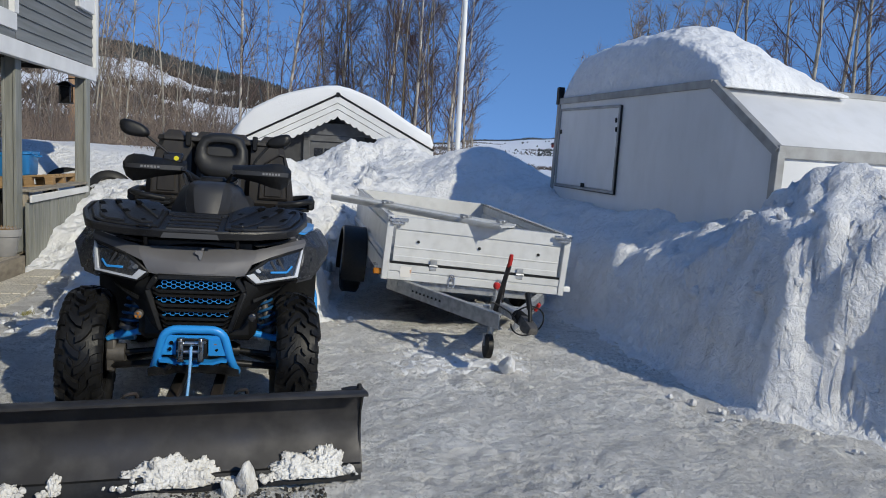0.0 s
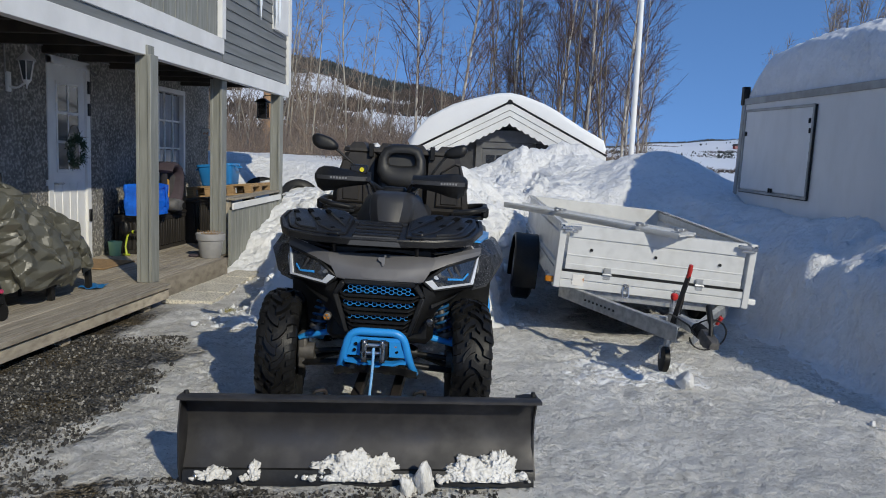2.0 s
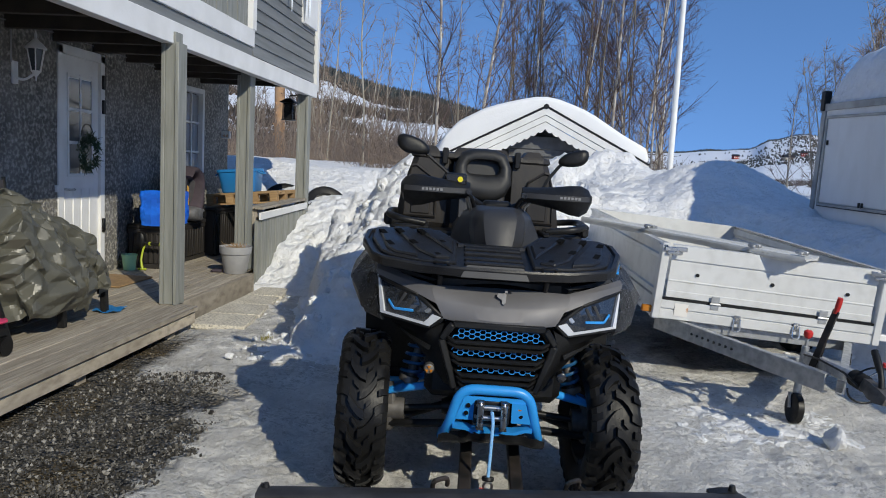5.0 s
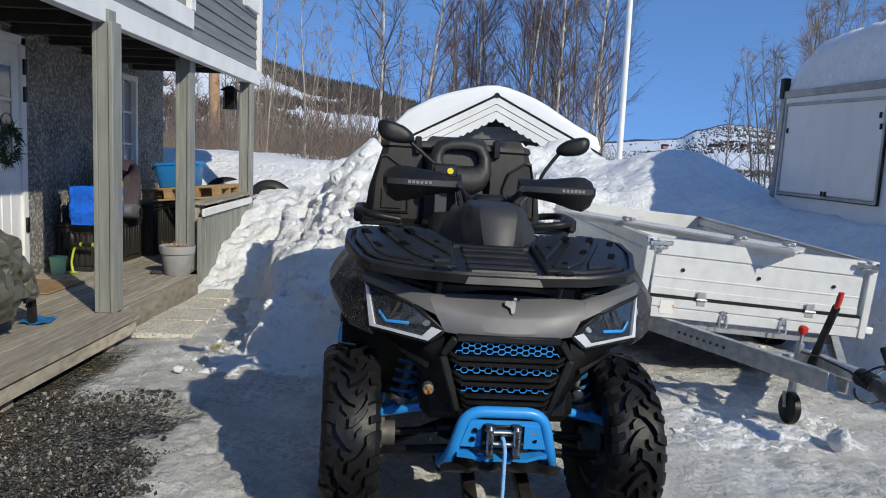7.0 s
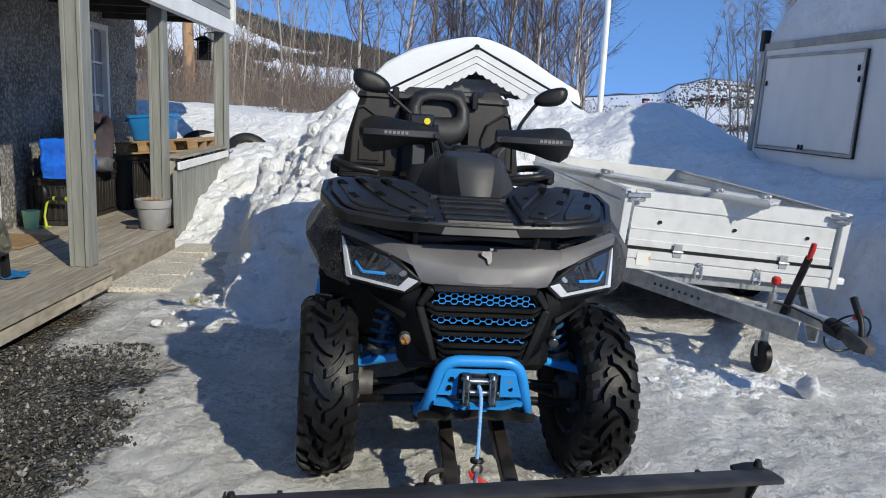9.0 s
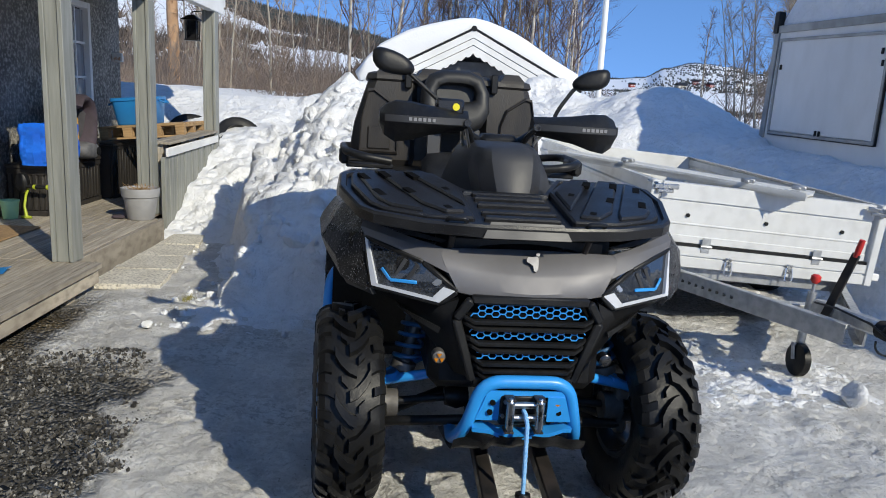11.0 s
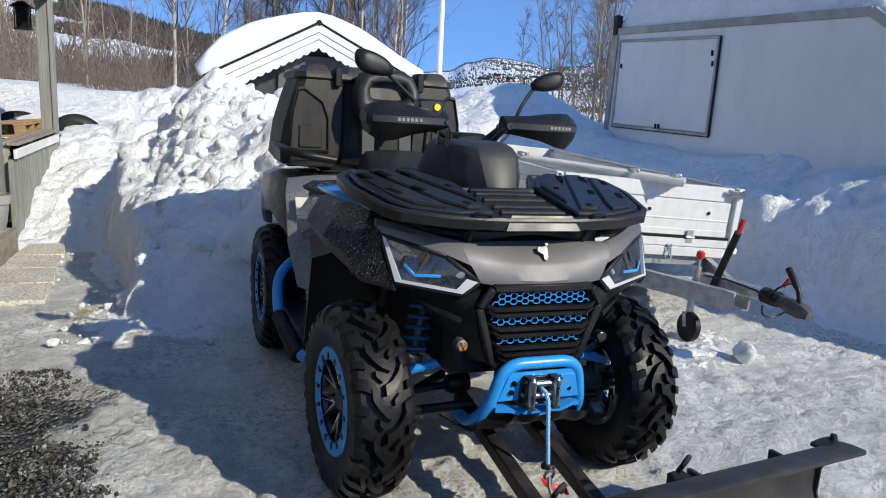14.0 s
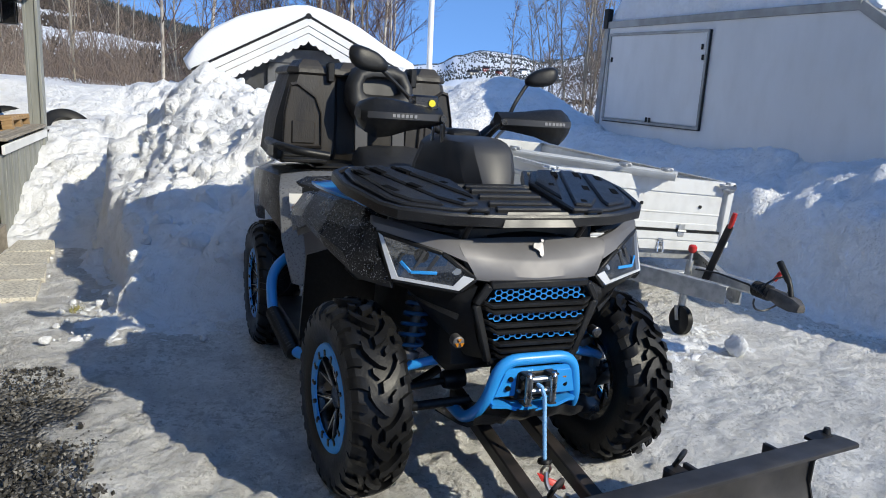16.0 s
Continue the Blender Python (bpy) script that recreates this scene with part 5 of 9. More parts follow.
def child_seat():
    c = thing("child_car_seat", pose(-3.62, 8.92, 0.649), "dark child car seat with mauve-grey side and pale base", "child seat")
    # the tall side wing, bowed like a hook, with its open side to the bag
    mid = [(-0.20, 0.49), (-0.13, 0.56), (-0.02, 0.565), (0.075, 0.52), (0.115, 0.43), (0.105, 0.32), (0.09, 0.22), (0.055, 0.13), (-0.02, 0.085), (-0.09, 0.09)]
    half = [0.022, 0.032, 0.040, 0.046, 0.048, 0.046, 0.043, 0.043, 0.035, 0.024]
    bm = bm_new()
    rings = []
    for i, ((y, z), h) in enumerate(zip(mid, half)):
        a, b = Vector(mid[max(0, i - 1)]), Vector(mid[min(len(mid) - 1, i + 1)])
        n = Vector((-(b - a).y, (b - a).x)).normalized()
        rings.append([(x, y + n.x * h * e, z + n.y * h * e) for x, e in ((-0.16, -0.9), (-0.02, -1.0), (0.085, -0.85), (0.12, -0.35), (0.125, 0.3), (0.09, 0.9), (-0.02, 1.1), (-0.16, 0.95))])
    loft(bm, rings)
    part("side_wing", bm, MAUVE, c, smooth=50)
    bm = bm_new()
    rows = [[(-0.05 + 0.10 * u * u, -0.17 + 0.25 * (u + 1) / 2, z) for u in np.linspace(-1, 1, 9)] for z in (0.10, 0.20, 0.32, 0.44, 0.53)]
    shell(bm, rows, (-0.05, 0, 0))
    part("back_lining", bm, DARKCLOTH, c, smooth=60)
    bm = bm_new()
    box(bm, -0.03, -0.15, 0.16, 0.03, -0.06, 0.40, 0.02)
    part("harness_pad", bm, YELLOWPAD, c, "yellow padded insert")
    bm = bm_new()
    rings = []
    for x, k in ((-0.16, 0.8), (-0.14, 1.0), (0.06, 1.0), (0.12, 0.82), (0.13, 0.6)):
        rings.append([(x, 0.03 + 0.16 * k * math.cos(q), max(0.0, 0.075 + 0.085 * k * math.sin(q))) for q in (2 * math.pi * i / 20 for i in range(20))])
    loft(bm, rings)
    part("seat_base", bm, PALEGREY, c, "pale grey base", smooth=60)
    bm = bm_new()
    tube(bm, [(0.10, 0.10, 0.07), (0.142, 0.10, 0.07)], 0.04, 18)
    part("recline_knob", bm, BLACKPL, c)
    k = thing("ribbed_crate", pose(-3.70, 9.245, 0.649), "black ribbed plastic crate standing on the bench", "crate")
    bm = bm_new()
    box(bm, -0.14, -0.07, 0.0, 0.085, 0.085, 0.47, 0.008)
    part("body", bm, BLACKPL, k)
    for i in range(11):
        bm = bm_new()
        box(bm, -0.13, -0.078, 0.04 + 0.038 * i, 0.095, 0.08, 0.058 + 0.038 * i, 0.003)
        part("rib", bm, BLACKPL, k)


child_seat()


def black_box():
    t = thing("storage_box", pose(-3.74, 10.03, 0.2), "tall black slatted storage box against the wall", "storage box")
    bm = bm_new()
    box(bm, -0.23, -0.61, 0.0, 0.20, 0.62, 0.535, 0.006)
    part("body", bm, BOXBLACK, t)
    for i in range(17):
        bm = bm_new()
        box(bm, 0.199, -0.60 + 0.072 * i, 0.03, 0.218, -0.548 + 0.072 * i, 0.52, 0.003)
        part("slat", bm, BOXBLACK, t)
    for z in (0.0, 0.495):
        bm = bm_new()
        box(bm, 0.216, -0.61, z, 0.226, 0.62, z + 0.035, 0.003)
        part("edge_rail", bm, BOXBLACK, t)
    bm = bm_new()
    box(bm, -0.235, -0.625, 0.535, 0.24, 0.635, 0.565, 0.006)
    part("lid", bm, BOXBLACK, t)


black_box()


def pallet():
    lean = pose(-3.26, 9.98, 0.822, 0, -5.5, 0)
    t = thing("wooden_pallet", lean, "orange-brown wooden pallet laid over box and knee wall", "pallet")
    for i in range(7):
        bm = bm_new()
        box(bm, -0.44, -0.40 + 0.118 * i, 0.118, 0.44, -0.312 + 0.118 * i, 0.14, 0.003)
        part("top_board", bm, PALLET, t)
    for x in (-0.44, -0.20, 0.10, 0.34):
        bm = bm_new()
        box(bm, x, -0.40, 0.096, x + 0.10, 0.396, 0.118, 0.003)
        part("cross_board", bm, PALLET, t)
        for y in (-0.40, -0.05, 0.30):
            bm = bm_new()
            box(bm, x + 0.004, y, 0.02, x + 0.094, y + 0.09, 0.096, 0.003)
            part("block", bm, PALLET, t)
    for y in (-0.40, -0.05, 0.30):
        bm = bm_new()
        box(bm, -0.44, y, 0.0, 0.44, y + 0.095, 0.02, 0.003)
        part("bottom_board", bm, PALLET, t)
    return lean


PALLET_PLACE = pallet()


def tub():
    t = thing("blue_tub", PALLET_PLACE @ Matrix.Translation((-0.17, 0.10, 0.141)), "blue plastic storage tub on the pallet", "tub")
    bm = bm_new()
    rings = []
    for z, k in ((0.0, 0.84), (0.01, 0.88), (0.25, 1.0), (0.255, 1.06), (0.285, 1.06), (0.29, 0.99), (0.04, 0.86)):
        rings.append([(0.24 * k * math.copysign(abs(math.cos(a)) ** 0.3, math.cos(a)), 0.20 * k * math.copysign(abs(math.sin(a)) ** 0.3, math.sin(a)), z) for a in (2 * math.pi * i / 32 for i in range(32))])
    loft(bm, rings)
    part("tub_body", bm, BLUETUB, t)
    for s in (-1, 1):
        bm = bm_new()
        tube(bm, rounded([(s * 0.25, -0.08, 0.25), (s * 0.30, -0.08, 0.22), (s * 0.30, 0.08, 0.22), (s * 0.25, 0.08, 0.25)], 0.03, 3), 0.010, 8)
        part("handle", bm, BLUETUB, t)


tub()


def plant_pot():
    t = thing("plant_pot", pose(-2.835, 8.27, 0.2) @ Matrix.Diagonal((0.84, 0.84, 0.88, 1)), "large round grey plastic plant pot with withered plant", "plant pot")
    bm = bm_new()
    rings = []
    for r, z in ((0.128, 0.0), (0.134, 0.008), (0.170, 0.225), (0.186, 0.232), (0.196, 0.305), (0.194, 0.315), (0.184, 0.316), (0.178, 0.305), (0.168, 0.25)):
        rings.append([(r * math.cos(2 * math.pi * i / 48), r * math.sin(2 * math.pi * i / 48), z) for i in range(48)])
    loft(bm, rings)
    part("pot", bm, POTGREY, t, smooth=30)
    bm = bm_new()
    tube(bm, [(0, 0, 0.24), (0, 0, 0.288)], 0.172, 28)
    part("soil", bm, SOIL, t)
    bm = bm_new()
    random.seed(8)
    for _ in range(90):
        a, r = random.uniform(0, 6.28), random.uniform(0, 0.15)
        p = Vector((r * math.cos(a), r * math.sin(a), 0.285))
        tube(bm, [p, p + Vector((random.gauss(0, 0.04), random.gauss(0, 0.04), random.uniform(0.01, 0.075)))], 0.002, 4)
    part("withered_stems", bm, STEMS, t)
    t = thing("stone", pose(-3.02, 8.24, 0.2) @ Matrix.Diagonal((0.8, 0.8, 0.6, 1)), "flat dark brown stone lying on the deck", "stone")
    bm = bm_new()
    loft(bm, [[(0.075 * k * math.cos(a), 0.06 * k * math.sin(a) * (1 + 0.2 * math.cos(2 * a)), z) for a in (2 * math.pi * i / 20 for i in range(20))] for k, z in ((0.7, 0.0), (1.0, 0.018), (0.9, 0.04), (0.55, 0.055))])
    part("rock", bm, MAUVE, t, smooth=60)


STEMS = material("withered_stems", (0.34, 0.22, 0.11), (0.22, 0.14, 0.07), 12, 0.8)
plant_pot()

t = thing("green_beaker", pose(-3.84, 8.03, 0.2), "small pale green plastic bucket on the deck", "bucket")
bm = bm_new()
loft(bm, [[(r * math.cos(2 * math.pi * i / 24), r * math.sin(2 * math.pi * i / 24), z) for i in range(24)] for r, z in ((0.055, 0), (0.057, 0.004), (0.072, 0.145), (0.076, 0.147), (0.076, 0.16), (0.070, 0.16), (0.052, 0.01))])
part("cup", bm, GREENPL, t)


def hand_tool():
    t = thing("garden_trimmer", pose(-3.70, 8.09, 0.2), "lime and black hand tool leaning on the bench", "tool")
    bm = bm_new()
    tube(bm, [(-0.02, -0.03, 0.014), (-0.045, -0.01, 0.10), (-0.04, 0.02, 0.20), (-0.02, 0.03, 0.27)], [0.015, 0.011, 0.011, 0.016], 10)
    tube(bm, [(-0.06, -0.035, 0.012), (0.02, -0.03, 0.012)], 0.012, 8)
    part("frame", bm, LIME, t)
    bm = bm_new()
    loft(bm, [[(-0.06 + 0.052 * k * math.cos(a), y, 0.30 + 0.085 * k * math.sin(a)) for a in (2 * math.pi * i / 18 for i in range(18))] for y, k in ((-0.035, 0.7), (-0.02, 1.0), (0.04, 1.0), (0.06, 0.7))])
    part("motor_head", bm, BLACKPL, t)
    bm = bm_new()
    tube(bm, [(-0.02, 0.0, 0.275), (0.05, 0.0, 0.27), (0.16, 0.0, 0.268)], [0.02, 0.016, 0.016], 12)
    part("grip", bm, BLACKPL, t)
    for x in (0.035, 0.145):
        bm = bm_new()
        tube(bm, [(x, 0.0, 0.27), (x + 0.018, 0.0, 0.269)], 0.020, 12)
        part("collar", bm, LIME, t)


hand_tool()
t = thing("door_mat", pose(-3.66, 7.30, 0.202), "flat brown coir door mat", "door mat")
bm = bm_new()
box(bm, -0.26, -0.28, 0, 0.26, 0.34, 0.014, 0.005)
part("mat", bm, MAT, t)
t = thing("blue_cloth", pose(-2.98, 6.12, 0.202), "small bright blue cloth on the deck", "cloth")
bm = bm_new()
shell(bm, [[(-0.08 + 0.04 * i, -0.10 + 0.05 * j, 0.012 + 0.012 * math.sin(i * 2 + j * 1.7)) for i in range(5)] for j in range(5)], (0, 0, 0.004))
part("cloth", bm, BLUETUB, t)


def pavers():
    t = thing("paved_strip", Matrix(), "worn exposed-aggregate paving slabs beside the deck", "paving", kind="structure")
    for i in range(4):
        for j in range(1):
            bm = bm_new()
            y = 6.62 + 0.47 * i
            prism(bm, [(-2.62, y), (-2.14 - 0.05 * i + 0.02 * (i % 2), y + 0.01), (-2.19 - 0.05 * i, y + 0.455), (-2.62, y + 0.455)], 0.045, Matrix.Translation((0, 0, -0.012 + 0.003 * (i % 2))), 0.006)
            part("slab", bm, CONCRETE, t)


pavers()


def lantern_post():
    t = thing("pine_trunk", pose(-6.95, 22.6, 0.3), "bare brown pine trunk with knots behind the snow", "tree trunk")
    bm = bm_new()
    n, seg = 40, 18
    rings = []
    for k in range(n + 1):
        z = 7.5 * k / n
        rings.append([((0.165 - 0.006 * z + 0.014 * noise.noise((math.cos(a) * 2, math.sin(a) * 2, z * 2.5))) * math.cos(a) + 0.02 * math.sin(z), (0.165 - 0.006 * z + 0.014 * noise.noise((math.cos(a) * 2, math.sin(a) * 2, z * 2.5))) * math.sin(a), z) for a in (2 * math.pi * i / seg for i in range(seg))])
    loft(bm, rings)
    part("trunk", bm, LOGWOOD, t, smooth=60)
    rnd = random.Random(12)
    for k in range(16):
        a, z = rnd.uniform(-2.6, -0.5), 0.9 + 0.3 * k
        bm = bm_new()
        r = 0.16 - 0.006 * z
        tube(bm, [(r * math.cos(a) * 0.9, r * math.sin(a) * 0.9, z), (r * math.cos(a) * 1.25, r * math.sin(a) * 1.25, z + 0.03)], [0.035, 0.022], 8)
        part("branch_stub", bm, LOGWOOD, t)
    b = thing("porch_lantern", pose(-2.97, 10.42, 1.90), "black square lantern hanging from the porch beam", "lantern")
    for x in (-0.06, 0.06):
        for y in (-0.06, 0.06):
            bm = bm_new()
            tube(bm, [(x, y, 0), (x, y, 0.21)], 0.008, 6)
            part("corner_bar", bm, BLACKPL, b)
    bm = bm_new()
    box(bm, -0.075, -0.075, -0.015, 0.075, 0.075, 0.0, 0.004)
    part("base", bm, BLACKPL, b)
    bm = bm_new()
    loft(bm, [[(w * sx, w * sy, z) for sx, sy in ((-1, -1), (1, -1), (1, 1), (-1, 1))] for w, z in ((0.095, 0.205), (0.095, 0.215), (0.04, 0.255), (0.03, 0.265))])
    part("roof", bm, BLACKPL, b)
    bm = bm_new()
    box(bm, -0.052, -0.052, 0.0, 0.052, 0.052, 0.205)
    part("pane", bm, BLACKGL, b)
    bm = bm_new()
    tube(bm, rounded([(0, 0, 0.262), (0, 0, 0.30), (0.10, 0, 0.31), (0.13, 0, 0.31)], 0.03, 3), 0.006, 8)
    part("hanger", bm, BLACKPL, b)


lantern_post()


def spare_tyre(x, y, z, rx, ry, lab):
    t = thing("old_tyre", pose(x, y, z, rx, ry, 30), lab, "tyre", group="old tyres by the porch")
    bm = bm_new()
    n = 36
    prof = [(0.20, 0.07), (0.26, 0.09), (0.30, 0.085), (0.315, 0.05), (0.315, -0.05), (0.30, -0.085), (0.26, -0.09), (0.20, -0.07)]
    rings = [[bm.verts.new((r * math.cos(2 * math.pi * k / n), r * math.sin(2 * math.pi * k / n), h)) for r, h in prof] for k in range(n)]
    for k in range(n):
        a, b = rings[k], rings[(k + 1) % n]
        for j in range(len(prof)):
            bm.faces.new((a[j], a[(j + 1) % len(prof)], b[(j + 1) % len(prof)], b[j]))
    part("tread", bm, RUBBER, t)


spare_tyre(-2.60, 11.05, 0.74, 58, 8, "black tyre half sunk in the snow")
spare_tyre(-3.22, 11.2, 0.76, 50, -6, "black tyre lying by the log post")


# ---- open trailer ----
def build_trailer():
    tr = thing("utility_trailer", pose(1.655, 6.0, 0.405, 1.8, 4.3, 4.0), "open aluminium utility trailer with fold-down sides on drawbar", "trailer")
    HW, H, LEN = 0.735, 0.50, 2.75

    def p(name, mt, label="", smooth=38):
        return add(name, mt, tr, label, smooth)

    @p("front_board", ALU, "ribbed aluminium front board")
    def _(bm):
        # one folded sheet: flanges and shallow steps
        prof = [(0.0, 0.145), (-0.014, 0.150), (-0.014, 0.190), (-0.008, 0.194), (-0.008, 0.255), (-0.013, 0.259), (-0.013, 0.265), (-0.008, 0.269), (-0.008, 0.390), (-0.003, 0.392), (-0.003, 0.402), (-0.014, 0.404), (-0.014, 0.500), (0.016, 0.502)]
        shell(bm, [[(x, y, z) for x in (-HW + 0.05, -0.3, 0.3, HW - 0.05)] for y, z in prof], (0, 0.016, 0))

    @p("front_sill", ALU)
    def _(bm):
        prof = [(-0.02, 0.0), (-0.03, 0.006), (-0.03, 0.062), (-0.020, 0.064), (-0.020, 0.074), (-0.03, 0.076), (-0.03, 0.128), (0.0, 0.132)]
        shell(bm, [[(x, y, z) for x in (-HW, 0.0, HW)] for y, z in prof], (0, 0.02, 0))

    @p("sill_gap", BLACKPL)
    def _(bm):
        box(bm, -HW + 0.03, -0.024, 0.128, HW - 0.03, 0.0, 0.146)
    for s in (-1, 1):
        @p("side_board", ALU)
        def _(bm):
            prof = [(0.0, 0.145), (0.020, 0.150), (0.020, 0.182), (0.004, 0.190), (0.004, 0.385), (0.020, 0.393), (0.020, 0.415), (0.004, 0.423), (0.004, 0.478), (0.020, 0.482), (0.020, 0.502), (-0.016, 0.502)]
            shell(bm, [[(s * (HW + x), y, z) for y in (0.03, 1.3, LEN)] for x, z in prof], (-s * 0.016, 0, 0))

        @p("side_sill", ALU)
        def _(bm):
            box(bm, s * HW - 0.022, 0.0, 0.0, s * HW + 0.022, LEN, 0.135, 0.004)

        @p("corner_post", ALU)
        def _(bm):
            box(bm, s * HW - 0.03, -0.040, 0.0, s * HW + 0.022, 0.028, H + 0.006, 0.005)
        latch = part("toggle_latch", (lambda b: (obox(b, (s * (HW - 0.13), -0.045, 0.478), (s * (HW + 0.02), -0.045, 0.470), 0.022, 0.03, 0.005), obox(b, (s * (HW - 0.10), -0.05, 0.450), (s * (HW + 0.0), -0.055, 0.448), 0.018, 0.02, 0.004), b)[2])(bm_new()), CHROME, tr, "bright toggle latch")
        @add("latch_hook", CHROME, latch)
        def _(bm):
            tube(bm, [(s * (HW + 0.0), -0.05, 0.49), (s * (HW + 0.03), -0.03, 0.49), (s * (HW + 0.03), 0.03, 0.49)], 0.006, 6)
        for x in (0.60,):
            @p("lashing_eye", CHROME)
            def _(bm):
                tube(bm, [(s * (HW + 0.02), 0.3, 0.05), (s * (HW + 0.05), 0.33, 0.05), (s * (HW + 0.05), 0.38, 0.05), (s * (HW + 0.02), 0.41, 0.05)], 0.006, 6)

        @p("side_marker", WHITE if s > 0 else AMBER, "small side marker lamp")
        def _(bm):
            box(bm, min(s * HW, s * (HW + 0.09)), -0.01, 0.03, max(s * HW, s * (HW + 0.09)), 0.03, 0.075, 0.006)
    @p("tail_board", ALU)
    def _(bm):
        box(bm, -HW, LEN - 0.02, 0.14, HW, LEN + 0.01, H, 0.003)
    @p("bed", ALU_DULL)
    def _(bm):
        box(bm, -HW + 0.03, 0.03, 0.10, HW - 0.03, LEN - 0.02, 0.14)
    for x in (-0.50, 0.0, 0.50):
        @p("board_bolt", BLACKPL)
        def _(bm):
            tube(bm, [(x, -0.002, 0.315), (x, -0.018, 0.315)], 0.012, 10)
    for x in (-0.36, 0.36):
        @p("hinge", GALV)
        def _(bm):
            box(bm, x - 0.028, -0.034, 0.10, x + 0.028, -0.026, 0.19, 0.003)
            tube(bm, [(x - 0.035, -0.036, 0.14), (x + 0.035, -0.036, 0.14)], 0.009, 8)
        @p("lashing_ring", CHROME)
        def _(bm):
            xx = x * 0.55
            tube(bm, rounded([(xx - 0.02, -0.035, 0.06), (xx - 0.025, -0.05, -0.02), (xx + 0.025, -0.05, -0.02), (xx + 0.02, -0.035, 0.06)], 0.02, 3), 0.006, 6)
            box(bm, xx - 0.022, -0.04, 0.03, xx + 0.022, -0.028, 0.085, 0.004)
    @p("maker_plate", LABEL, "small printed plate")
    def _(bm):
        box(bm, -0.62, -0.034, 0.03, -0.53, -0.0305, 0.115)
    # drawbar
    for s in (-1, 1):
        @p("drawbar_arm", GALV, "galvanised drawbar arm")
        def _(bm):
            a, b = Vector((s * 0.68, 0.15, -0.055)), Vector((s * 0.055, -0.98, -0.05))
            obox(bm, a, b, 0.012, 0.105, 0.002)
            d = (b - a).normalized()
            n = Vector((d.y, -d.x, 0)).normalized() * (1 if s > 0 else -1)
            for zz in (0.05, -0.05):
                obox(bm, a + n * 0.02 + Vector((0, 0, zz)), b + n * 0.02 + Vector((0, 0, zz)), 0.04, 0.008, 0.001)
        # black plugs stand in for the shade in the holes
        for k in range(8):
            @p("bolt_hole", BLACKPL)
            def _(bm):
                c = Vector((s * 0.68, 0.15, -0.055)).lerp(Vector((s * 0.055, -0.98, -0.05)), 0.26 + 0.036 * k)
                tube(bm, [c + Vector((s * 0.0085, -0.005, 0)), c + Vector((s * -0.0095, -0.002, 0)) + Vector((-0.004 if s < 0 else 0.0, -0.008, 0))], 0.009, 8)
    @p("cross_member", GALV)
    def _(bm):
        box(bm, -0.62, 0.02, -0.07, 0.62, 0.07, -0.005, 0.004)
        box(bm, -0.30, -0.50, -0.09, 0.30, -0.44, -0.04, 0.004)
    @p("drawbar_tube", GALV)
    def _(bm):
        obox(bm, (0.02, -0.62, -0.005), (0.03, -1.10, 0.03), 0.075, 0.07, 0.012)
    @p("rubber_bellows", RUBBER, "black rubber bellows")
    def _(bm):
        tube(bm, [(0.03, -1.09 - 0.012 * k, 0.03) for k in range(11)], [0.045 if k % 2 else 0.034 for k in range(11)], 16)
    @p("coupling", CAST, "steel ball coupling head")
    def _(bm):
        rings = []
        for y, w, z0, z1 in ((-1.20, 0.035, -0.10, -0.03), (-1.27, 0.04, -0.105, -0.03), (-1.33, 0.055, -0.12, -0.035), (-1.40, 0.055, -0.125, -0.045), (-1.44, 0.03, -0.12, -0.07)):
            rings.append([(0.03 + u * 0.85, y + 0.02, v * 0.8 + 0.085) for u, v in ((-w, z0), (-w, (z0 + z1) / 2), (-w * 0.6, z1), (w * 0.6, z1), (w, (z0 + z1) / 2), (w, z0))])
        loft(bm, rings)
    @p("coupling_handle", BLACKPL, "black coupling handle")
    def _(bm):
        tube(bm, rounded([(0.03, -1.34, 0.05), (0.03, -1.32, 0.11), (0.03, -1.24, 0.19), (0.03, -1.22, 0.21)], 0.05, 4), [0.014] * 5 + [0.018] * (len(rounded([(0.03, -1.34, 0.05), (0.03, -1.32, 0.11), (0.03, -1.24, 0.19), (0.03, -1.22, 0.21)], 0.05, 4)) - 5), 10)
    @p("breakaway_cable", BLACKPL)
    def _(bm):
        tube(bm, [(0.02 + 0.11 * math.sin(a) + 0.05, -1.18 - 0.05 * math.cos(a), 0.02 + 0.11 * math.cos(a)) for a in np.linspace(-1.4, 4.4, 24)], 0.0055, 6)
        tube(bm, [(-0.05, -0.7, 0.03), (-0.07, -0.9, 0.06), (-0.03, -1.1, 0.05), (-0.02, -1.22, 0.02)], 0.006, 6)
    @p("brake_lever", BLACKSTEEL)
    def _(bm):
        obox(bm, (-0.03, -0.76, -0.04), (0.0, -0.85, 0.33), 0.012, 0.045, 0.003)
        obox(bm, (0.02, -0.74, 0.02), (0.0, -0.84, 0.31), 0.008, 0.03, 0.003)
        tube(bm, [(-0.02, -0.77, -0.04), (0.01, -0.77, -0.04)], 0.03, 12)
    @p("brake_grip", RED, "red lever grip")
    def _(bm):
        tube(bm, [(0.0, -0.848, 0.315), (0.0, -0.86, 0.37), (0.0, -0.867, 0.405)], [0.014, 0.016, 0.014], 10)
    jock = part("jockey_wheel_stem", (lambda b: (tube(b, [(0.02, -0.56, -0.26), (0.02, -0.56, 0.05)], 0.022, 14), tube(b, [(0.02, -0.56, 0.05), (0.02, -0.56, 0.10)], 0.010, 10), b)[2])(bm_new()), GALV, tr, "galvanised jockey wheel stem")
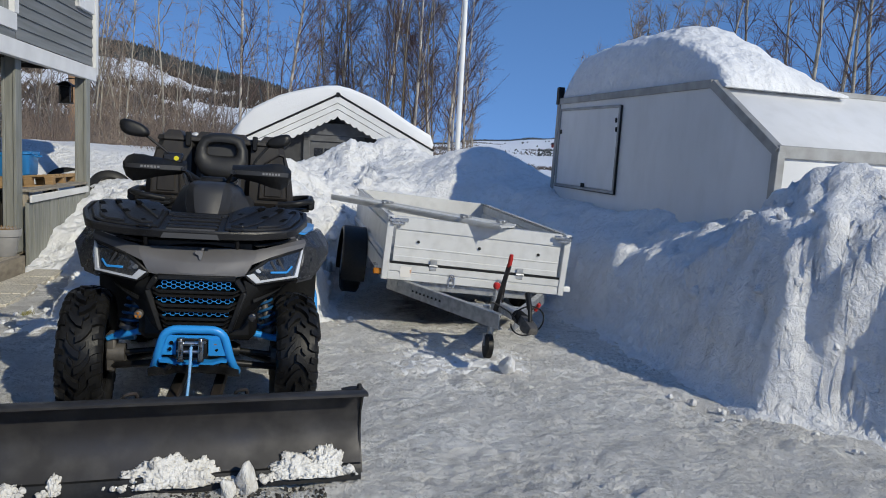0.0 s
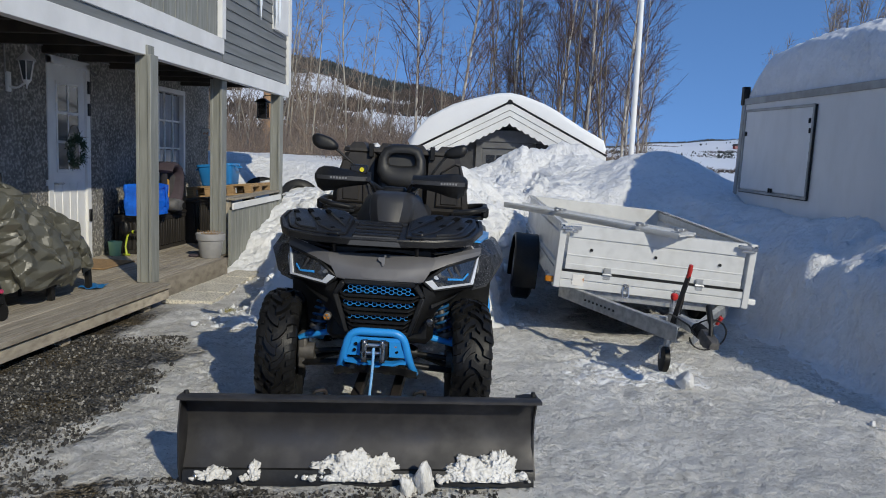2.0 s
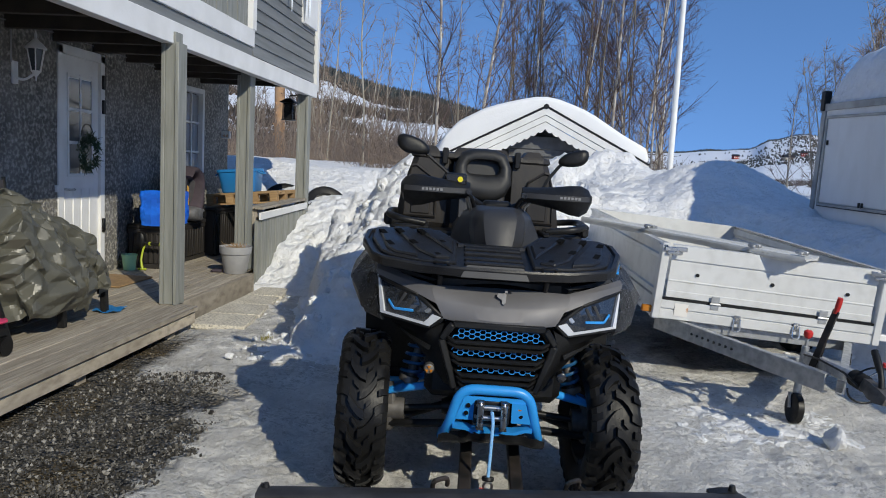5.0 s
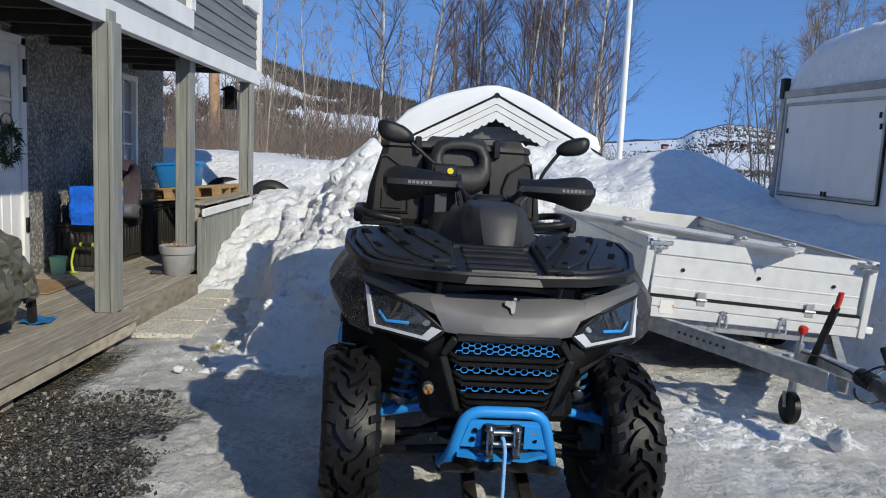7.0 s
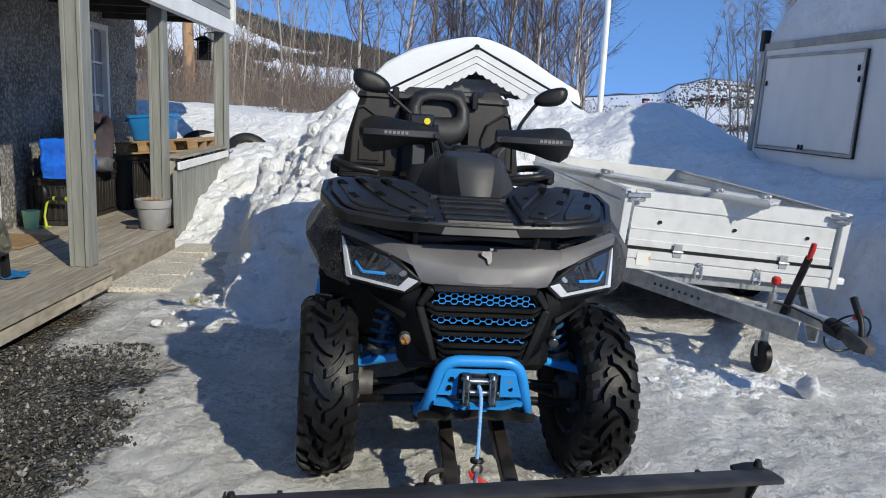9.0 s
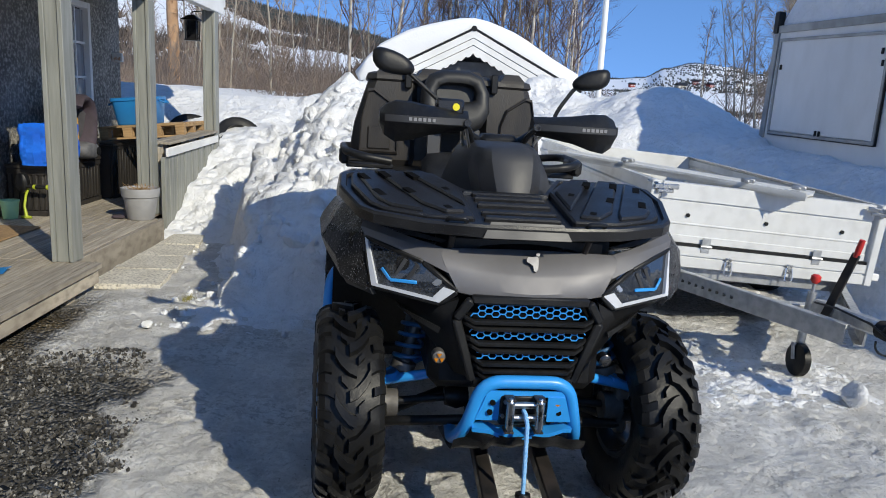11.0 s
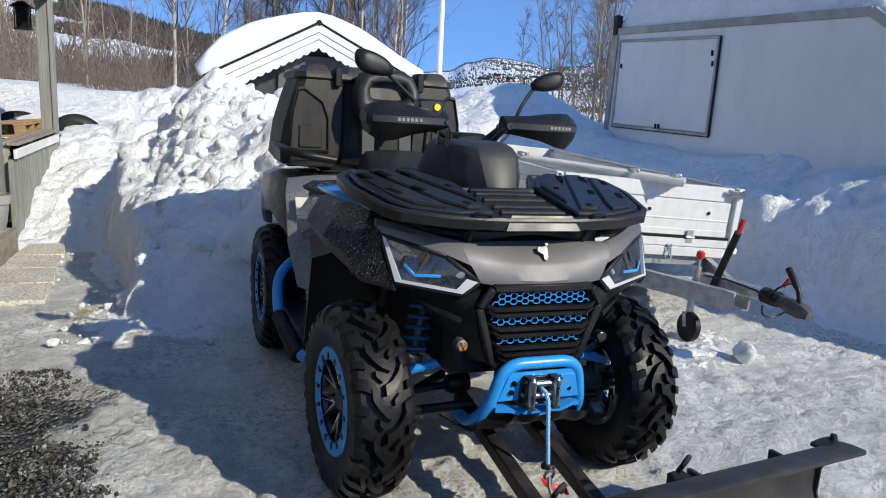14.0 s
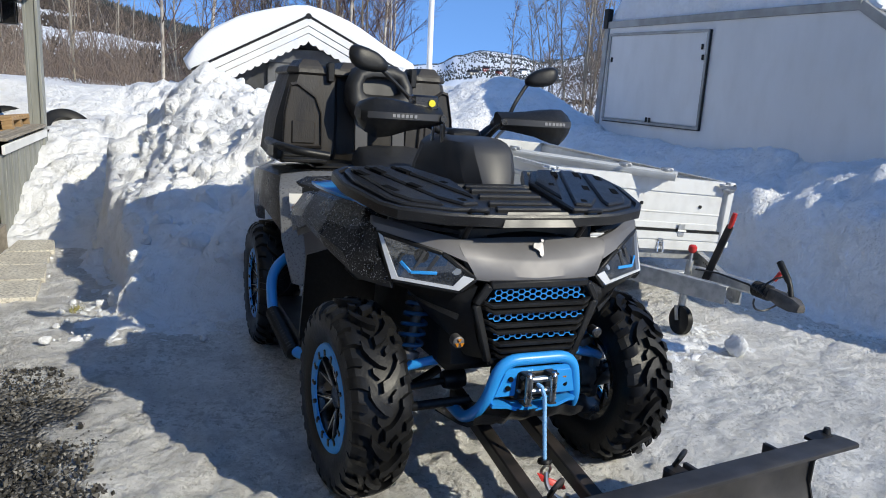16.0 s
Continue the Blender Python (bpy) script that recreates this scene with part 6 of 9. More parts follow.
    @add("jockey_knob", RED, jock, "red winding knob")
    def _(bm):
        tube(bm, [(0.02, -0.56, 0.10), (0.02, -0.56, 0.115), (0.02, -0.56, 0.14), (0.02, -0.56, 0.15)], [0.014, 0.026, 0.026, 0.014], 14)
    @add("jockey_wheel", RUBBER, jock, "small solid jockey wheel")
    def _(bm):
        tube(bm, [(-0.015, -0.59, -0.325), (-0.008, -0.59, -0.325), (0.028, -0.59, -0.325), (0.035, -0.59, -0.325)], [0.07, 0.09, 0.09, 0.07], 24)
    @add("jockey_fork", GALV, jock)
    def _(bm):
        for x in (-0.022, 0.042):
            obox(bm, (x, -0.56, -0.24), (x, -0.59, -0.325), 0.006, 0.03, 0.001)
        obox(bm, (-0.025, -0.56, -0.245), (0.045, -0.56, -0.245), 0.03, 0.01, 0.002)
    @p("coupling_release", RED, "red release knob")
    def _(bm):
        tube(bm, [(0.14, -1.11, 0.08), (0.155, -1.13, 0.13)], [0.012, 0.014], 10)
    @p("release_rod", CHROME)
    def _(bm):
        tube(bm, [(0.0, -1.08, 0.03), (0.09, -1.09, 0.03), (0.14, -1.11, 0.08)], 0.006, 6)
    for s in (-1, 1):
        wh = part("wheel", (lambda b: (tube(b, [(s * (HW + 0.05), 1.35, -0.115), (s * (HW + 0.07), 1.35, -0.115), (s * (HW + 0.20), 1.35, -0.115), (s * (HW + 0.22), 1.35, -0.115)], [0.26, 0.29, 0.29, 0.26], 32), b)[1])(bm_new()), RUBBER, tr)
        @add("hub", GALV, wh)
        def _(bm):
            tube(bm, [(s * (HW + 0.21), 1.35, -0.115), (s * (HW + 0.225), 1.35, -0.115)], [0.15, 0.13], 24)
        @p("mudguard", BLACKPL, "black plastic mudguard", 60)
        def _(bm):
            rows = []
            for k in range(15):
                a = radians(-20 + 220 * k / 14)
                y, z = 1.35 + 0.345 * math.cos(a), -0.115 + 0.345 * math.sin(a)
                rows.append([(s * (HW + 0.03), y, z), (s * (HW + 0.24), y, z), (s * (HW + 0.255), y - 0.02 * math.cos(a), z - 0.02 * math.sin(a))])
            shell(bm, rows, (0, 0, -0.008))
    # loose board lying across the trailer, one corner out over the front
    fr = thing("loose_board", pose(1.655, 6.0, 0.405, 1.8, 4.3, 4.0) @ pose(0, 0, 0.506), "loose aluminium board lying across the trailer", "board")
    A, B = Vector((-1.16, 0.90, 0.0)), Vector((0.09, -0.197, 0.0))
    u = (A - B).normalized()
    v = Vector((u.y, -u.x, 0))
    L = (A - B).length
    bm = bm_new()
    rows = []
    for w, z in ((0.0, 0.002), (0.0, 0.034), (0.022, 0.034), (0.026, 0.020), (0.14, 0.022), (0.145, 0.027), (0.155, 0.027), (0.16, 0.022), (0.274, 0.020), (0.278, 0.034), (0.30, 0.034), (0.30, 0.002)):
        rows.append([tuple(B + u * (L * k / 4) + v * w + Vector((0, 0, z))) for k in range(5)])
    shell(bm, rows, (0, 0, -0.014))
    part("panel", bm, ALU, fr, "ribbed aluminium panel")
    for t, w in ((0.20, 0.03), (0.66, 0.03), (0.04, 0.15)):
        bm = bm_new()
        c = B + u * (L * t) + v * w
        obox(bm, c - v * 0.05 + Vector((0, 0, 0.045)), c + v * 0.10 + Vector((0, 0, 0.045)), 0.03, 0.02, 0.004)
        obox(bm, c - u * 0.04 + Vector((0, 0, 0.050)), c + u * 0.04 + Vector((0, 0, 0.050)), 0.035, 0.026, 0.005)
        part("clamp", bm, GALV, fr)
    return tr


trailer = build_trailer()


# ---- quad bike ----
QUAD = pose(-0.149, 4.2, 0, 0, 1.1, 4.5)


def tyre_bm(bm, width=0.205, R=0.33):
    h = width / 2
    prof = [(-h * 0.74, 0.178), (-h * 0.92, 0.20), (-h, 0.245), (-h * 0.97, 0.285), (-h * 0.80, R - 0.028), (-h * 0.4, R - 0.018), (0, R - 0.015),
            (h * 0.4, R - 0.018), (h * 0.80, R - 0.028), (h * 0.97, 0.285), (h, 0.245), (h * 0.92, 0.20), (h * 0.74, 0.178)]
    n = 56
    rings = [[bm.verts.new((x, r * math.sin(2 * math.pi * k / n), r * math.cos(2 * math.pi * k / n))) for x, r in prof] for k in range(n)]
    for k in range(n):
        a, b = rings[k], rings[(k + 1) % n]
        for j in range(len(prof) - 1):
            bm.faces.new((a[j], a[j + 1], b[j + 1], b[j]))

    def lug(pts, w, lift):
        """A tread block along a path of (x, angle, radius)."""
        lo, hi = [], []
        for side in (-1, 1):
            for x, a, r in pts:
                aa = a + side * w / R
                lo.append(bm.verts.new((x, (r - 0.012) * math.sin(aa), (r - 0.012) * math.cos(aa))))
                ab = a + side * w * 0.78 / R
                hi.append(bm.verts.new((x, (r + lift) * math.sin(ab), (r + lift) * math.cos(ab))))
        m = len(pts)
        for i in range(m - 1):
            bm.faces.new((hi[i], hi[i + 1], hi[m + i + 1], hi[m + i]))
            bm.faces.new((lo[i], lo[i + 1], hi[i + 1], hi[i]))
            bm.faces.new((lo[m + i + 1], lo[m + i], hi[m + i], hi[m + i + 1]))
        bm.faces.new((lo[0], hi[0], hi[m], lo[m]))
        bm.faces.new((lo[m - 1], lo[2 * m - 1], hi[2 * m - 1], hi[m - 1]))

    count = 14
    for i in range(count):
        a = 2 * math.pi * i / count
        for s in (-1, 1):
            o = a + (math.pi / count if s > 0 else 0)
            lug([(s * h * -0.10, o + 0.23, R - 0.016), (s * h * 0.12, o + 0.20, R - 0.016), (s * h * 0.36, o + 0.12, R - 0.018), (s * h * 0.52, o + 0.03, R - 0.019)], 0.021, 0.024)
            lug([(s * h * 0.50, o - 0.03, R - 0.020), (s * h * 0.72, o - 0.07, R - 0.024), (s * h * 0.90, o - 0.085, R - 0.038), (s * h * 1.01, o - 0.09, 0.272)], 0.024, 0.018)
            lug([(s * h * 0.62, o + 0.19, R - 0.021), (s * h * 0.84, o + 0.165, R - 0.032), (s * h * 0.99, o + 0.16, 0.278)], 0.017, 0.016)
            lug([(s * h * 0.16, o - 0.10, R - 0.017), (s * h * 0.34, o - 0.16, R - 0.018)], 0.012, 0.020)


def build_quad():
    q = thing("quad_bike", QUAD, "dark grey quad bike with blue bumper, wet with melt", "quad bike")
    # wheels: outer side is +x of the wheel
    lug_mesh = []

    def make_wheel(x, y, side):
        bm = bm_new()
        n = 40
        prof = [(-0.075, 0.182), (0.075, 0.182), (0.082, 0.19), (0.086, 0.176), (0.070, 0.166), (0.04, 0.158), (-0.075, 0.158)]
        rings = [[bm.verts.new((px, pr * math.sin(2 * math.pi * k / n), pr * math.cos(2 * math.pi * k / n))) for px, pr in prof] for k in range(n)]
        for k in range(n):
            a, b = rings[k], rings[(k + 1) % n]
            for j in range(len(prof)):
                bm.faces.new((a[j], a[(j + 1) % len(prof)], b[(j + 1) % len(prof)], b[j]))
        tube(bm, [(-0.05, 0, 0), (0.045, 0, 0), (0.062, 0, 0)], [0.055, 0.05, 0.035], 18)
        for i in range(6):
            a = 2 * math.pi * i / 6
            for off in (-0.20, 0.20):
                obox(bm, (0.045, 0.045 * math.sin(a), 0.045 * math.cos(a)), (0.064, 0.162 * math.sin(a + off), 0.162 * math.cos(a + off)), 0.016, 0.02, 0.002, up=(1, 0, 0))
        ob = part("rim", bm, BLACKGL, q, "gloss black spoked rim")
        ob.matrix_local = pose(x, y, 0.33, 0, 0, (0 if side > 0 else 180) + (4 if y < 0 else 0))
        bm = bm_new()
        tyre_bm(bm)
        part("tyre", bm, RUBBER, ob, "wet knobbly tyre", 30)
        bm = bm_new()
        m = 48
        for k in range(m):
            a, b = 2 * math.pi * k / m, 2 * math.pi * (k + 1) / m
            vs = [bm.verts.new((px, pr * math.sin(t), pr * math.cos(t))) for t in (a, b) for px, pr in ((0.090, 0.142), (0.090, 0.183), (0.080, 0.189), (0.082, 0.140))]
            for u, v in ((0, 1), (1, 2), (3, 0)):
                bm.faces.new((vs[u], vs[v], vs[4 + v], vs[4 + u]))
        part("bead_ring", bm, BLUE, ob, "blue bead ring")
        for k in range(14):
            a = 2 * math.pi * (k + 0.5) / 14
            if not lug_mesh:
                bm = bm_new()
                box(bm, 0.084, -0.008, 0.138, 0.094, 0.008, 0.164, 0.003)
                first = part("bead_lug", bm, BLACKGL, ob)
                lug_mesh.append(first.data)
            else:
                first = new("bead_lug", lug_mesh[0])
                first.parent = ob
            first.matrix_local = pose(0, 0, 0, -math.degrees(a), 0, 0)
        for i in range(6):
            a = 2 * math.pi * i / 6
            for off in (-0.20, 0.20):
                bm = bm_new()
                obox(bm, (0.057, 0.05 * math.sin(a), 0.05 * math.cos(a)), (0.076, 0.15 * math.sin(a + off * 1.05), 0.15 * math.cos(a + off * 1.05)), 0.004, 0.004, 0.001, up=(1, 0, 0))
                part("spoke_edge", bm, CHROME, ob, "polished spoke edge")
        return ob

    for x, y, s in ((-0.535, -0.14, -1), (0.472, -0.14, 1), (-0.55, 1.46, -1), (0.50, 1.46, 1)):
        make_wheel(x, y, s)

    # nose panel: bright lower face, darker upper face, thin arms over the lamps
    @add("hood", BODYGREY, q, "satin silver-grey nose panel", 24)
    def _(bm):
        rows = []
        for side, mid in (((0.268, -0.352, 0.912), (0.0, -0.338, 0.915)), ((0.275, -0.366, 0.902), (0.0, -0.352, 0.908)), ((0.262, -0.385, 0.868), (0.0, -0.402, 0.852)),
                          ((0.256, -0.390, 0.856), (0.0, -0.409, 0.843)), ((0.232, -0.404, 0.815), (0.0, -0.428, 0.797)), ((0.222, -0.404, 0.792), (0.0, -0.427, 0.772))):
            rows.append([(side[0] * u, mid[1] + (side[1] - mid[1]) * abs(u) ** 1.8, mid[2] + (side[2] - mid[2]) * abs(u) ** 1.6) for u in np.linspace(-1, 1, 25)])
        shell(bm, rows, (0, 0.03, -0.010))
    for s in (-1, 1):
        @add("hood_arm", BODYGREY, q, "grey strip over the headlamp", 30)
        def _(bm):
            shell(bm, [sided(s, r) for r in (
                [(-0.262, -0.352, 0.913), (-0.335, -0.318, 0.928), (-0.43, -0.250, 0.948), (-0.505, -0.185, 0.962)],
                [(-0.270, -0.366, 0.903), (-0.340, -0.338, 0.914), (-0.44, -0.268, 0.932), (-0.510, -0.208, 0.944)],
                [(-0.250, -0.396, 0.846), (-0.325, -0.368, 0.876), (-0.42, -0.290, 0.903), (-0.502, -0.226, 0.922)])], (0, 0.025, -0.006))

        @add("nose_fin", NAMEPLATE, q, "grey fin in the nose recess")
        def _(bm):
            shell(bm, [sided(s, r) for r in (
                [(-0.455, -0.215, 0.968), (-0.36, -0.285, 0.950), (-0.255, -0.345, 0.936)],
                [(-0.462, -0.225, 0.955), (-0.365, -0.298, 0.938), (-0.270, -0.352, 0.929)])], (0, 0.02, -0.004))

    @add("nose_cover", BLACKGL, q, "gloss black cover under the rack", 50)
    def _(bm):
        shell(bm, [[(u * w, y + 0.10 * (abs(u) * w) ** 1.6 / 0.23, z + 0.012 * abs(u)) for u in np.linspace(-1, 1, 13)] for y, z, w in ((-0.22, 0.965, 0.44), (-0.28, 0.945, 0.42), (-0.325, 0.905, 0.40))], (0, 0.03, -0.012))

    @add("nose_badge", NICKEL, q, "small silver emblem", 25)
    def _(bm):
        m = pose(0.003, -0.386, 0.884, 62, 0, 0)
        prism(bm, [(-0.020, 0.012), (-0.016, 0.020), (0.000, 0.016), (0.014, 0.022), (0.019, 0.014), (0.015, -0.004), (0.016, -0.022), (0.008, -0.030), (0.000, -0.026), (0.001, -0.008), (-0.008, -0.002), (-0.021, 0.002)], 0.006, m, 0.0015)
        tube(bm, [m @ Vector((0.016, 0.026, 0.0)), m @ Vector((0.016, 0.026, 0.007))], 0.006, 12)

    for s in (-1, 1):
        A, B, C, D, E = (-0.497, -0.228, 0.914), (-0.325, -0.367, 0.870), (-0.222, -0.403, 0.792), (-0.268, -0.388, 0.750), (-0.470, -0.310, 0.778)
        cen = sum((Vector(p) for p in (A, B, C, D, E)), Vector()) / 5
        nv = (Vector(B) - Vector(A)).cross(Vector(E) - Vector(A)).normalized()
        nv = nv if nv.y < 0 else -nv

        def inn(p, k, lift=0.004):
            v = Vector(p).lerp(cen, k) + nv * lift
            return (s * v.x, v.y, v.z)

        # bowl behind a thin clear-looking dark lens: fan of facets round the middle
        bm = bm_new()
        pts = [bm.verts.new(inn(p, 0.0, 0.0)) for p in (A, B, C, D, E)]
        mid = [bm.verts.new(inn(p, 0.42, 0.010)) for p in (A, B, C, D, E)]
        back = [bm.verts.new(inn(p, 0.0, -0.03)) for p in (A, B, C, D, E)]
        for i in range(5):
            j = (i + 1) % 5
            bm.faces.new((pts[i], pts[j], mid[j], mid[i]))
            bm.faces.new((back[i], back[j], pts[j], pts[i]))
        bm.faces.new(mid)
        bm.faces.new(back[::-1])
        head = part("headlamp", bm, LENS, q, "dark-lensed headlamp with white light strip", 50)
        # light strip along the outer and lower edges
        bm = bm_new()
        edge = [inn(A, 0.01, 0.006), inn(E, 0.01, 0.010), inn(D, 0.02, 0.010), inn(C, 0.02, 0.006)]
        inner = [inn(A, 0.10, 0.012), inn(E, 0.17, 0.016), inn(D, 0.20, 0.016), inn(C, 0.26, 0.012)]
        shell(bm, [edge, inner], tuple(-0.012 * c for c in (s * nv.x, nv.y, nv.z)))
        part("light_strip", bm, FROST, head, "white light strip")
        # blue daytime accent: a flat chevron
        bm = bm_new()
        v1, v2, v3 = (Vector(E).lerp(Vector(A), 0.42).lerp(cen, 0.36), Vector(E).lerp(cen, 0.52), Vector(D).lerp(cen, 0.72))
        for a, b in ((v1, v2), (v2, v3)):
            a, b = a + nv * 0.016, b + nv * 0.016
            obox(bm, (s * a.x, a.y, a.z), (s * b.x, b.y, b.z), 0.006, 0.011, 0.002)
        part("accent_bar", bm, BLUE, head, "thin blue accent")
        for k, rad in ((0.50, 0.016), (0.0, 0.024)):
            bm = bm_new()
            w = (Vector(C).lerp(cen, 0.42) if k else Vector(B).lerp(cen, 0.75) + Vector((-0.03, 0.02, 0.01))) + nv * 0.006
            c, d = Vector((s * w.x, w.y, w.z + 0.012)), Vector((s * nv.x, nv.y, nv.z))
            tube(bm, [c - d * 0.004, c + d * 0.004, c + d * 0.005, c + d * 0.001], [rad, rad, rad * 0.82, rad * 0.6], 20)
            part("projector", bm, GALV if k else BLACKGL, head)
        bm = bm_new()
        for a, b in (((-0.34, -0.345, 0.862), (-0.375, -0.33, 0.800)), ((-0.375, -0.322, 0.872), (-0.405, -0.315, 0.815))):
            obox(bm, (s * a[0], a[1] - 0.020, a[2]), (s * b[0], b[1] - 0.020, b[2]), 0.004, 0.012, 0.001)
        part("inner_fin", bm, NAMEPLATE, head)
        # bezel
        bm = bm_new()
        ring = [A, B, C, D, E]
        for a, b in zip(ring, ring[1:] + ring[:1]):
            obox(bm, (s * a[0], a[1] + 0.002, a[2]), (s * b[0], b[1] + 0.002, b[2]), 0.014, 0.016, 0.004)
        part("lamp_bezel", bm, BLACKPL, q)
        bm = bm_new()
        shell(bm, [sided(s, r) for r in (
            [(-0.44, -0.18, 0.985), (-0.50, -0.12, 0.985), (-0.555, 0.0, 0.99), (-0.585, 0.20, 0.985), (-0.58, 0.42, 0.96)],
            [(-0.502, -0.225, 0.928), (-0.545, -0.165, 0.92), (-0.595, -0.02, 0.925), (-0.625, 0.18, 0.93), (-0.615, 0.44, 0.90)],
            [(-0.500, -0.252, 0.85), (-0.570, -0.165, 0.845), (-0.622, -0.03, 0.885), (-0.635, 0.18, 0.905), (-0.622, 0.45, 0.87)],
            [(-0.474, -0.312, 0.772), (-0.548, -0.205, 0.785), (-0.605, -0.05, 0.845), (-0.622, 0.17, 0.875), (-0.612, 0.46, 0.80)])], (s * -0.018, 0.02, -0.01))
        fender = part("front_fender", bm, PAINTDARK, q, "dark fender beaded with water", 9)
        bm = bm_new()
        shell(bm, [sided(s, r) for r in (
            [(-0.478, -0.310, 0.770), (-0.552, -0.205, 0.782), (-0.610, -0.05, 0.842), (-0.628, 0.17, 0.872), (-0.618, 0.46, 0.797)],
            [(-0.468, -0.300, 0.748), (-0.548, -0.195, 0.755), (-0.606, -0.04, 0.815), (-0.624, 0.17, 0.848), (-0.614, 0.45, 0.775)])], (s * 0.012, 0.01, 0))
        part("fender_lip", bm, PODGREY, fender, "satin charcoal fender lip")
        bm = bm_new()
        shell(bm, [sided(s, r) for r in (
            [(-0.472, -0.295, 0.765), (-0.268, -0.378, 0.742), (-0.215, -0.405, 0.770)],
            [(-0.40, -0.275, 0.735), (-0.295, -0.355, 0.705), (-0.232, -0.398, 0.712)],
            [(-0.33, -0.22, 0.66), (-0.26, -0.335, 0.60), (-0.20, -0.385, 0.60)],
            [(-0.24, -0.20, 0.56), (-0.20, -0.32, 0.51), (-0.165, -0.375, 0.515)])], (s * 0.0, 0.03, 0))
        part("nose_side_panel", bm, BLACKPL, q)
        bm = bm_new()
        shell(bm, [sided(s, r) for r in ([(-0.395, -0.292, 0.722), (-0.345, -0.332, 0.700), (-0.262, -0.380, 0.672)], [(-0.385, -0.292, 0.708), (-0.342, -0.332, 0.686), (-0.268, -0.380, 0.655)])], (0, 0.012, 0))
        part("cheek_rib", bm, BLACKPL, q)
        bm = bm_new()
        tube(bm, [(s * 0.262, -0.360, 0.585), (s * 0.262, -0.392, 0.583), (s * 0.262, -0.396, 0.583)], [0.020, 0.020, 0.015], 16)
        horn = part("reflector", bm, CAST if s < 0 else BLACKGL, q)
        if s < 0:
            bm = bm_new()
            for k in range(3):
                a = radians(90 + 120 * k)
                slab(bm, [(-0.262 + 0.016 * r * math.cos(a + d), -0.3985, 0.583 + 0.016 * r * math.sin(a + d)) for r, d in ((0.25, -0.4), (1.0, -0.5), (1.0, 0.5), (0.25, 0.4))], 0.003)
            part("trefoil", bm, AMBER, horn, "amber trefoil mark")
        # blue edge on the fender top under the rack
        bm = bm_new()
        shell(bm, [sided(s, r) for r in ([(-0.43, -0.17, 0.996), (-0.47, 0.10, 1.002), (-0.47, 0.34, 1.0), (-0.44, 0.52, 0.995)], [(-0.505, -0.15, 0.990), (-0.555, 0.06, 0.998), (-0.572, 0.32, 0.996), (-0.545, 0.54, 0.985)])], (0, 0, -0.01))
        part("fender_accent", bm, BLUE, q, "blue fender accent")

    # inner dark masses: engine bay, wheel arches, floor
    for name, b6 in (("engine_bay", (-0.28, -0.30, 0.44, 0.28, 0.55, 0.97)), ("engine", (-0.22, 0.4, 0.28, 0.22, 1.75, 0.90)), ("cross_tunnel", (-0.44, 0.28, 0.62, 0.44, 0.52, 0.96))):
        @add(name, BLACKPL, q)
        def _(bm):
            box(bm, *b6, 0.035)

    for s in (-1, 1):
        @add("floorboard", BLACKPL, q)
        def _(bm):
            box(bm, min(s * 0.2, s * 0.60), 0.42, 0.30, max(s * 0.2, s * 0.60), 1.10, 0.35, 0.012)

        @add("splash_panel", BLACKPL, q)
        def _(bm):
            shell(bm, [sided(s, r) for r in ([(-0.60, 0.34, 0.72), (-0.60, 0.44, 0.34)], [(-0.30, 0.34, 0.80), (-0.30, 0.44, 0.34)])], (0, 0.02, 0))

        @add("side_step_bar", BLUE, q, "blue tubular side bar")
        def _(bm):
            tube(bm, rounded([(s * 0.40, 0.36, 0.30), (s * 0.60, 0.40, 0.29), (s * 0.62, 0.52, 0.29), (s * 0.63, 0.92, 0.33), (s * 0.62, 1.02, 0.50), (s * 0.50, 1.08, 0.58)], 0.09, 5), 0.025, 12)

        @add("foot_peg", BLACKPL, q, "black serrated foot peg", 20)
        def _(bm):
            n = 30
            tube(bm, [(s * (0.622 + 0.008 * i / n), 0.44 + 0.46 * i / n, 0.285 + 0.045 * i / n) for i in range(n + 1)], [0.036 if i % 2 else 0.029 for i in range(n + 1)], 12)

        @add("fender_front", SILVERWET, q, "silver-grey fender front beaded with water")
        def _(bm):
            shell(bm, [sided(s, r) for r in (
                [(-0.27, 1.02, 0.978), (-0.44, 1.03, 0.975), (-0.575, 1.06, 0.955)],
                [(-0.29, 0.955, 0.925), (-0.45, 0.955, 0.915), (-0.595, 0.985, 0.89)],
                [(-0.33, 0.90, 0.70), (-0.45, 0.90, 0.68), (-0.585, 0.95, 0.66)],
                [(-0.40, 0.86, 0.44), (-0.46, 0.87, 0.44), (-0.54, 0.92, 0.46)])], (0, 0.02, 0))

        @add("rear_fender", FENDERGREY, q, "dark wet rear fender")
        def _(bm):
            rows = []
            for y, z, x, zl in ((0.86, 0.92, 0.40, 0.40), (0.98, 0.95, 0.52, 0.58), (1.12, 0.965, 0.585, 0.70), (1.40, 0.965, 0.615, 0.76), (1.70, 0.945, 0.61, 0.72), (1.90, 0.90, 0.57, 0.62), (1.98, 0.86, 0.52, 0.60)):
                rows.append([(s * 0.26, y, z + 0.012), (s * (x - 0.07), y, z), (s * (x - 0.012), y, z - 0.025), (s * x, y, z - 0.10), (s * (x - 0.005), y, zl)])
            shell(bm, rows, (-s * 0.015, 0, -0.012))

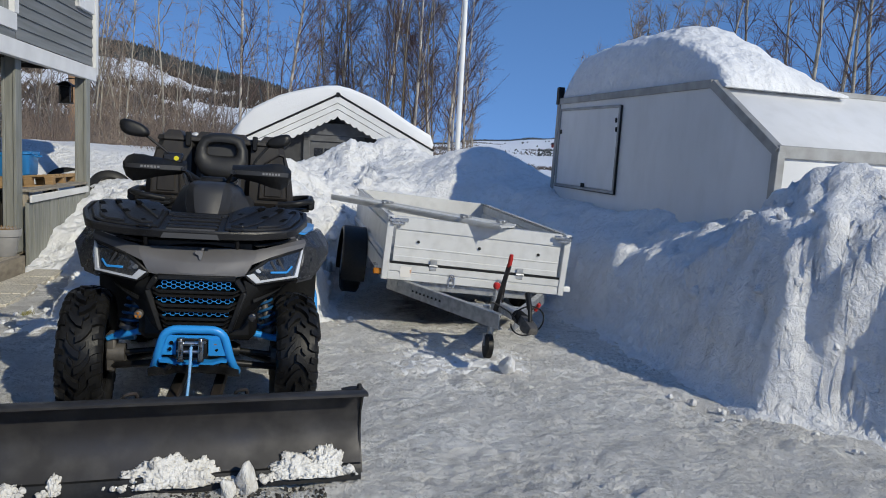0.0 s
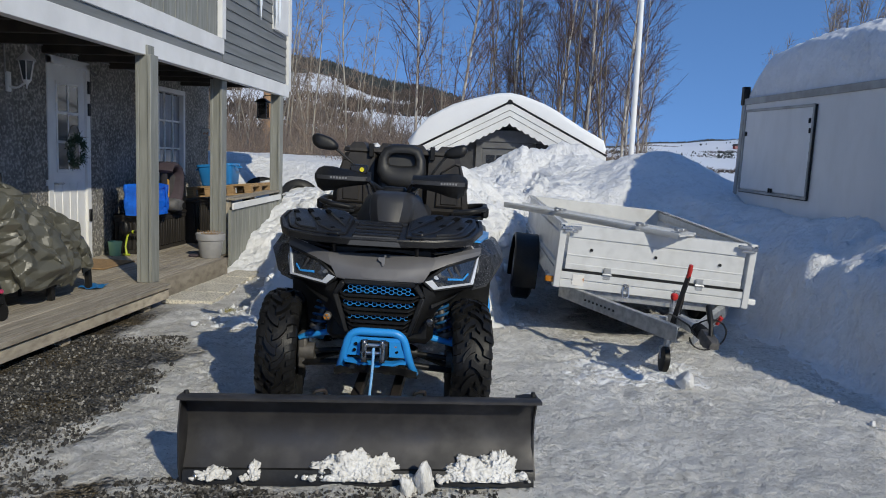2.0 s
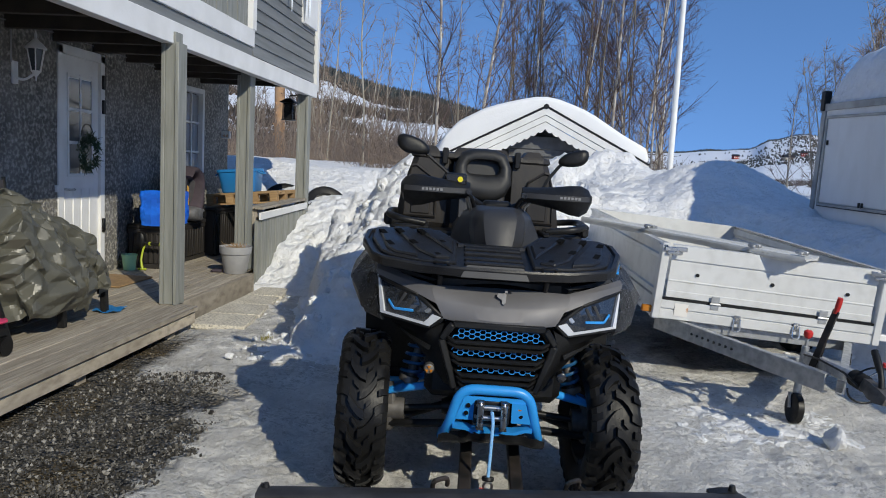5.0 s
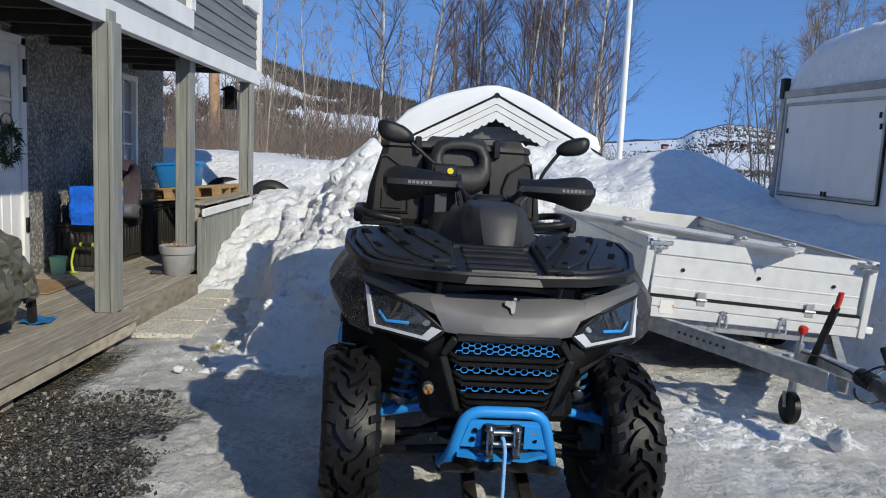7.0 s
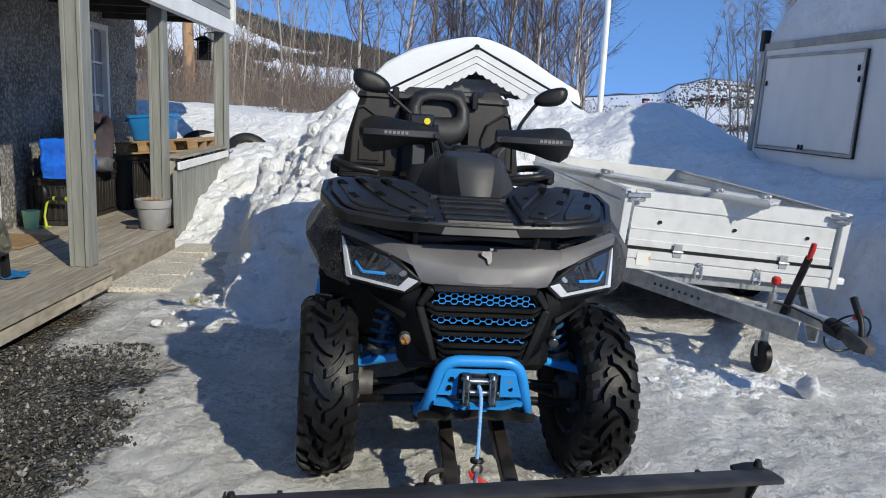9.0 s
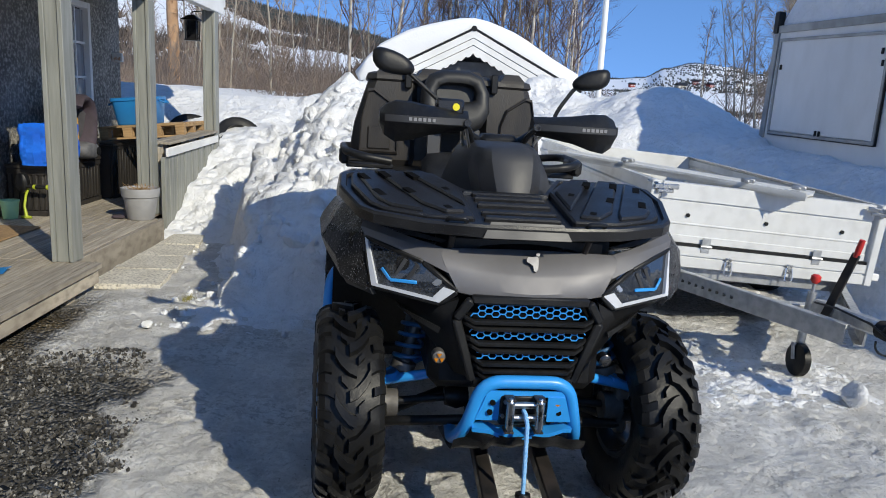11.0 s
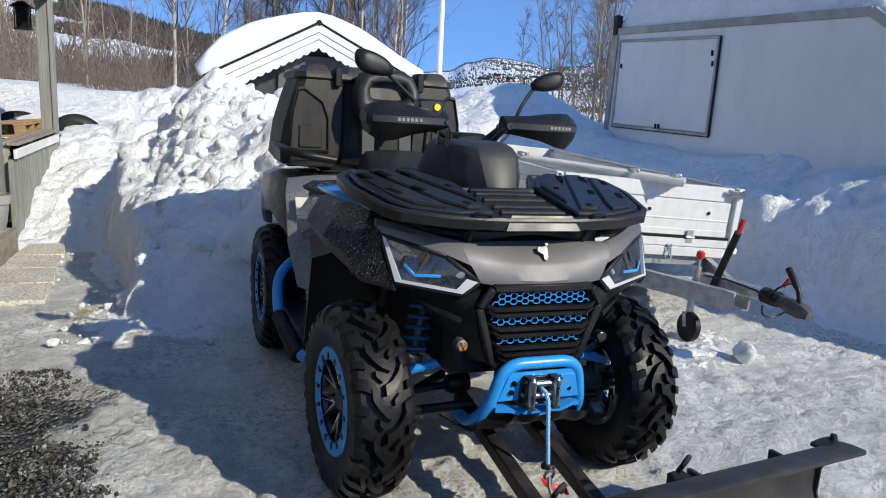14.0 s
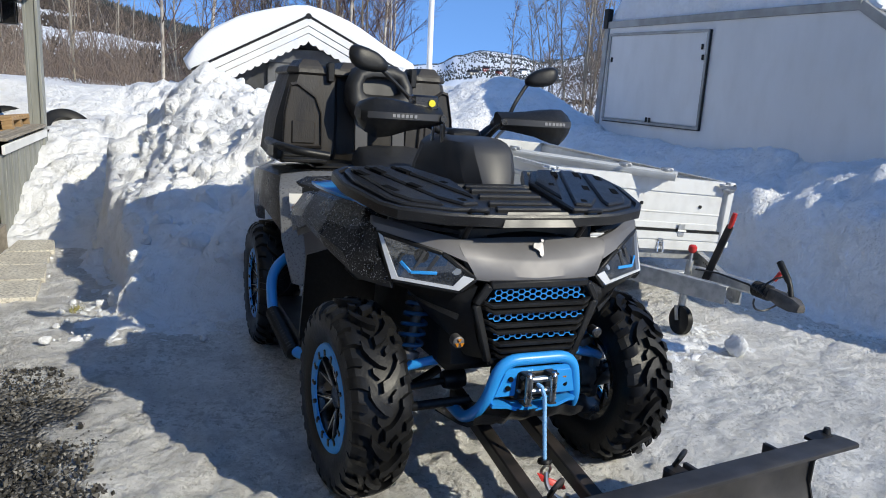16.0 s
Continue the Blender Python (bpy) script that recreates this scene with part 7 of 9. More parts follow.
        @add("side_panel", BODYGREY, q, "grey side cover")
        def _(bm):
            shell(bm, [sided(s, r) for r in (
                [(-0.28, 0.50, 0.93), (-0.36, 0.80, 0.945), (-0.43, 0.98, 0.95)],
                [(-0.36, 0.50, 0.80), (-0.44, 0.80, 0.78), (-0.53, 0.99, 0.80)],
                [(-0.36, 0.52, 0.50), (-0.42, 0.80, 0.46), (-0.50, 0.95, 0.50)])], (s * 0.02, 0, 0))

    @add("warning_label", LABEL, q, "small white safety label")
    def _(bm):
        slab(bm, [(-0.500, 0.925, 0.882), (-0.560, 0.940, 0.880), (-0.555, 0.925, 0.80), (-0.500, 0.908, 0.80)], -0.014)

    # grille
    ring = [(-0.180, -0.420, 0.776), (0.180, -0.420, 0.776), (0.222, -0.412, 0.712), (0.158, -0.400, 0.515), (-0.158, -0.400, 0.515), (-0.222, -0.412, 0.712)]
    bm = bm_new()
    for a, b in zip(ring, ring[1:] + ring[:1]):
        obox(bm, a, b, 0.026, 0.028, 0.006)
    grille = part("grille_frame", bm, BLACKPL, q)

    def gw(z):
        return 0.180 + 0.042 * (0.776 - z) / 0.064 if z > 0.712 else 0.222 - 0.064 * (0.712 - z) / 0.197

    for z in (0.710, 0.690, 0.643, 0.621, 0.580, 0.557, 0.535):
        bm = bm_new()
        w = gw(z) - 0.010
        row = [(-w, -0.405, z + 0.014), (-w * 0.93, -0.428, z + 0.013), (-w * 0.80, -0.436, z), (w * 0.80, -0.436, z), (w * 0.93, -0.428, z + 0.013), (w, -0.405, z + 0.014)]
        shell(bm, [[(x, y + 0.006, zz + 0.003) for x, y, zz in row], row, [(x, y + 0.002, zz - 0.008) for x, y, zz in row]], (0, 0.020, 0))
        part("grille_slat", bm, BLACKPL, grille, "", 20)
    for z0, z1 in ((0.722, 0.770), (0.655, 0.684), (0.592, 0.613)):
        hw, fl, hh = 0.0135, 0.0072, 0.0092
        bars = set()
        for c in range(-12, 13):
            for r in range(-1, 4):
                cx, cz = c * (hw + fl), z0 + (2 * r + (c % 2)) * hh
                ring = [(cx + hw, cz), (cx + fl, cz + hh), (cx - fl, cz + hh), (cx - hw, cz), (cx - fl, cz - hh), (cx + fl, cz - hh)]
                for a, b in zip(ring, ring[1:] + ring[:1]):
                    lim = min(gw(a[1]), gw(b[1])) - 0.028
                    if z0 - 0.002 <= min(a[1], b[1]) and max(a[1], b[1]) <= z1 + 0.002 and max(abs(a[0]), abs(b[0])) < lim:
                        key = sorted(((round(a[0], 4), round(a[1], 4)), (round(b[0], 4), round(b[1], 4))))
                        bars.add((key[0], key[1]))
        bm = bm_new()
        for a, b in sorted(bars):
            obox(bm, (a[0], -0.416, a[1]), (b[0], -0.416, b[1]), 0.0026, 0.006, up=(0, 1, 0.001))
        part("honeycomb_mesh", bm, BLUE, grille, "blue honeycomb mesh", 0)
    # black sheet put behind the mesh in place of the shade there
    @add("grille_shade_sheet", HOLE, grille)
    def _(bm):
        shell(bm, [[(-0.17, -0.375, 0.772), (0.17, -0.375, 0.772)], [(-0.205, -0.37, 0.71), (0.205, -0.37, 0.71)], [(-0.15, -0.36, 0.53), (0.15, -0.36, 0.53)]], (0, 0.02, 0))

    # bumper and winch
    bumper = part("bumper", (lambda b: (tube(b, rounded([(-0.18, -0.16, 0.275), (-0.198, -0.345, 0.292), (-0.170, -0.428, 0.375), (-0.132, -0.452, 0.532), (0.132, -0.452, 0.532), (0.172, -0.428, 0.375), (0.200, -0.345, 0.292), (0.18, -0.16, 0.275)], 0.062, 6), 0.0205, 16), b)[1])(bm_new()), BLUE, q, "bright blue tubular bumper")

    @add("bumper_plate", BLUE, bumper)
    def _(bm):
        for s in (-1, 1):
            slab(bm, sided(s, [(-0.122, -0.462, 0.490), (-0.068, -0.462, 0.490), (-0.070, -0.455, 0.410), (-0.148, -0.450, 0.408)]), 0.006)
        slab(bm, [(-0.120, -0.463, 0.506), (0.120, -0.463, 0.506), (0.122, -0.4615, 0.488), (-0.122, -0.4615, 0.488)], 0.006)
        n = 12
        row = [(-0.155 + 0.31 * i / n, -0.455 - 0.018 * math.sin(math.pi * i / n), 0.385 - 0.016 * math.sin(math.pi * i / n) + 0.003 * (i % 3)) for i in range(n + 1)]
        shell(bm, [row, [(x, y + 0.003, z - 0.014) for x, y, z in row]], (0, 0.05, 0.004))
    for x in (-0.100, 0.100):
        # near-black discs stand in for shaded holes; one is amber
        for k, z in enumerate((0.470, 0.438)):
            @add("bolt_hole", AMBER if x > 0 and k == 0 else HOLE, bumper)
            def _(bm):
                tube(bm, [(x * (1 + 0.06 * k), -0.452, z), (x * (1 + 0.06 * k), -0.4660 + 0.003 * k, z)], 0.0085, 12)
    winch = part("winch", (lambda b: (tube(b, [(-0.11, -0.38, 0.45), (0.11, -0.38, 0.45)], 0.050, 16), box(b, -0.078, -0.466, 0.398, 0.062, -0.40, 0.494, 0.006), b)[2])(bm_new()), BLACKPL, q, "black winch")
    for x in (-0.053, 0.037):
        @add("fairlead_roller", CHROME, winch, "steel fairlead roller")
        def _(bm):
            tube(bm, [(x, -0.500, 0.392), (x, -0.500, 0.402), (x, -0.500, 0.404), (x, -0.500, 0.486), (x, -0.500, 0.488), (x, -0.500, 0.499)], [0.008, 0.010, 0.0125, 0.0125, 0.010, 0.007], 14)
        for z in (0.390, 0.490):
            @add("roller_bracket", BLACKSTEEL, winch)
            def _(bm):
                box(bm, x - 0.014, -0.508, z, x + 0.014, -0.462, z + 0.006, 0.001)
    for z in (0.432, 0.472):
        @add("fairlead_roller", CHROME, winch, "steel fairlead roller")
        def _(bm):
            tube(bm, [(-0.045, -0.484, z), (0.030, -0.484, z)], 0.0105, 12)
    for x in (-0.070, -0.062, 0.052):
        @add("bracket_bolt", CHROME, winch)
        def _(bm):
            tube(bm, [(x, -0.464, 0.475 if x > -0.068 else 0.43), (x, -0.472, 0.475 if x > -0.068 else 0.43)], 0.007, 8)

    @add("winch_rope", ROPE, winch, "light blue winch rope")
    def _(bm):
        path = [(-0.008, -0.478, 0.452), (-0.007, -0.505, 0.450), (-0.004, -0.522, 0.425), (-0.006, -0.540, 0.33), (-0.011, -0.569, 0.222)]
        pts = [Vector(path[i]).lerp(Vector(path[i + 1]), k / 14) for i in range(4) for k in range(14)] + [Vector(path[-1])]
        tube(bm, pts, [0.0062 + 0.0012 * (i % 2) for i in range(len(pts))], 8)
    @add("rope_stopper", BLACKPL, winch, "black rubber rope stopper")
    def _(bm):
        tube(bm, [(-0.0105, -0.566, 0.232), (-0.011, -0.568, 0.222), (-0.0115, -0.570, 0.216)], [0.022, 0.024, 0.020], 16)
    @add("shackle", CHROME, winch, "bright steel shackle")
    def _(bm):
        tube(bm, [(-0.011 + 0.016 * math.cos(a), -0.580 - 0.006 * math.sin(a), 0.200 + 0.020 * math.sin(a)) for a in np.linspace(0, 2 * math.pi, 18)], 0.0048, 8)
    @add("hook_strap", RED, winch, "red hook strap")
    def _(bm):
        rows = [[(-0.040, -0.578, 0.190), (-0.030, -0.592, 0.170)], [(-0.010, -0.600, 0.180), (0.000, -0.612, 0.160)], [(0.025, -0.612, 0.166), (0.036, -0.620, 0.146)], [(0.044, -0.604, 0.158), (0.052, -0.610, 0.140)]]
        shell(bm, rows, (0.001, 0.005, 0.003))
    @add("hook", CHROME, winch)
    def _(bm):
        tube(bm, rounded([(-0.011, -0.585, 0.195), (-0.018, -0.600, 0.165), (-0.005, -0.625, 0.135), (0.025, -0.650, 0.125), (0.030, -0.655, 0.150)], 0.02, 3), 0.008, 8)
    @add("skid_flap", BLACKPL, q, "torn black plastic skid plate", 60)
    def _(bm):
        rows = []
        n = 24
        for k, (y, z) in enumerate(((-0.478, 0.368), (-0.470, 0.345), (-0.44, 0.322), (-0.36, 0.298), (-0.15, 0.26))):
            rows.append([(-0.208 + 0.42 * i / n, y + 0.04 * (abs(i - n / 2) / (n / 2)) ** 2 + 0.008 * math.sin(i * 1.1), z - 0.03 * (abs(i - n / 2) / (n / 2)) ** 2 + (0.012 * noise.noise((i * 0.45, 3.3, k)) - (0.018 if i in (5, 6) else 0)) * (k < 2)) for i in range(n + 1)])
        shell(bm, rows, (0, 0.004, -0.006))

    # suspension
    for s in (-1, 1):
        @add("lower_arm", BLACKPL, q)
        def _(bm):
            tube(bm, [(s * 0.14, -0.25, 0.32), (s * 0.43, -0.16, 0.27)], 0.017, 10)
            tube(bm, [(s * 0.14, 0.05, 0.32), (s * 0.43, -0.12, 0.27)], 0.017, 10)
            tube(bm, [(s * 0.12, -0.14, 0.36), (s * 0.42, -0.14, 0.33)], 0.014, 10)
            tube(bm, [(s * 0.12, -0.14, 0.36), (s * 0.16, -0.14, 0.358), (s * 0.20, -0.14, 0.355)], [0.035, 0.045, 0.03], 12)
        @add("upper_arm", BLUE, q, "blue suspension arm")
        def _(bm):
            tube(bm, [(s * 0.16, -0.26, 0.50), (s * 0.42, -0.17, 0.42)], 0.017, 10)
            tube(bm, [(s * 0.16, 0.02, 0.50), (s * 0.42, -0.13, 0.42)], 0.017, 10)
            obox(bm, (s * 0.36, -0.17, 0.445), (s * 0.44, -0.15, 0.41), 0.07, 0.03, 0.006)
        @add("hub_carrier", CAST, q)
        def _(bm):
            box(bm, min(s * 0.40, s * 0.45), -0.18, 0.24, max(s * 0.40, s * 0.45), -0.10, 0.44, 0.012)
            tube(bm, [(s * 0.36, -0.14, 0.33), (s * 0.44, -0.14, 0.33)], 0.05, 16)
        @add("shock_absorber", CAST, q)
        def _(bm):
            tube(bm, [(s * 0.355, -0.16, 0.44), (s * 0.27, -0.12, 0.78)], 0.018, 12)
            tube(bm, [(s * 0.352, -0.16, 0.46), (s * 0.345, -0.157, 0.485)], 0.042, 16)
        @add("coil_spring", SPRINGBLUE, q, "blue coil spring, darkened in colour for shade")
        def _(bm):
            a, b = Vector((s * 0.345, -0.157, 0.485)), Vector((s * 0.28, -0.123, 0.75))
            d = (b - a).normalized()
            e = d.orthogonal().normalized()
            f = d.cross(e)
            n = 96
            tube(bm, [a.lerp(b, i / n) + 0.042 * (math.cos(i * 2 * math.pi * 7.5 / n) * e + math.sin(i * 2 * math.pi * 7.5 / n) * f) for i in range(n + 1)], 0.0075, 6)

    # front rack: moulded tray
    rack_tilt = pose(0, -0.43, 0.972, 9.0, 0, 0)

    def rk(pts):
        return [(rack_tilt @ Vector(p))[:] for p in pts]

    def inset(poly, d):
        out = []
        for a, b, c in zip(poly[-1:] + poly[:-1], poly, poly[1:] + poly[:1]):
            u = Vector((b[0] - a[0], b[1] - a[1])).normalized()
            v = Vector((c[0] - b[0], c[1] - b[1])).normalized()
            nrm = Vector((-u.y - v.y, u.x + v.x)).normalized()
            k = d / max(0.45, nrm.dot(Vector((-u.y, u.x))))
            out.append((b[0] + nrm.x * k, b[1] + nrm.y * k))
        return out

    half = [(0.13, -0.008), (0.30, 0.012), (0.445, 0.075), (0.49, 0.13), (0.55, 0.34), (0.55, 0.49), (0.49, 0.56), (0.225, 0.56), (0.15, 0.40), (0.13, 0.36)]
    outline = half + [(-x, y) for x, y in half[::-1]]
    rim = inset(outline, 0.024)
    bm = bm_new()
    loft(bm, [[(rack_tilt @ Vector((x, y, z)))[:] for x, y in ol] for ol, z in ((inset(outline, 0.016), -0.012), (outline, -0.004), (outline, 0.024), (inset(outline, 0.005), 0.032), (inset(outline, 0.020), 0.032), (rim, 0.020))])
    rack = part("front_rack", bm, RACKBLACK, q, "moulded black plastic cargo rack", 25)
    rack.location.x = -0.034
    for s in (-1, 1):
        wing = [(0.150, 0.04), (0.285, 0.038), (0.415, 0.095), (0.455, 0.145), (0.512, 0.345), (0.512, 0.475), (0.472, 0.525), (0.245, 0.525), (0.150, 0.36)]
        @add("rack_wing", RACKBLACK, rack, "", 25)
        def _(bm):
            prism(bm, [(s * x, y) for x, y in wing][::s], 0.040, rack_tilt, 0.006)
        for strip in ([(0.435, 0.505), (0.365, 0.515), (0.175, 0.075), (0.235, 0.062), (0.30, 0.14)], [(0.335, 0.515), (0.265, 0.515), (0.165, 0.34), (0.165, 0.14)],
                      [(0.495, 0.46), (0.455, 0.485), (0.31, 0.12), (0.30, 0.066), (0.395, 0.105), (0.435, 0.17)]):
            @add("rack_rib", RACKBLACK, rack, "", 25)
            def _(bm):
                prism(bm, [(s * x, y) for x, y in strip][::-s], 0.050, rack_tilt, 0.006)
        # slots are raised black blocks, their shade given as colour
        for x, y, a, w, l in ((0.40, 0.44, 0.35, 0.013, 0.035), (0.47, 0.40, 0.35, 0.012, 0.034), (0.305, 0.45, 0.4, 0.013, 0.030), (0.33, 0.26, 0.4, 0.012, 0.028), (0.425, 0.22, 0.35, 0.012, 0.034), (0.21, 0.30, 0.4, 0.010, 0.014), (0.225, 0.10, 0.4, 0.010, 0.014)):
            @add("rack_slot_shade", HOLE, rack)
            def _(bm):
                c, d = math.cos(a), math.sin(a)
                prism(bm, [(s * (x + u * c + v * d), y - u * d + v * c) for u, v in ((-w, -l), (w, -l), (w, l), (-w, l))][::s], 0.0515, rack_tilt, 0.001)
        @add("tie_down_hook", RACKBLACK, rack)
        def _(bm):
            tube(bm, rounded(rk([(s * 0.18, 0.012, 0.03), (s * 0.18, -0.004, 0.046), (s * 0.235, 0.002, 0.046), (s * 0.235, 0.02, 0.03)]), 0.012, 3), 0.007, 8)
        @add("rack_stay", BLACKSTEEL, rack)
        def _(bm):
            tube(bm, rk([(s * 0.21, 0.05, -0.02), (s * 0.21, 0.09, -0.09)]), 0.010, 8)
    for y in (0.075, 0.135, 0.215, 0.285, 0.335):
        @add("rack_slat", RACKBLACK, rack)
        def _(bm):
            prism(bm, [(-0.12, y - 0.016), (0.12, y - 0.016), (0.112, y + 0.016), (-0.112, y + 0.016)], 0.034, rack_tilt, 0.005)
    @add("rack_nameplate", NAMEPLATE, rack, "grey nameplate")
    def _(bm):
        slab(bm, rk([(-0.132, -0.016, -0.006), (0.132, -0.016, -0.006), (0.108, 0.010, 0.036), (-0.108, 0.010, 0.036)]), 0.006)
    @add("nameplate_bar", BLACKPL, rack)
    def _(bm):
        slab(bm, rk([(-0.078, -0.0105, 0.0105), (0.078, -0.0105, 0.0105), (0.072, -0.001, 0.027), (-0.072, -0.001, 0.027)]), 0.0015)

    # steering pod
    @add("steering_pod", PODGREY, q, "satin charcoal steering cover", 22)
    def _(bm):
        rings = []
        for z, yf, yb, wf, wm, wb in ((0.975, -0.070, 0.34, 0.050, 0.085, 0.23), (1.03, -0.062, 0.36, 0.060, 0.100, 0.22), (1.09, -0.040, 0.37, 0.074, 0.112, 0.20), (1.155, -0.006, 0.38, 0.084, 0.116, 0.17), (1.176, 0.008, 0.39, 0.084, 0.112, 0.16), (1.194, 0.028, 0.39, 0.078, 0.104, 0.14), (1.206, 0.055, 0.39, 0.066, 0.09, 0.12), (1.212, 0.10, 0.38, 0.05, 0.07, 0.10)):
            half = [(0.0, yf - 0.014), (wf * 0.5, yf - 0.012), (wf * 0.86, yf - 0.002), (wf, yf + 0.012), (wm * 0.98, yf + 0.06), (wm * 1.06, yf + 0.11), (wm * 1.14, yf + 0.17), (wb, yb - 0.10), (wb * 0.92, yb - 0.03), (wb * 0.6, yb)]
            rings.append([(x, y, z) for x, y in half] + [(-x, y, z) for x, y in half[:0:-1]])
        loft(bm, rings)
    for s in (-1, 1):
        @add("pod_rib", NAMEPLATE, q)
        def _(bm):
            slab(bm, sided(s, [(-0.051, -0.014, 1.125), (-0.049, -0.014, 1.125), (-0.043, 0.006, 1.176), (-0.054, 0.006, 1.176)]), 0.005)
    @add("fuel_shroud", BLACKPL, q)
    def _(bm):
        rings = []
        for y, z, w in ((0.02, 1.00, 0.30), (0.22, 1.02, 0.27), (0.45, 0.99, 0.21), (0.60, 0.95, 0.17)):
            rings.append([(-w, y, z - 0.12), (-w * 0.9, y, z - 0.03), (-w * 0.5, y, z + 0.02), (w * 0.5, y, z + 0.02), (w * 0.9, y, z - 0.03), (w, y, z - 0.12)])
        loft(bm, rings)

    # bars, guards, mirrors
    @add("handlebar", BLACKPL, q)
    def _(bm):
        tube(bm, rounded([(-0.40, 0.36, 1.24), (-0.16, 0.33, 1.26), (-0.06, 0.27, 1.20), (0.06, 0.27, 1.20), (0.16, 0.33, 1.26), (0.40, 0.36, 1.24)], 0.05, 4), 0.014, 10)
        box(bm, -0.07, 0.24, 1.18, 0.07, 0.36, 1.235, 0.015)
    for pts in ([(-0.135, 0.27, 1.17), (-0.15, 0.22, 1.25)], [(0.10, 0.27, 1.14), (0.13, 0.22, 1.22), (0.16, 0.20, 1.26)], [(-0.12, 0.20, 1.18), (-0.145, 0.15, 1.25)]):
        @add("control_cable", CHROME, q)
        def _(bm):
            tube(bm, pts, 0.006, 8)
    for s in (-1, 1):
        @add("brake_perch", BLACKGL, q)
        def _(bm):
            tube(bm, [(s * 0.15 - 0.02, 0.20, 1.262), (s * 0.15 - 0.02, 0.26, 1.262)], 0.022, 12)
        @add("brake_lever", BLACKGL, q)
        def _(bm):
            tube(bm, [(s * 0.15 - 0.03, 0.14, 1.27), (s * 0.15 - 0.03, 0.16, 1.27)], 0.008, 10)
    for s in (-1, 1):
        o = 0.030 if s > 0 else 0.0
        rings = []
        for x, yf, zt, zb, dp in ((0.136, 0.160, 1.315, 1.246, 0.06), (0.20, 0.128, 1.318, 1.236, 0.11), (0.28, 0.108, 1.326, 1.222, 0.13), (0.35, 0.106, 1.337, 1.200, 0.14), (0.40, 0.116, 1.338, 1.192, 0.14), (0.438, 0.140, 1.322, 1.214, 0.12), (0.455, 0.168, 1.302, 1.248, 0.08)):
            zt -= 0.004 if s > 0 else 0.0
            rings.append([(s * x - o, yf + 0.040, zb), (s * x - o, yf + 0.012, zb + (1.262 - zb) * 0.55), (s * x - o, yf + 0.003, 1.258), (s * x - o, yf, 1.262), (s * x - o, yf, 1.288), (s * x - o, yf + 0.004, 1.292), (s * x - o, yf + 0.030, zt - 0.006), (s * x - o, yf + 0.045, zt),
                          (s * x - o, yf + dp, zt - 0.004), (s * x - o, yf + dp + 0.012, zt - 0.03), (s * x - o, yf + dp, zb + 0.02)])
        bm = bm_new()
        loft(bm, rings)
        guard = part("hand_guard", bm, BLACKPL, q, "black moulded hand guard", 28)
        @add("guard_band", NAMEPLATE, guard, "charcoal band")
        def _(bm):
            row = [(s * x - o, y - 0.0025, 1.287) for x, y in ((0.150, 0.153), (0.20, 0.128), (0.28, 0.108), (0.35, 0.106), (0.40, 0.116), (0.438, 0.140))]
            shell(bm, [row, [(x, y, z - 0.023) for x, y, z in row]], (0, 0.012, 0))
        @add("guard_lettering", LETTER, guard)
        def _(bm):
            for i in range(6):
                x = (0.262 + 0.0165 * i) if s < 0 else (0.300 + 0.0165 * i)
                y = 0.1045 if x < 0.36 else 0.1045 + (x - 0.355) * 0.2
                box(bm, min(s * x, s * (x + 0.011)) - o, y - 0.002, 1.270, max(s * x, s * (x + 0.011)) - o, y + 0.004, 1.2815)
        @add("guard_arm", BLACKGL, guard)
        def _(bm):
            tube(bm, rounded([(s * 0.150 - o, 0.165, 1.270), (s * 0.125 - o, 0.185, 1.245), (s * 0.105 - o, 0.24, 1.19)], 0.03, 3), 0.011, 10)
            tube(bm, [(s * 0.142 - o, 0.150, 1.274), (s * 0.142 - o, 0.140, 1.274)], 0.013, 12)
    for s, (mx, my, mz), yaw, size in ((-1, (-0.412, 0.235, 1.470), 6, 0.90), (1, (0.345, 0.295, 1.458), -14, 0.82)):
        @add("mirror_stem", BLACKPL, q)
        def _(bm):
            tube(bm, rounded([(s * 0.20, 0.30, 1.25), (s * 0.215, 0.285, 1.33), (mx - s * 0.055, my + 0.02, mz - 0.03), (mx - s * 0.01, my + 0.01, mz)], 0.05, 4), 0.008, 8)
        bm = bm_new()
        rings = []
        for y, k in ((-0.020, 0.55), (-0.014, 0.85), (0.002, 1.0), (0.016, 0.96), (0.020, 0.88)):
            ring = []
            for i in range(20):
                a = 2 * math.pi * i / 20
                cx, cz = math.cos(a), math.sin(a)
                ring.append((0.086 * k * math.copysign(abs(cx) ** 0.8, cx), y, 0.046 * k * math.copysign(abs(cz) ** 0.85, cz) * (1 - 0.25 * cx * -s) + 0.022 * cx * k * s))
            rings.append(ring)
        loft(bm, rings)
        mir = part("mirror", bm, BLACKPL, q, "black wing mirror", 50)
        mir.matrix_local = pose(mx, my, mz, -8, 0, yaw) @ Matrix.Diagonal((size, 1, size, 1))
        @add("mirror_glass", MIRROR, mir)
        def _(bm):
            ring = [(0.072 * math.copysign(abs(math.cos(a)) ** 0.7, math.cos(a)), 0.0225, 0.034 * math.copysign(abs(math.sin(a)) ** 0.85, math.sin(a)) + s * 0.020 * math.cos(a)) for a in (2 * math.pi * i / 20 for i in range(20))]
            bm.faces.new([bm.verts.new(p) for p in ring])
    @add("fluid_reservoir", BLACKGL, q)
    def _(bm):
        box(bm, -0.255, 0.165, 1.30, -0.155, 0.235, 1.355, 0.008)
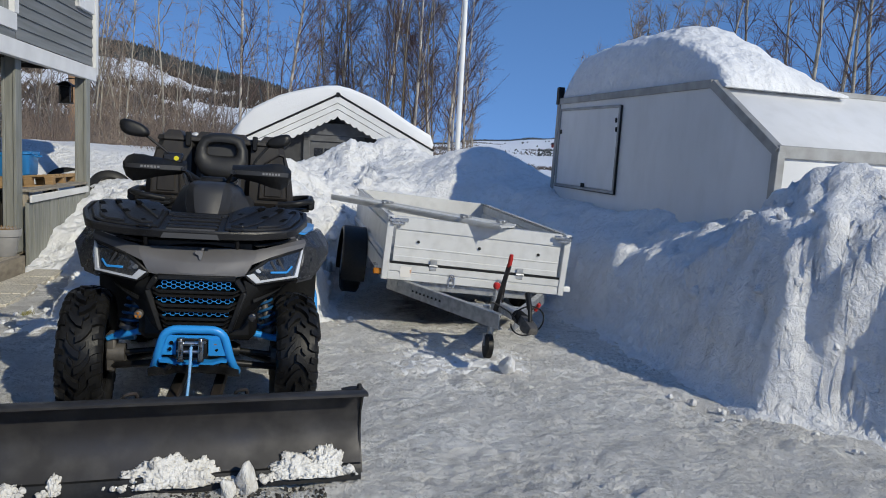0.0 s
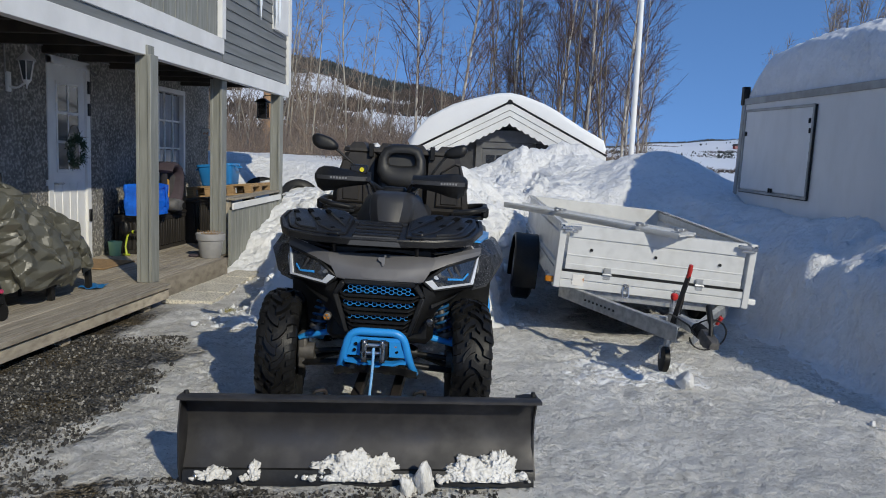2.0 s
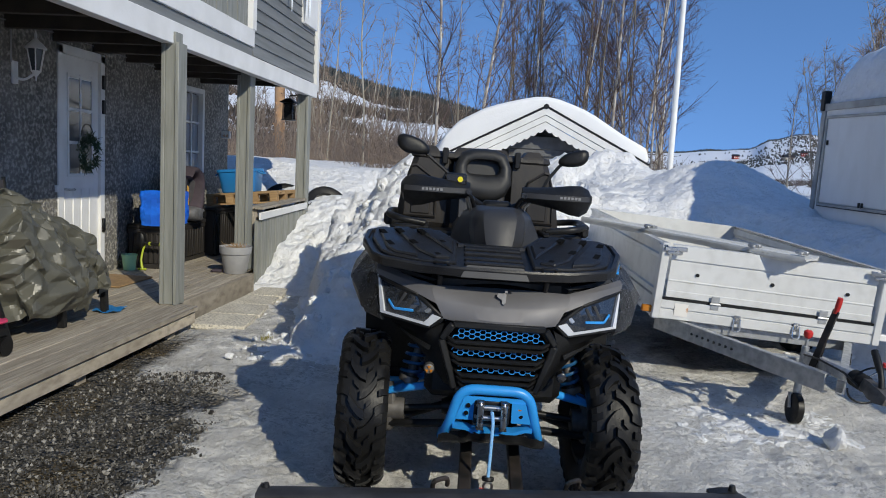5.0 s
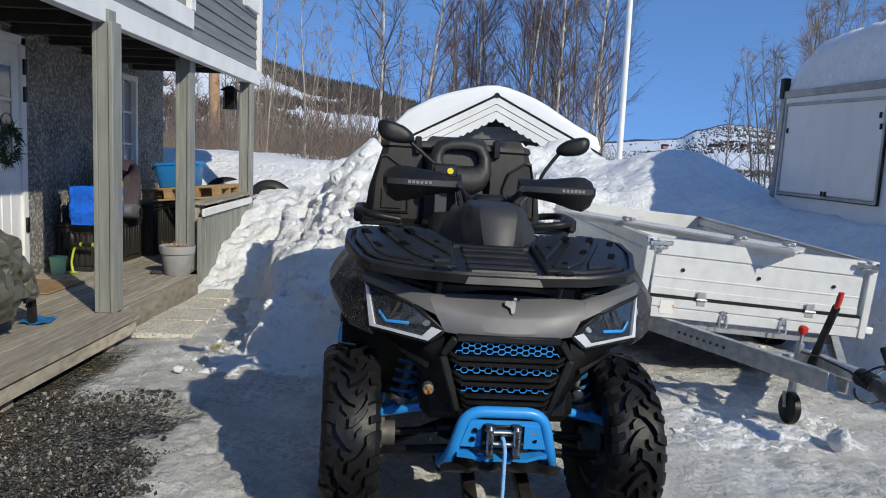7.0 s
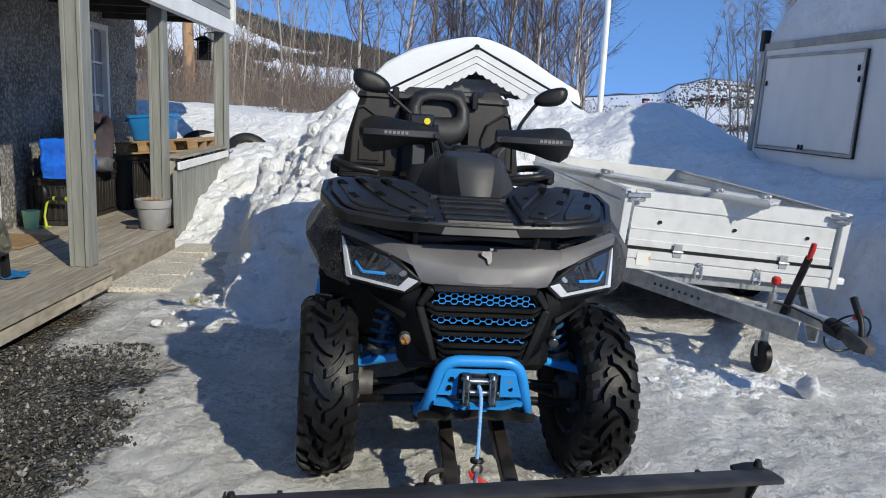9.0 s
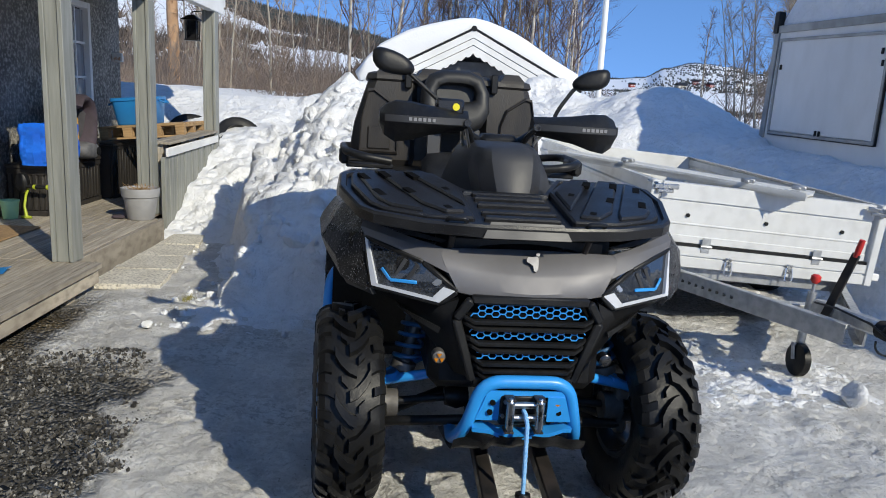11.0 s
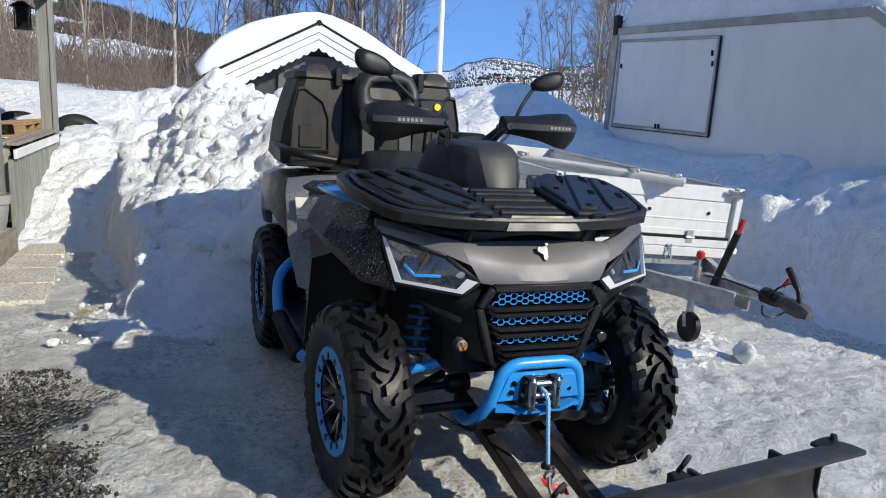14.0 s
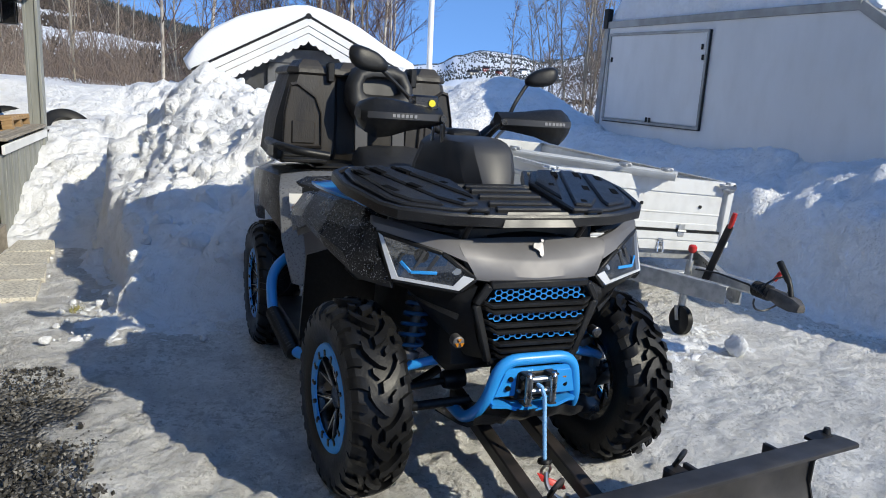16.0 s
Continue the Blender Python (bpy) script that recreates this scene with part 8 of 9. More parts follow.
    @add("sight_glass", YELLOW, q, "yellow sight disc")
    def _(bm):
        tube(bm, [(-0.185, 0.166, 1.327), (-0.185, 0.158, 1.327)], 0.013, 14)

    # seat, backrest, top box
    @add("seat", SEAT, q, "black ribbed seat with red stitching", 60)
    def _(bm):
        rings = []
        for y, z, w in ((0.36, 0.97, 0.12), (0.42, 1.0, 0.15), (0.60, 1.0, 0.17), (0.80, 1.005, 0.19), (1.02, 1.05, 0.20), (1.18, 1.10, 0.20), (1.24, 1.09, 0.18)):
            rings.append([(-w, y, 0.88), (-w, y, z - 0.05), (-w * 0.85, y, z - 0.012), (-w * 0.4, y, z), (w * 0.4, y, z), (w * 0.85, y, z - 0.012), (w, y, z - 0.05), (w, y, 0.88)])
        loft(bm, rings)
    @add("seat_stitching", RED, q)
    def _(bm):
        for s in (-1, 1):
            tube(bm, [(s * 0.13, 0.43, 0.985), (s * 0.15, 0.60, 0.988), (s * 0.165, 0.80, 0.992)], 0.0022, 5)
    outer = [(0.0, 1.175), (-0.075, 1.18), (-0.14, 1.215), (-0.178, 1.29), (-0.172, 1.385), (-0.135, 1.465), (-0.07, 1.492), (0.0, 1.495), (0.07, 1.492), (0.135, 1.465), (0.172, 1.385), (0.178, 1.29), (0.14, 1.215), (0.075, 1.18)]
    hole = [(0.0, 1.338), (-0.045, 1.338), (-0.082, 1.342), (-0.095, 1.355), (-0.096, 1.388), (-0.080, 1.412), (-0.045, 1.42), (0.0, 1.421), (0.045, 1.42), (0.080, 1.412), (0.096, 1.388), (0.095, 1.355), (0.082, 1.342), (0.045, 1.338)]
    bm = bm_new()
    rings = []
    for k, dy in ((0.05, 0.11), (0.0, 0.085), (0.0, 0.045), (0.06, 0.012), (0.22, -0.010), (0.55, -0.016), (0.86, -0.006), (0.97, 0.012), (1.0, 0.05)):
        rings.append([(xo + (xi - xo) * k, 1.04 + ((zo + (zi - zo) * k) - 1.17) * 0.22 + dy, zo + (zi - zo) * k) for (xo, zo), (xi, zi) in zip(outer, hole)])
    loft(bm, rings)
    back = part("backrest", bm, SEAT, q, "black moulded passenger backrest with an opening", 50)
    back.location = (-0.035, 0.17, 0.012)
    for s in (-1, 1):
        @add("backrest_bracket", NAMEPLATE, back, "grey bracket")
        def _(bm):
            slab(bm, [(s * 0.10 - 0.035, 1.10, 1.03), (s * 0.10 + 0.035, 1.10, 1.03), (s * 0.10 + 0.035, 1.12, 1.20), (s * 0.10 - 0.035, 1.12, 1.22)], 0.02, 0.004)
    bm = bm_new()
    rings = []
    for z, yf, yb, w in ((1.0, 1.42, 1.86, 0.49), (1.03, 1.40, 1.88, 0.515), (1.20, 1.395, 1.90, 0.492), (1.32, 1.405, 1.90, 0.458), (1.43, 1.42, 1.88, 0.425)):
        ring = []
        for x, y in ((-w, yf + 0.05), (-w + 0.04, yf), (-0.20, yf), (-0.17, yf + 0.06), (0.17, yf + 0.06), (0.20, yf), (w - 0.04, yf), (w, yf + 0.05), (w, yb - 0.08), (w - 0.08, yb), (-w + 0.08, yb), (-w, yb - 0.08)):
            ring.append((x, y, z))
        rings.append(ring)
    loft(bm, rings)
    topbox = part("top_box", bm, BOXBLACK, q, "large black rear top box", 24)
    topbox.location.x = -0.045
    @add("lid", BOXBLACK, topbox, "", 24)
    def _(bm):
        rings = []
        for z, o in ((1.432, 0.004), (1.442, 0.014), (1.468, 0.006), (1.478, -0.02)):
            w, yf, yb = 0.425 + o, 1.425 - o, 1.88 + o
            rings.append([(-w, yf + 0.06, z), (-w + 0.05, yf, z), (w - 0.05, yf, z), (w, yf + 0.06, z), (w, yb - 0.08, z), (w - 0.08, yb, z), (-w + 0.08, yb, z), (-w, yb - 0.08, z)])
        loft(bm, rings)
    for x, w in ((-0.325, 0.065), (0.0, 0.175), (0.325, 0.065)):
        @add("lid_rib", BOXBLACK, topbox, "", 20)
        def _(bm):
            loft(bm, [[(x - w + o, 1.415 + o, z), (x + w - o, 1.415 + o, z), (x + w - o, 1.70, z), (x - w + o, 1.70, z)] for z, o in ((1.44, 0.0), (1.475, 0.003), (1.508, 0.028))])
    for x in (-0.225, 0.225):
        @add("strap_clip", BLACKPL, topbox)
        def _(bm):
            box(bm, x - 0.018, 1.385, 1.40, x + 0.018, 1.45, 1.50, 0.006)
    for s in (-1, 1):
        @add("end_panel", BOXBLACK, topbox, "", 24)
        def _(bm):
            poly = [(0.470, 1.06), (0.462, 1.24), (0.432, 1.385), (0.400, 1.392), (0.300, 1.325), (0.268, 1.24), (0.262, 1.06)]
            ring = [[(s * (0.37 + (x - 0.37) * k), y + 0.02 * max(0.0, z - 1.25), 1.22 + (z - 1.22) * k) for x, z in poly] for k, y in ((1.0, 1.412), (1.0, 1.388), (0.93, 1.380), (0.88, 1.392))]
            loft(bm, ring)
        @add("end_panel_inset", BOXBLACK, topbox, "", 24)
        def _(bm):
            box(bm, min(s * 0.30, s * 0.425), 1.384, 1.08, max(s * 0.30, s * 0.425), 1.40, 1.20, 0.008)
        grab = part("grab_rail", (lambda b: (tube(b, rounded([(s * 0.36, 1.02, 1.05), (s * 0.50, 1.00, 1.07), (s * 0.575, 1.08, 1.085), (s * 0.59, 1.42, 1.09), (s * 0.52, 1.52, 1.08), (s * 0.34, 1.53, 1.05)], 0.08, 5), 0.02, 10), b)[1])(bm_new()), BLACKPL, q, "black rear grab rail")
        @add("grab_end", BLACKPL, grab)
        def _(bm):
            box(bm, min(s * 0.555, s * 0.605), 1.10, 1.02, max(s * 0.555, s * 0.605), 1.30, 1.10, 0.015)
        @add("grab_tray", BLACKPL, grab)
        def _(bm):
            box(bm, min(s * 0.34, s * 0.57), 1.12, 1.005, max(s * 0.34, s * 0.57), 1.54, 1.028, 0.006)
            for y in (1.2, 1.32, 1.44):
                box(bm, min(s * 0.36, s * 0.56), y, 1.028, max(s * 0.36, s * 0.56), y + 0.03, 1.045, 0.004)
    @add("rear_rack", BLACKPL, q)
    def _(bm):
        box(bm, -0.40, 1.15, 0.972, 0.40, 1.92, 1.0, 0.01)
    return q


quad = build_quad()


# ---- snow plough: blade with push frame ----
def build_blade():
    b = thing("snow_plough", pose(-0.05, 3.17, 0, 0, 0, 9.4), "dark steel snow plough blade with snow clinging to it", "snow plough")
    prof = [(-0.030, 0.050), (0.005, 0.09), (0.045, 0.15), (0.065, 0.21), (0.064, 0.28), (0.042, 0.34), (0.004, 0.376), (-0.012, 0.381)]
    bm = bm_new()
    shell(bm, [[(x, y, z) for x in np.linspace(-0.75, 0.75, 13)] for y, z in prof], (0, 0.006, 0.004))
    part("mouldboard", bm, STEELDARK, b, "curved dark grey steel plate", 40)
    bm = bm_new()
    loft(bm, [[(x, y, z) for y, z in ((0.006, 0.380), (0.006, 0.392), (-0.030, 0.398), (-0.072, 0.400), (-0.078, 0.396), (-0.078, 0.386), (-0.070, 0.390), (-0.030, 0.388))] for x in (-0.757, -0.4, 0.0, 0.4, 0.757)])
    part("top_flange", bm, STEELDARK, b)
    for s in (-1, 1):
        bm = bm_new()
        prism(bm, [(-0.044, 0.02), (0.05, 0.03), (0.08, 0.17), (0.072, 0.30), (0.03, 0.392), (-0.03, 0.396), (-0.075, 0.27), (-0.075, 0.10)] if s < 0 else [(-0.034, 0.03), (0.0, 0.04), (0.055, 0.14), (0.078, 0.22), (0.07, 0.31), (0.03, 0.386), (-0.015, 0.392), (0.02, 0.345), (0.052, 0.28), (0.055, 0.20), (0.03, 0.13)], 0.006, Matrix(((0, 0, 1, s * 0.753 - 0.003), (1, 0, 0, 0), (0, 1, 0, 0), (0, 0, 0, 1))), 0.0015)
        part("end_plate", bm, STEELDARK, b)
    bm = bm_new()
    rings = [[(x, y, z) for y, z in ((-0.005, 0.386), (-0.005, 0.389 + h), (0.035, 0.392 + h), (0.035, 0.381))] for x, h in ((0.66, 0.001), (0.68, 0.004), (0.70, 0.007), (0.73, 0.007), (0.75, 0.004), (0.756, 0.0))]
    loft(bm, rings)
    part("edge_guard", bm, BLACKPL, b, "black rubber corner guard")
    for x, y, z in ((0.735, 0.015, 0.392), (-0.735, -0.01, 0.386)):
        bm = bm_new()
        tube(bm, [(x, y, z), (x, y, z + 0.022)], [0.014, 0.009], 10)
        part("marker_peg", bm, BLACKPL, b)
    bm = bm_new()
    shell(bm, [[(x, y, z) for x in np.linspace(-0.745, 0.745, 9)] for y, z in ((-0.052, 0.010), (-0.046, 0.045), (-0.032, 0.072))], (0, 0.012, 0.004))
    part("wear_strip", bm, BLACKPL, b, "black wear strip")
    for x in (-0.69, -0.46, -0.23, 0.0, 0.23, 0.46, 0.69):
        bm = bm_new()
        tube(bm, [(x, -0.035, 0.048), (x, -0.052, 0.046), (x, -0.058, 0.045)], [0.013, 0.012, 0.006], 12)
        part("bolt", bm, CHROME, b)
    for s in (-1, 1):
        bm = bm_new()
        obox(bm, (s * 0.10 - 0.02, 0.09, 0.12), (s * 0.10 + 0.10, 1.05, 0.24), 0.05, 0.05, 0.005)
        part("push_arm", bm, BLACKSTEEL, b, "black steel push arm")
        bm = bm_new()
        box(bm, s * 0.22 - 0.03, 0.08, 0.27, s * 0.22 + 0.03, 0.14, 0.335, 0.008)
        tube(bm, rounded([(s * 0.22, 0.12, 0.34), (s * 0.22, 0.10, 0.375), (s * 0.22 + 0.05, 0.13, 0.375), (s * 0.22 + 0.05, 0.15, 0.34)], 0.03, 3), 0.008, 8)
        part("angle_spring_bracket", bm, BLACKSTEEL, b)
    bm = bm_new()
    box(bm, -0.16, 0.08, 0.10, 0.16, 0.16, 0.16, 0.008)
    box(bm, -0.05, 0.08, 0.14, 0.05, 0.20, 0.20, 0.008)
    part("pivot_plate", bm, BLACKSTEEL, b)
    for s in (-1, 1):
        for x in (0.28, 0.62):
            bm = bm_new()
            box(bm, s * x - 0.008, 0.078, 0.08, s * x + 0.008, 0.14, 0.33, 0.003)
            part("back_rib", bm, STEELDARK, b)
    return b


blade = build_blade()
# ---- snow stuck to the plough ----
OLDSNOW = material("old_grainy_snow", (0.84, 0.83, 0.81), (0.70, 0.68, 0.64), 9, 0.6, 0.75, bump=0.012, bump_scale=70, fine=(0.5, 0.48, 0.44), fine_amount=0.4, fine_scale=60, spec=0.25)
random.seed(21)
BLADE = pose(-0.05, 3.17, 0, 0, 0, 9.4)
spots = []
for cx, w, h, n in ((-0.02, 0.20, 0.10, 70), (0.53, 0.17, 0.095, 60), (-0.62, 0.10, 0.03, 30), (-0.45, 0.035, 0.04, 14), (0.68, 0.05, 0.03, 14), (0.2, 0.5, 0.015, 60)):
    for _ in range(n):
        x = min(0.72, max(-0.72, random.gauss(cx, w * 0.45)))
        top = h * max(0.12, 1 - (abs(x - cx) / w) ** 2) * (0.75 + 0.5 * fbm(x * 14, 3.0))
        z = random.uniform(0, 1) ** 0.8 * top
        y = -0.034 - random.uniform(0, 0.045) * (1 - z / (h + 0.01)) + 0.42 * z
        spots.append((x, y, 0.045 + z, random.choice((0.005, 0.008, 0.011, 0.016))))
plough_snow = scatter_clods("clinging_snow", spots, "old snow clinging to the plough blade", OLDSNOW)
plough_snow.matrix_world = BLADE


def snow_cake(cx, w, h, seed):
    """A lump of old snow packed against the blade."""
    bm = bm_new()
    bmesh.ops.create_icosphere(bm, subdivisions=6, radius=1.0)
    for v in bm.verts:
        d = v.co.normalized()
        p = d * 1.7 + Vector((seed * 5.3, 0, seed))
        k = 1 + 0.45 * noise.noise(p) + 0.30 * noise.noise(p * 2.4) + 0.16 * noise.noise(p * 5.5) + 0.10 * noise.noise(p * 12) + 0.05 * noise.noise(p * 25)
        q = Vector((d.x * w * k, d.y * 0.040 * k, max(-0.1, d.z * k) * h))
        v.co = (cx + q.x, -0.028 + q.y + 0.40 * max(0.0, q.z), 0.045 + q.z)
    ob = part("packed_snow", bm, OLDSNOW, None, "", 180)
    tagged(ob, "cake of old grainy snow stuck to the blade", "snow")
    ob.matrix_world = BLADE


for cx, w, h, seed in ((-0.04, 0.15, 0.080, 1), (0.06, 0.09, 0.075, 7), (0.50, 0.13, 0.075, 2), (0.60, 0.08, 0.085, 9), (-0.62, 0.07, 0.03, 3), (-0.45, 0.03, 0.045, 4), (0.20, 0.06, 0.02, 5)):
    snow_cake(cx, w, h, seed)
for dx, dy, r, k in ((0.27, -0.085, 0.058, 1.7), (0.19, -0.10, 0.040, 1.4), (0.235, -0.06, 0.04, 1.6)):
    p = BLADE @ Vector((dx, dy, r * 0.6))
    lump = scatter_clods("snow_lump", [(0, 0, 0, r)], "wedge of snow in front of the plough", OLDSNOW, "thing")
    lump.matrix_world = Matrix.Translation(p) @ Matrix.Diagonal((0.8, 0.8, k, 1))

# ---- gravel ----
random.seed(31)


def pebbles():
    verts, faces = [], []
    n = 0
    base = [(1, 0, 0), (-1, 0, 0), (0, 1, 0), (0, -1, 0), (0, 0, 1), (0, 0, -1)]
    tri = [(4, 0, 2), (4, 2, 1), (4, 1, 3), (4, 3, 0), (5, 2, 0), (5, 1, 2), (5, 3, 1), (5, 0, 3)]
    while n < 19000:
        x, y = random.uniform(-2.5, 0.6), random.uniform(2.35, 5.6)
        near = x + 0.65 * fbm(x * 1.3, y * 1.3) < -1.58 and y + 0.5 * fbm(x, y, 3) < 5.2
        front = y - 0.12 * x + 0.25 * fbm(x * 2, y * 2, 1) < 3.03 and x < 0.55
        if not (near or front):
            continue
        r = random.choice((0.003, 0.004, 0.005, 0.006, 0.008, 0.011)) * random.uniform(0.8, 1.4)
        e = Euler((random.uniform(0, 3), random.uniform(0, 3), random.uniform(0, 6))).to_matrix()
        s = Vector((r * random.uniform(0.8, 1.5), r, r * random.uniform(0.55, 0.9)))
        o = len(verts)
        z = near_relief(x, y) + 0.3 * r
        for b in base:
            v = e @ Vector((b[0] * s.x * random.uniform(0.8, 1.15), b[1] * s.y, b[2] * s.z))
            verts.append((x + v.x, y + v.y, z + v.z))
        faces += [tuple(o + i for i in f) for f in tri]
        n += 1
    ob = mesh_of("gravel", verts, faces, GRAVEL, label="loose dark wet gravel along the deck", kind="stuff")
    tagged(ob, category="gravel")


def gravel_material():
    m = material("gravel_stones", (0.078, 0.070, 0.060), (0.038, 0.034, 0.029), 3, 0.45, 0.7)
    n, L = m.node_tree.nodes, m.node_tree.links
    geo = n.new("ShaderNodeNewGeometry")
    ramp = n.new("ShaderNodeValToRGB")
    ramp.color_ramp.elements[0].color, ramp.color_ramp.elements[1].color = (0.018, 0.017, 0.015, 1), (0.30, 0.285, 0.26, 1)
    e = ramp.color_ramp.elements.new(0.78)
    e.color = (0.062, 0.056, 0.048, 1)
    L.new(geo.outputs["Random Per Island"], ramp.inputs[0])
    L.new(ramp.outputs[0], n["Principled BSDF"].inputs["Base Color"])
    return m


GRAVEL = gravel_material()
pebbles()


# ---- trees ----
def stick(verts, faces, pts, rs, seg):
    """Adds a thin round bar to raw mesh lists."""
    o = len(verts)
    side = None
    for i, p in enumerate(pts):
        d = (pts[min(i + 1, len(pts) - 1)] - pts[max(i - 1, 0)]).normalized()
        side = d.orthogonal().normalized() if side is None else (side - d * side.dot(d)).normalized()
        u = d.cross(side)
        for k in range(seg):
            a = 2 * math.pi * k / seg
            verts.append((p + rs[i] * (math.cos(a) * side + math.sin(a) * u))[:])
    for i in range(len(pts) - 1):
        for k in range(seg):
            k2 = (k + 1) % seg
            faces.append((o + i * seg + k, o + i * seg + k2, o + (i + 1) * seg + k2, o + (i + 1) * seg + k))


def grow(seed, height, r0, limbs, start, spread, rise, subs, twigs, stems=1, thick=1.0):
    """Trunk and crown of a bare tree as raw mesh lists."""
    rnd = random.Random(seed)
    tv, tf, cv, cf = [], [], [], []
    for s in range(stems):
        lean = Vector((rnd.gauss(0, 0.04 + 0.06 * (stems > 1)), rnd.gauss(0, 0.04 + 0.06 * (stems > 1)), 1)).normalized()
        h = height * rnd.uniform(0.75, 1.0) if s else height
        base = Vector((rnd.gauss(0, 0.25), rnd.gauss(0, 0.25), -0.3)) if stems > 1 else Vector((0, 0, -0.3))
        pts, p = [], base
        n = 11
        for i in range(n):
            pts.append(p.copy())
            lean = (lean + Vector((rnd.gauss(0, 0.035), rnd.gauss(0, 0.035), 0.02))).normalized()
            p = p + lean * h / (n - 1)
        rs = [r0 * thick * (1 - i / (n - 1)) ** 0.85 + 0.006 for i in range(n)]
        stick(tv, tf, pts, rs, 7)
        for b in range(limbs):
            t = start + (0.98 - start) * (b + rnd.random()) / limbs
            f = t * (n - 1)
            i = min(n - 2, int(f))
            q = pts[i].lerp(pts[i + 1], f - i)
            az = rnd.uniform(0, 2 * math.pi)
            d = Vector((math.cos(az), math.sin(az), rise + rnd.uniform(-0.15, 0.35))).normalized()
            ln = spread * height * (1.05 - t) ** 0.7 * rnd.uniform(0.6, 1.2)
            bp = [q]
            for _ in range(4):
                d = (d + Vector((rnd.gauss(0, 0.12), rnd.gauss(0, 0.12), 0.10))).normalized()
                bp.append(bp[-1] + d * ln / 4)
            br = max(0.006, rs[i] * 0.30)
            stick(cv, cf, bp, [br * (1 - k / 5) + 0.003 for k in range(5)], 4)
            for _ in range(subs):
                g = rnd.uniform(0.2, 1.0) * 3.99
                k = int(g)
                q2 = bp[k].lerp(bp[k + 1], g - k)
                e = (d + Vector((rnd.gauss(0, 0.6), rnd.gauss(0, 0.6), rnd.gauss(0.15, 0.4)))).normalized()
                l2 = ln * rnd.uniform(0.22, 0.5)
                m1 = q2 + e * l2 * 0.5
                m2 = m1 + (e + Vector((0, 0, 0.15))).normalized() * l2 * 0.5
                stick(cv, cf, [q2, m1, m2], [0.0056, 0.0046, 0.0032], 3)
                for _ in range(twigs):
                    q3 = q2.lerp(m2, rnd.uniform(0.25, 1.0))
                    w = (e + Vector((rnd.gauss(0, 0.7), rnd.gauss(0, 0.7), rnd.gauss(-0.1, 0.5)))).normalized()
                    stick(cv, cf, [q3, q3 + w * rnd.uniform(0.15, 0.42)], [0.0034, 0.0022], 3)
    return tv, tf, cv, cf


def tree_kind(name, label, group, bark, twig, **k):
    t = new(name)
    t.empty_display_size = 0.2
    tagged(t, label, "tree", group)
    tv, tf, cv, cf = grow(**k)
    mesh_of("trunk", tv, tf, bark, t, smooth=180)
    mesh_of("crown", cv, cf, twig, t)
    return t


def plant(kinds, spots):
    used = set()
    for i, (x, y, z, s, r) in enumerate(spots):
        k = kinds[i % len(kinds)]
        m = pose(x, y, z, 0, 0, r) @ Matrix.Diagonal((s, s, s, 1))
        if k in used:
            c = copy_thing(k, pose(x, y, z, 0, 0, r))
            c.scale = (s, s, s)
        else:
            k.matrix_basis = m
            used.add(k)


def polar(az, d, z=0.4):
    return 0.2 + d * math.sin(radians(az)), d * math.cos(radians(az)), z


birches = [tree_kind("birch_tree", "slender bare birch with pale trunk and reddish twigs", "birches behind the shed", BARK_BIRCH, TWIG,
                     seed=s, height=h, r0=0.040, limbs=34, start=0.16, spread=0.20, rise=0.8, subs=8, twigs=6) for s, h in ((1, 11.5), (2, 10.5), (3, 12.5))]
random.seed(41)
plant(birches, [(*polar(a, d), s, a * 77) for a, d, s in ((-6.35, 19, 0.95), (-3.6, 20, 1.05), (4.9, 24, 1.0), (6.6, 22, 1.05), (7.8, 24, 0.95), (8.9, 23, 1.0), (10.0, 25, 0.85), (2.6, 25, 1.0), (3.8, 22, 0.95), (0.9, 24, 1.0), (5.8, 25, 0.9), (9.5, 22, 0.75))])
tall_alders = [tree_kind("alder_tree", "upright bare alder with several olive-brown stems", "alders behind the shed", ALDER, ALDER_TWIG,
                         seed=s, height=h, r0=0.020, limbs=18, start=0.22, spread=0.17, rise=1.2, subs=4, twigs=4, stems=n) for s, h, n in ((31, 10.5, 2), (32, 11.5, 3), (33, 9.5, 3), (34, 11.0, 2))]
plant(tall_alders, [(*polar(a + random.uniform(-0.3, 0.3), random.uniform(21, 27)), random.uniform(0.85, 1.1), random.uniform(0, 360)) for a in (-1.6, 0.2, 1.5, 2.7, 4.2, 5.6, 7.2)])
saplings = [tree_kind("bare_sapling", "slender pale bare sapling at the edge of the field", "saplings behind the house", BARK_PALE, TWIG_PALE,
                      seed=s, height=h, r0=0.024, limbs=16, start=0.25, spread=0.14, rise=1.3, subs=4, twigs=3, stems=n) for s, h, n in ((11, 6.5, 2), (12, 7.2, 1), (13, 5.5, 3), (14, 6.8, 2))]
spots = [(*polar(random.uniform(-27, -8), random.uniform(18, 34), 0.3), random.uniform(0.75, 1.15), random.uniform(0, 360)) for _ in range(32)]
spots += [(*polar(random.uniform(-8, 12), random.uniform(24, 36), 0.3), random.uniform(0.7, 1.1), random.uniform(0, 360)) for _ in range(20)]
plant(saplings, spots)
alders = [tree_kind("bare_alder", "bare grey tree standing beyond the box trailer", "trees beyond the box trailer", BARK_PALE, TWIG,
                    seed=s, height=h, r0=0.055, limbs=24, start=0.15, spread=0.22, rise=0.95, subs=6, twigs=4) for s, h in ((21, 7.0), (22, 8.5), (23, 7.5))]
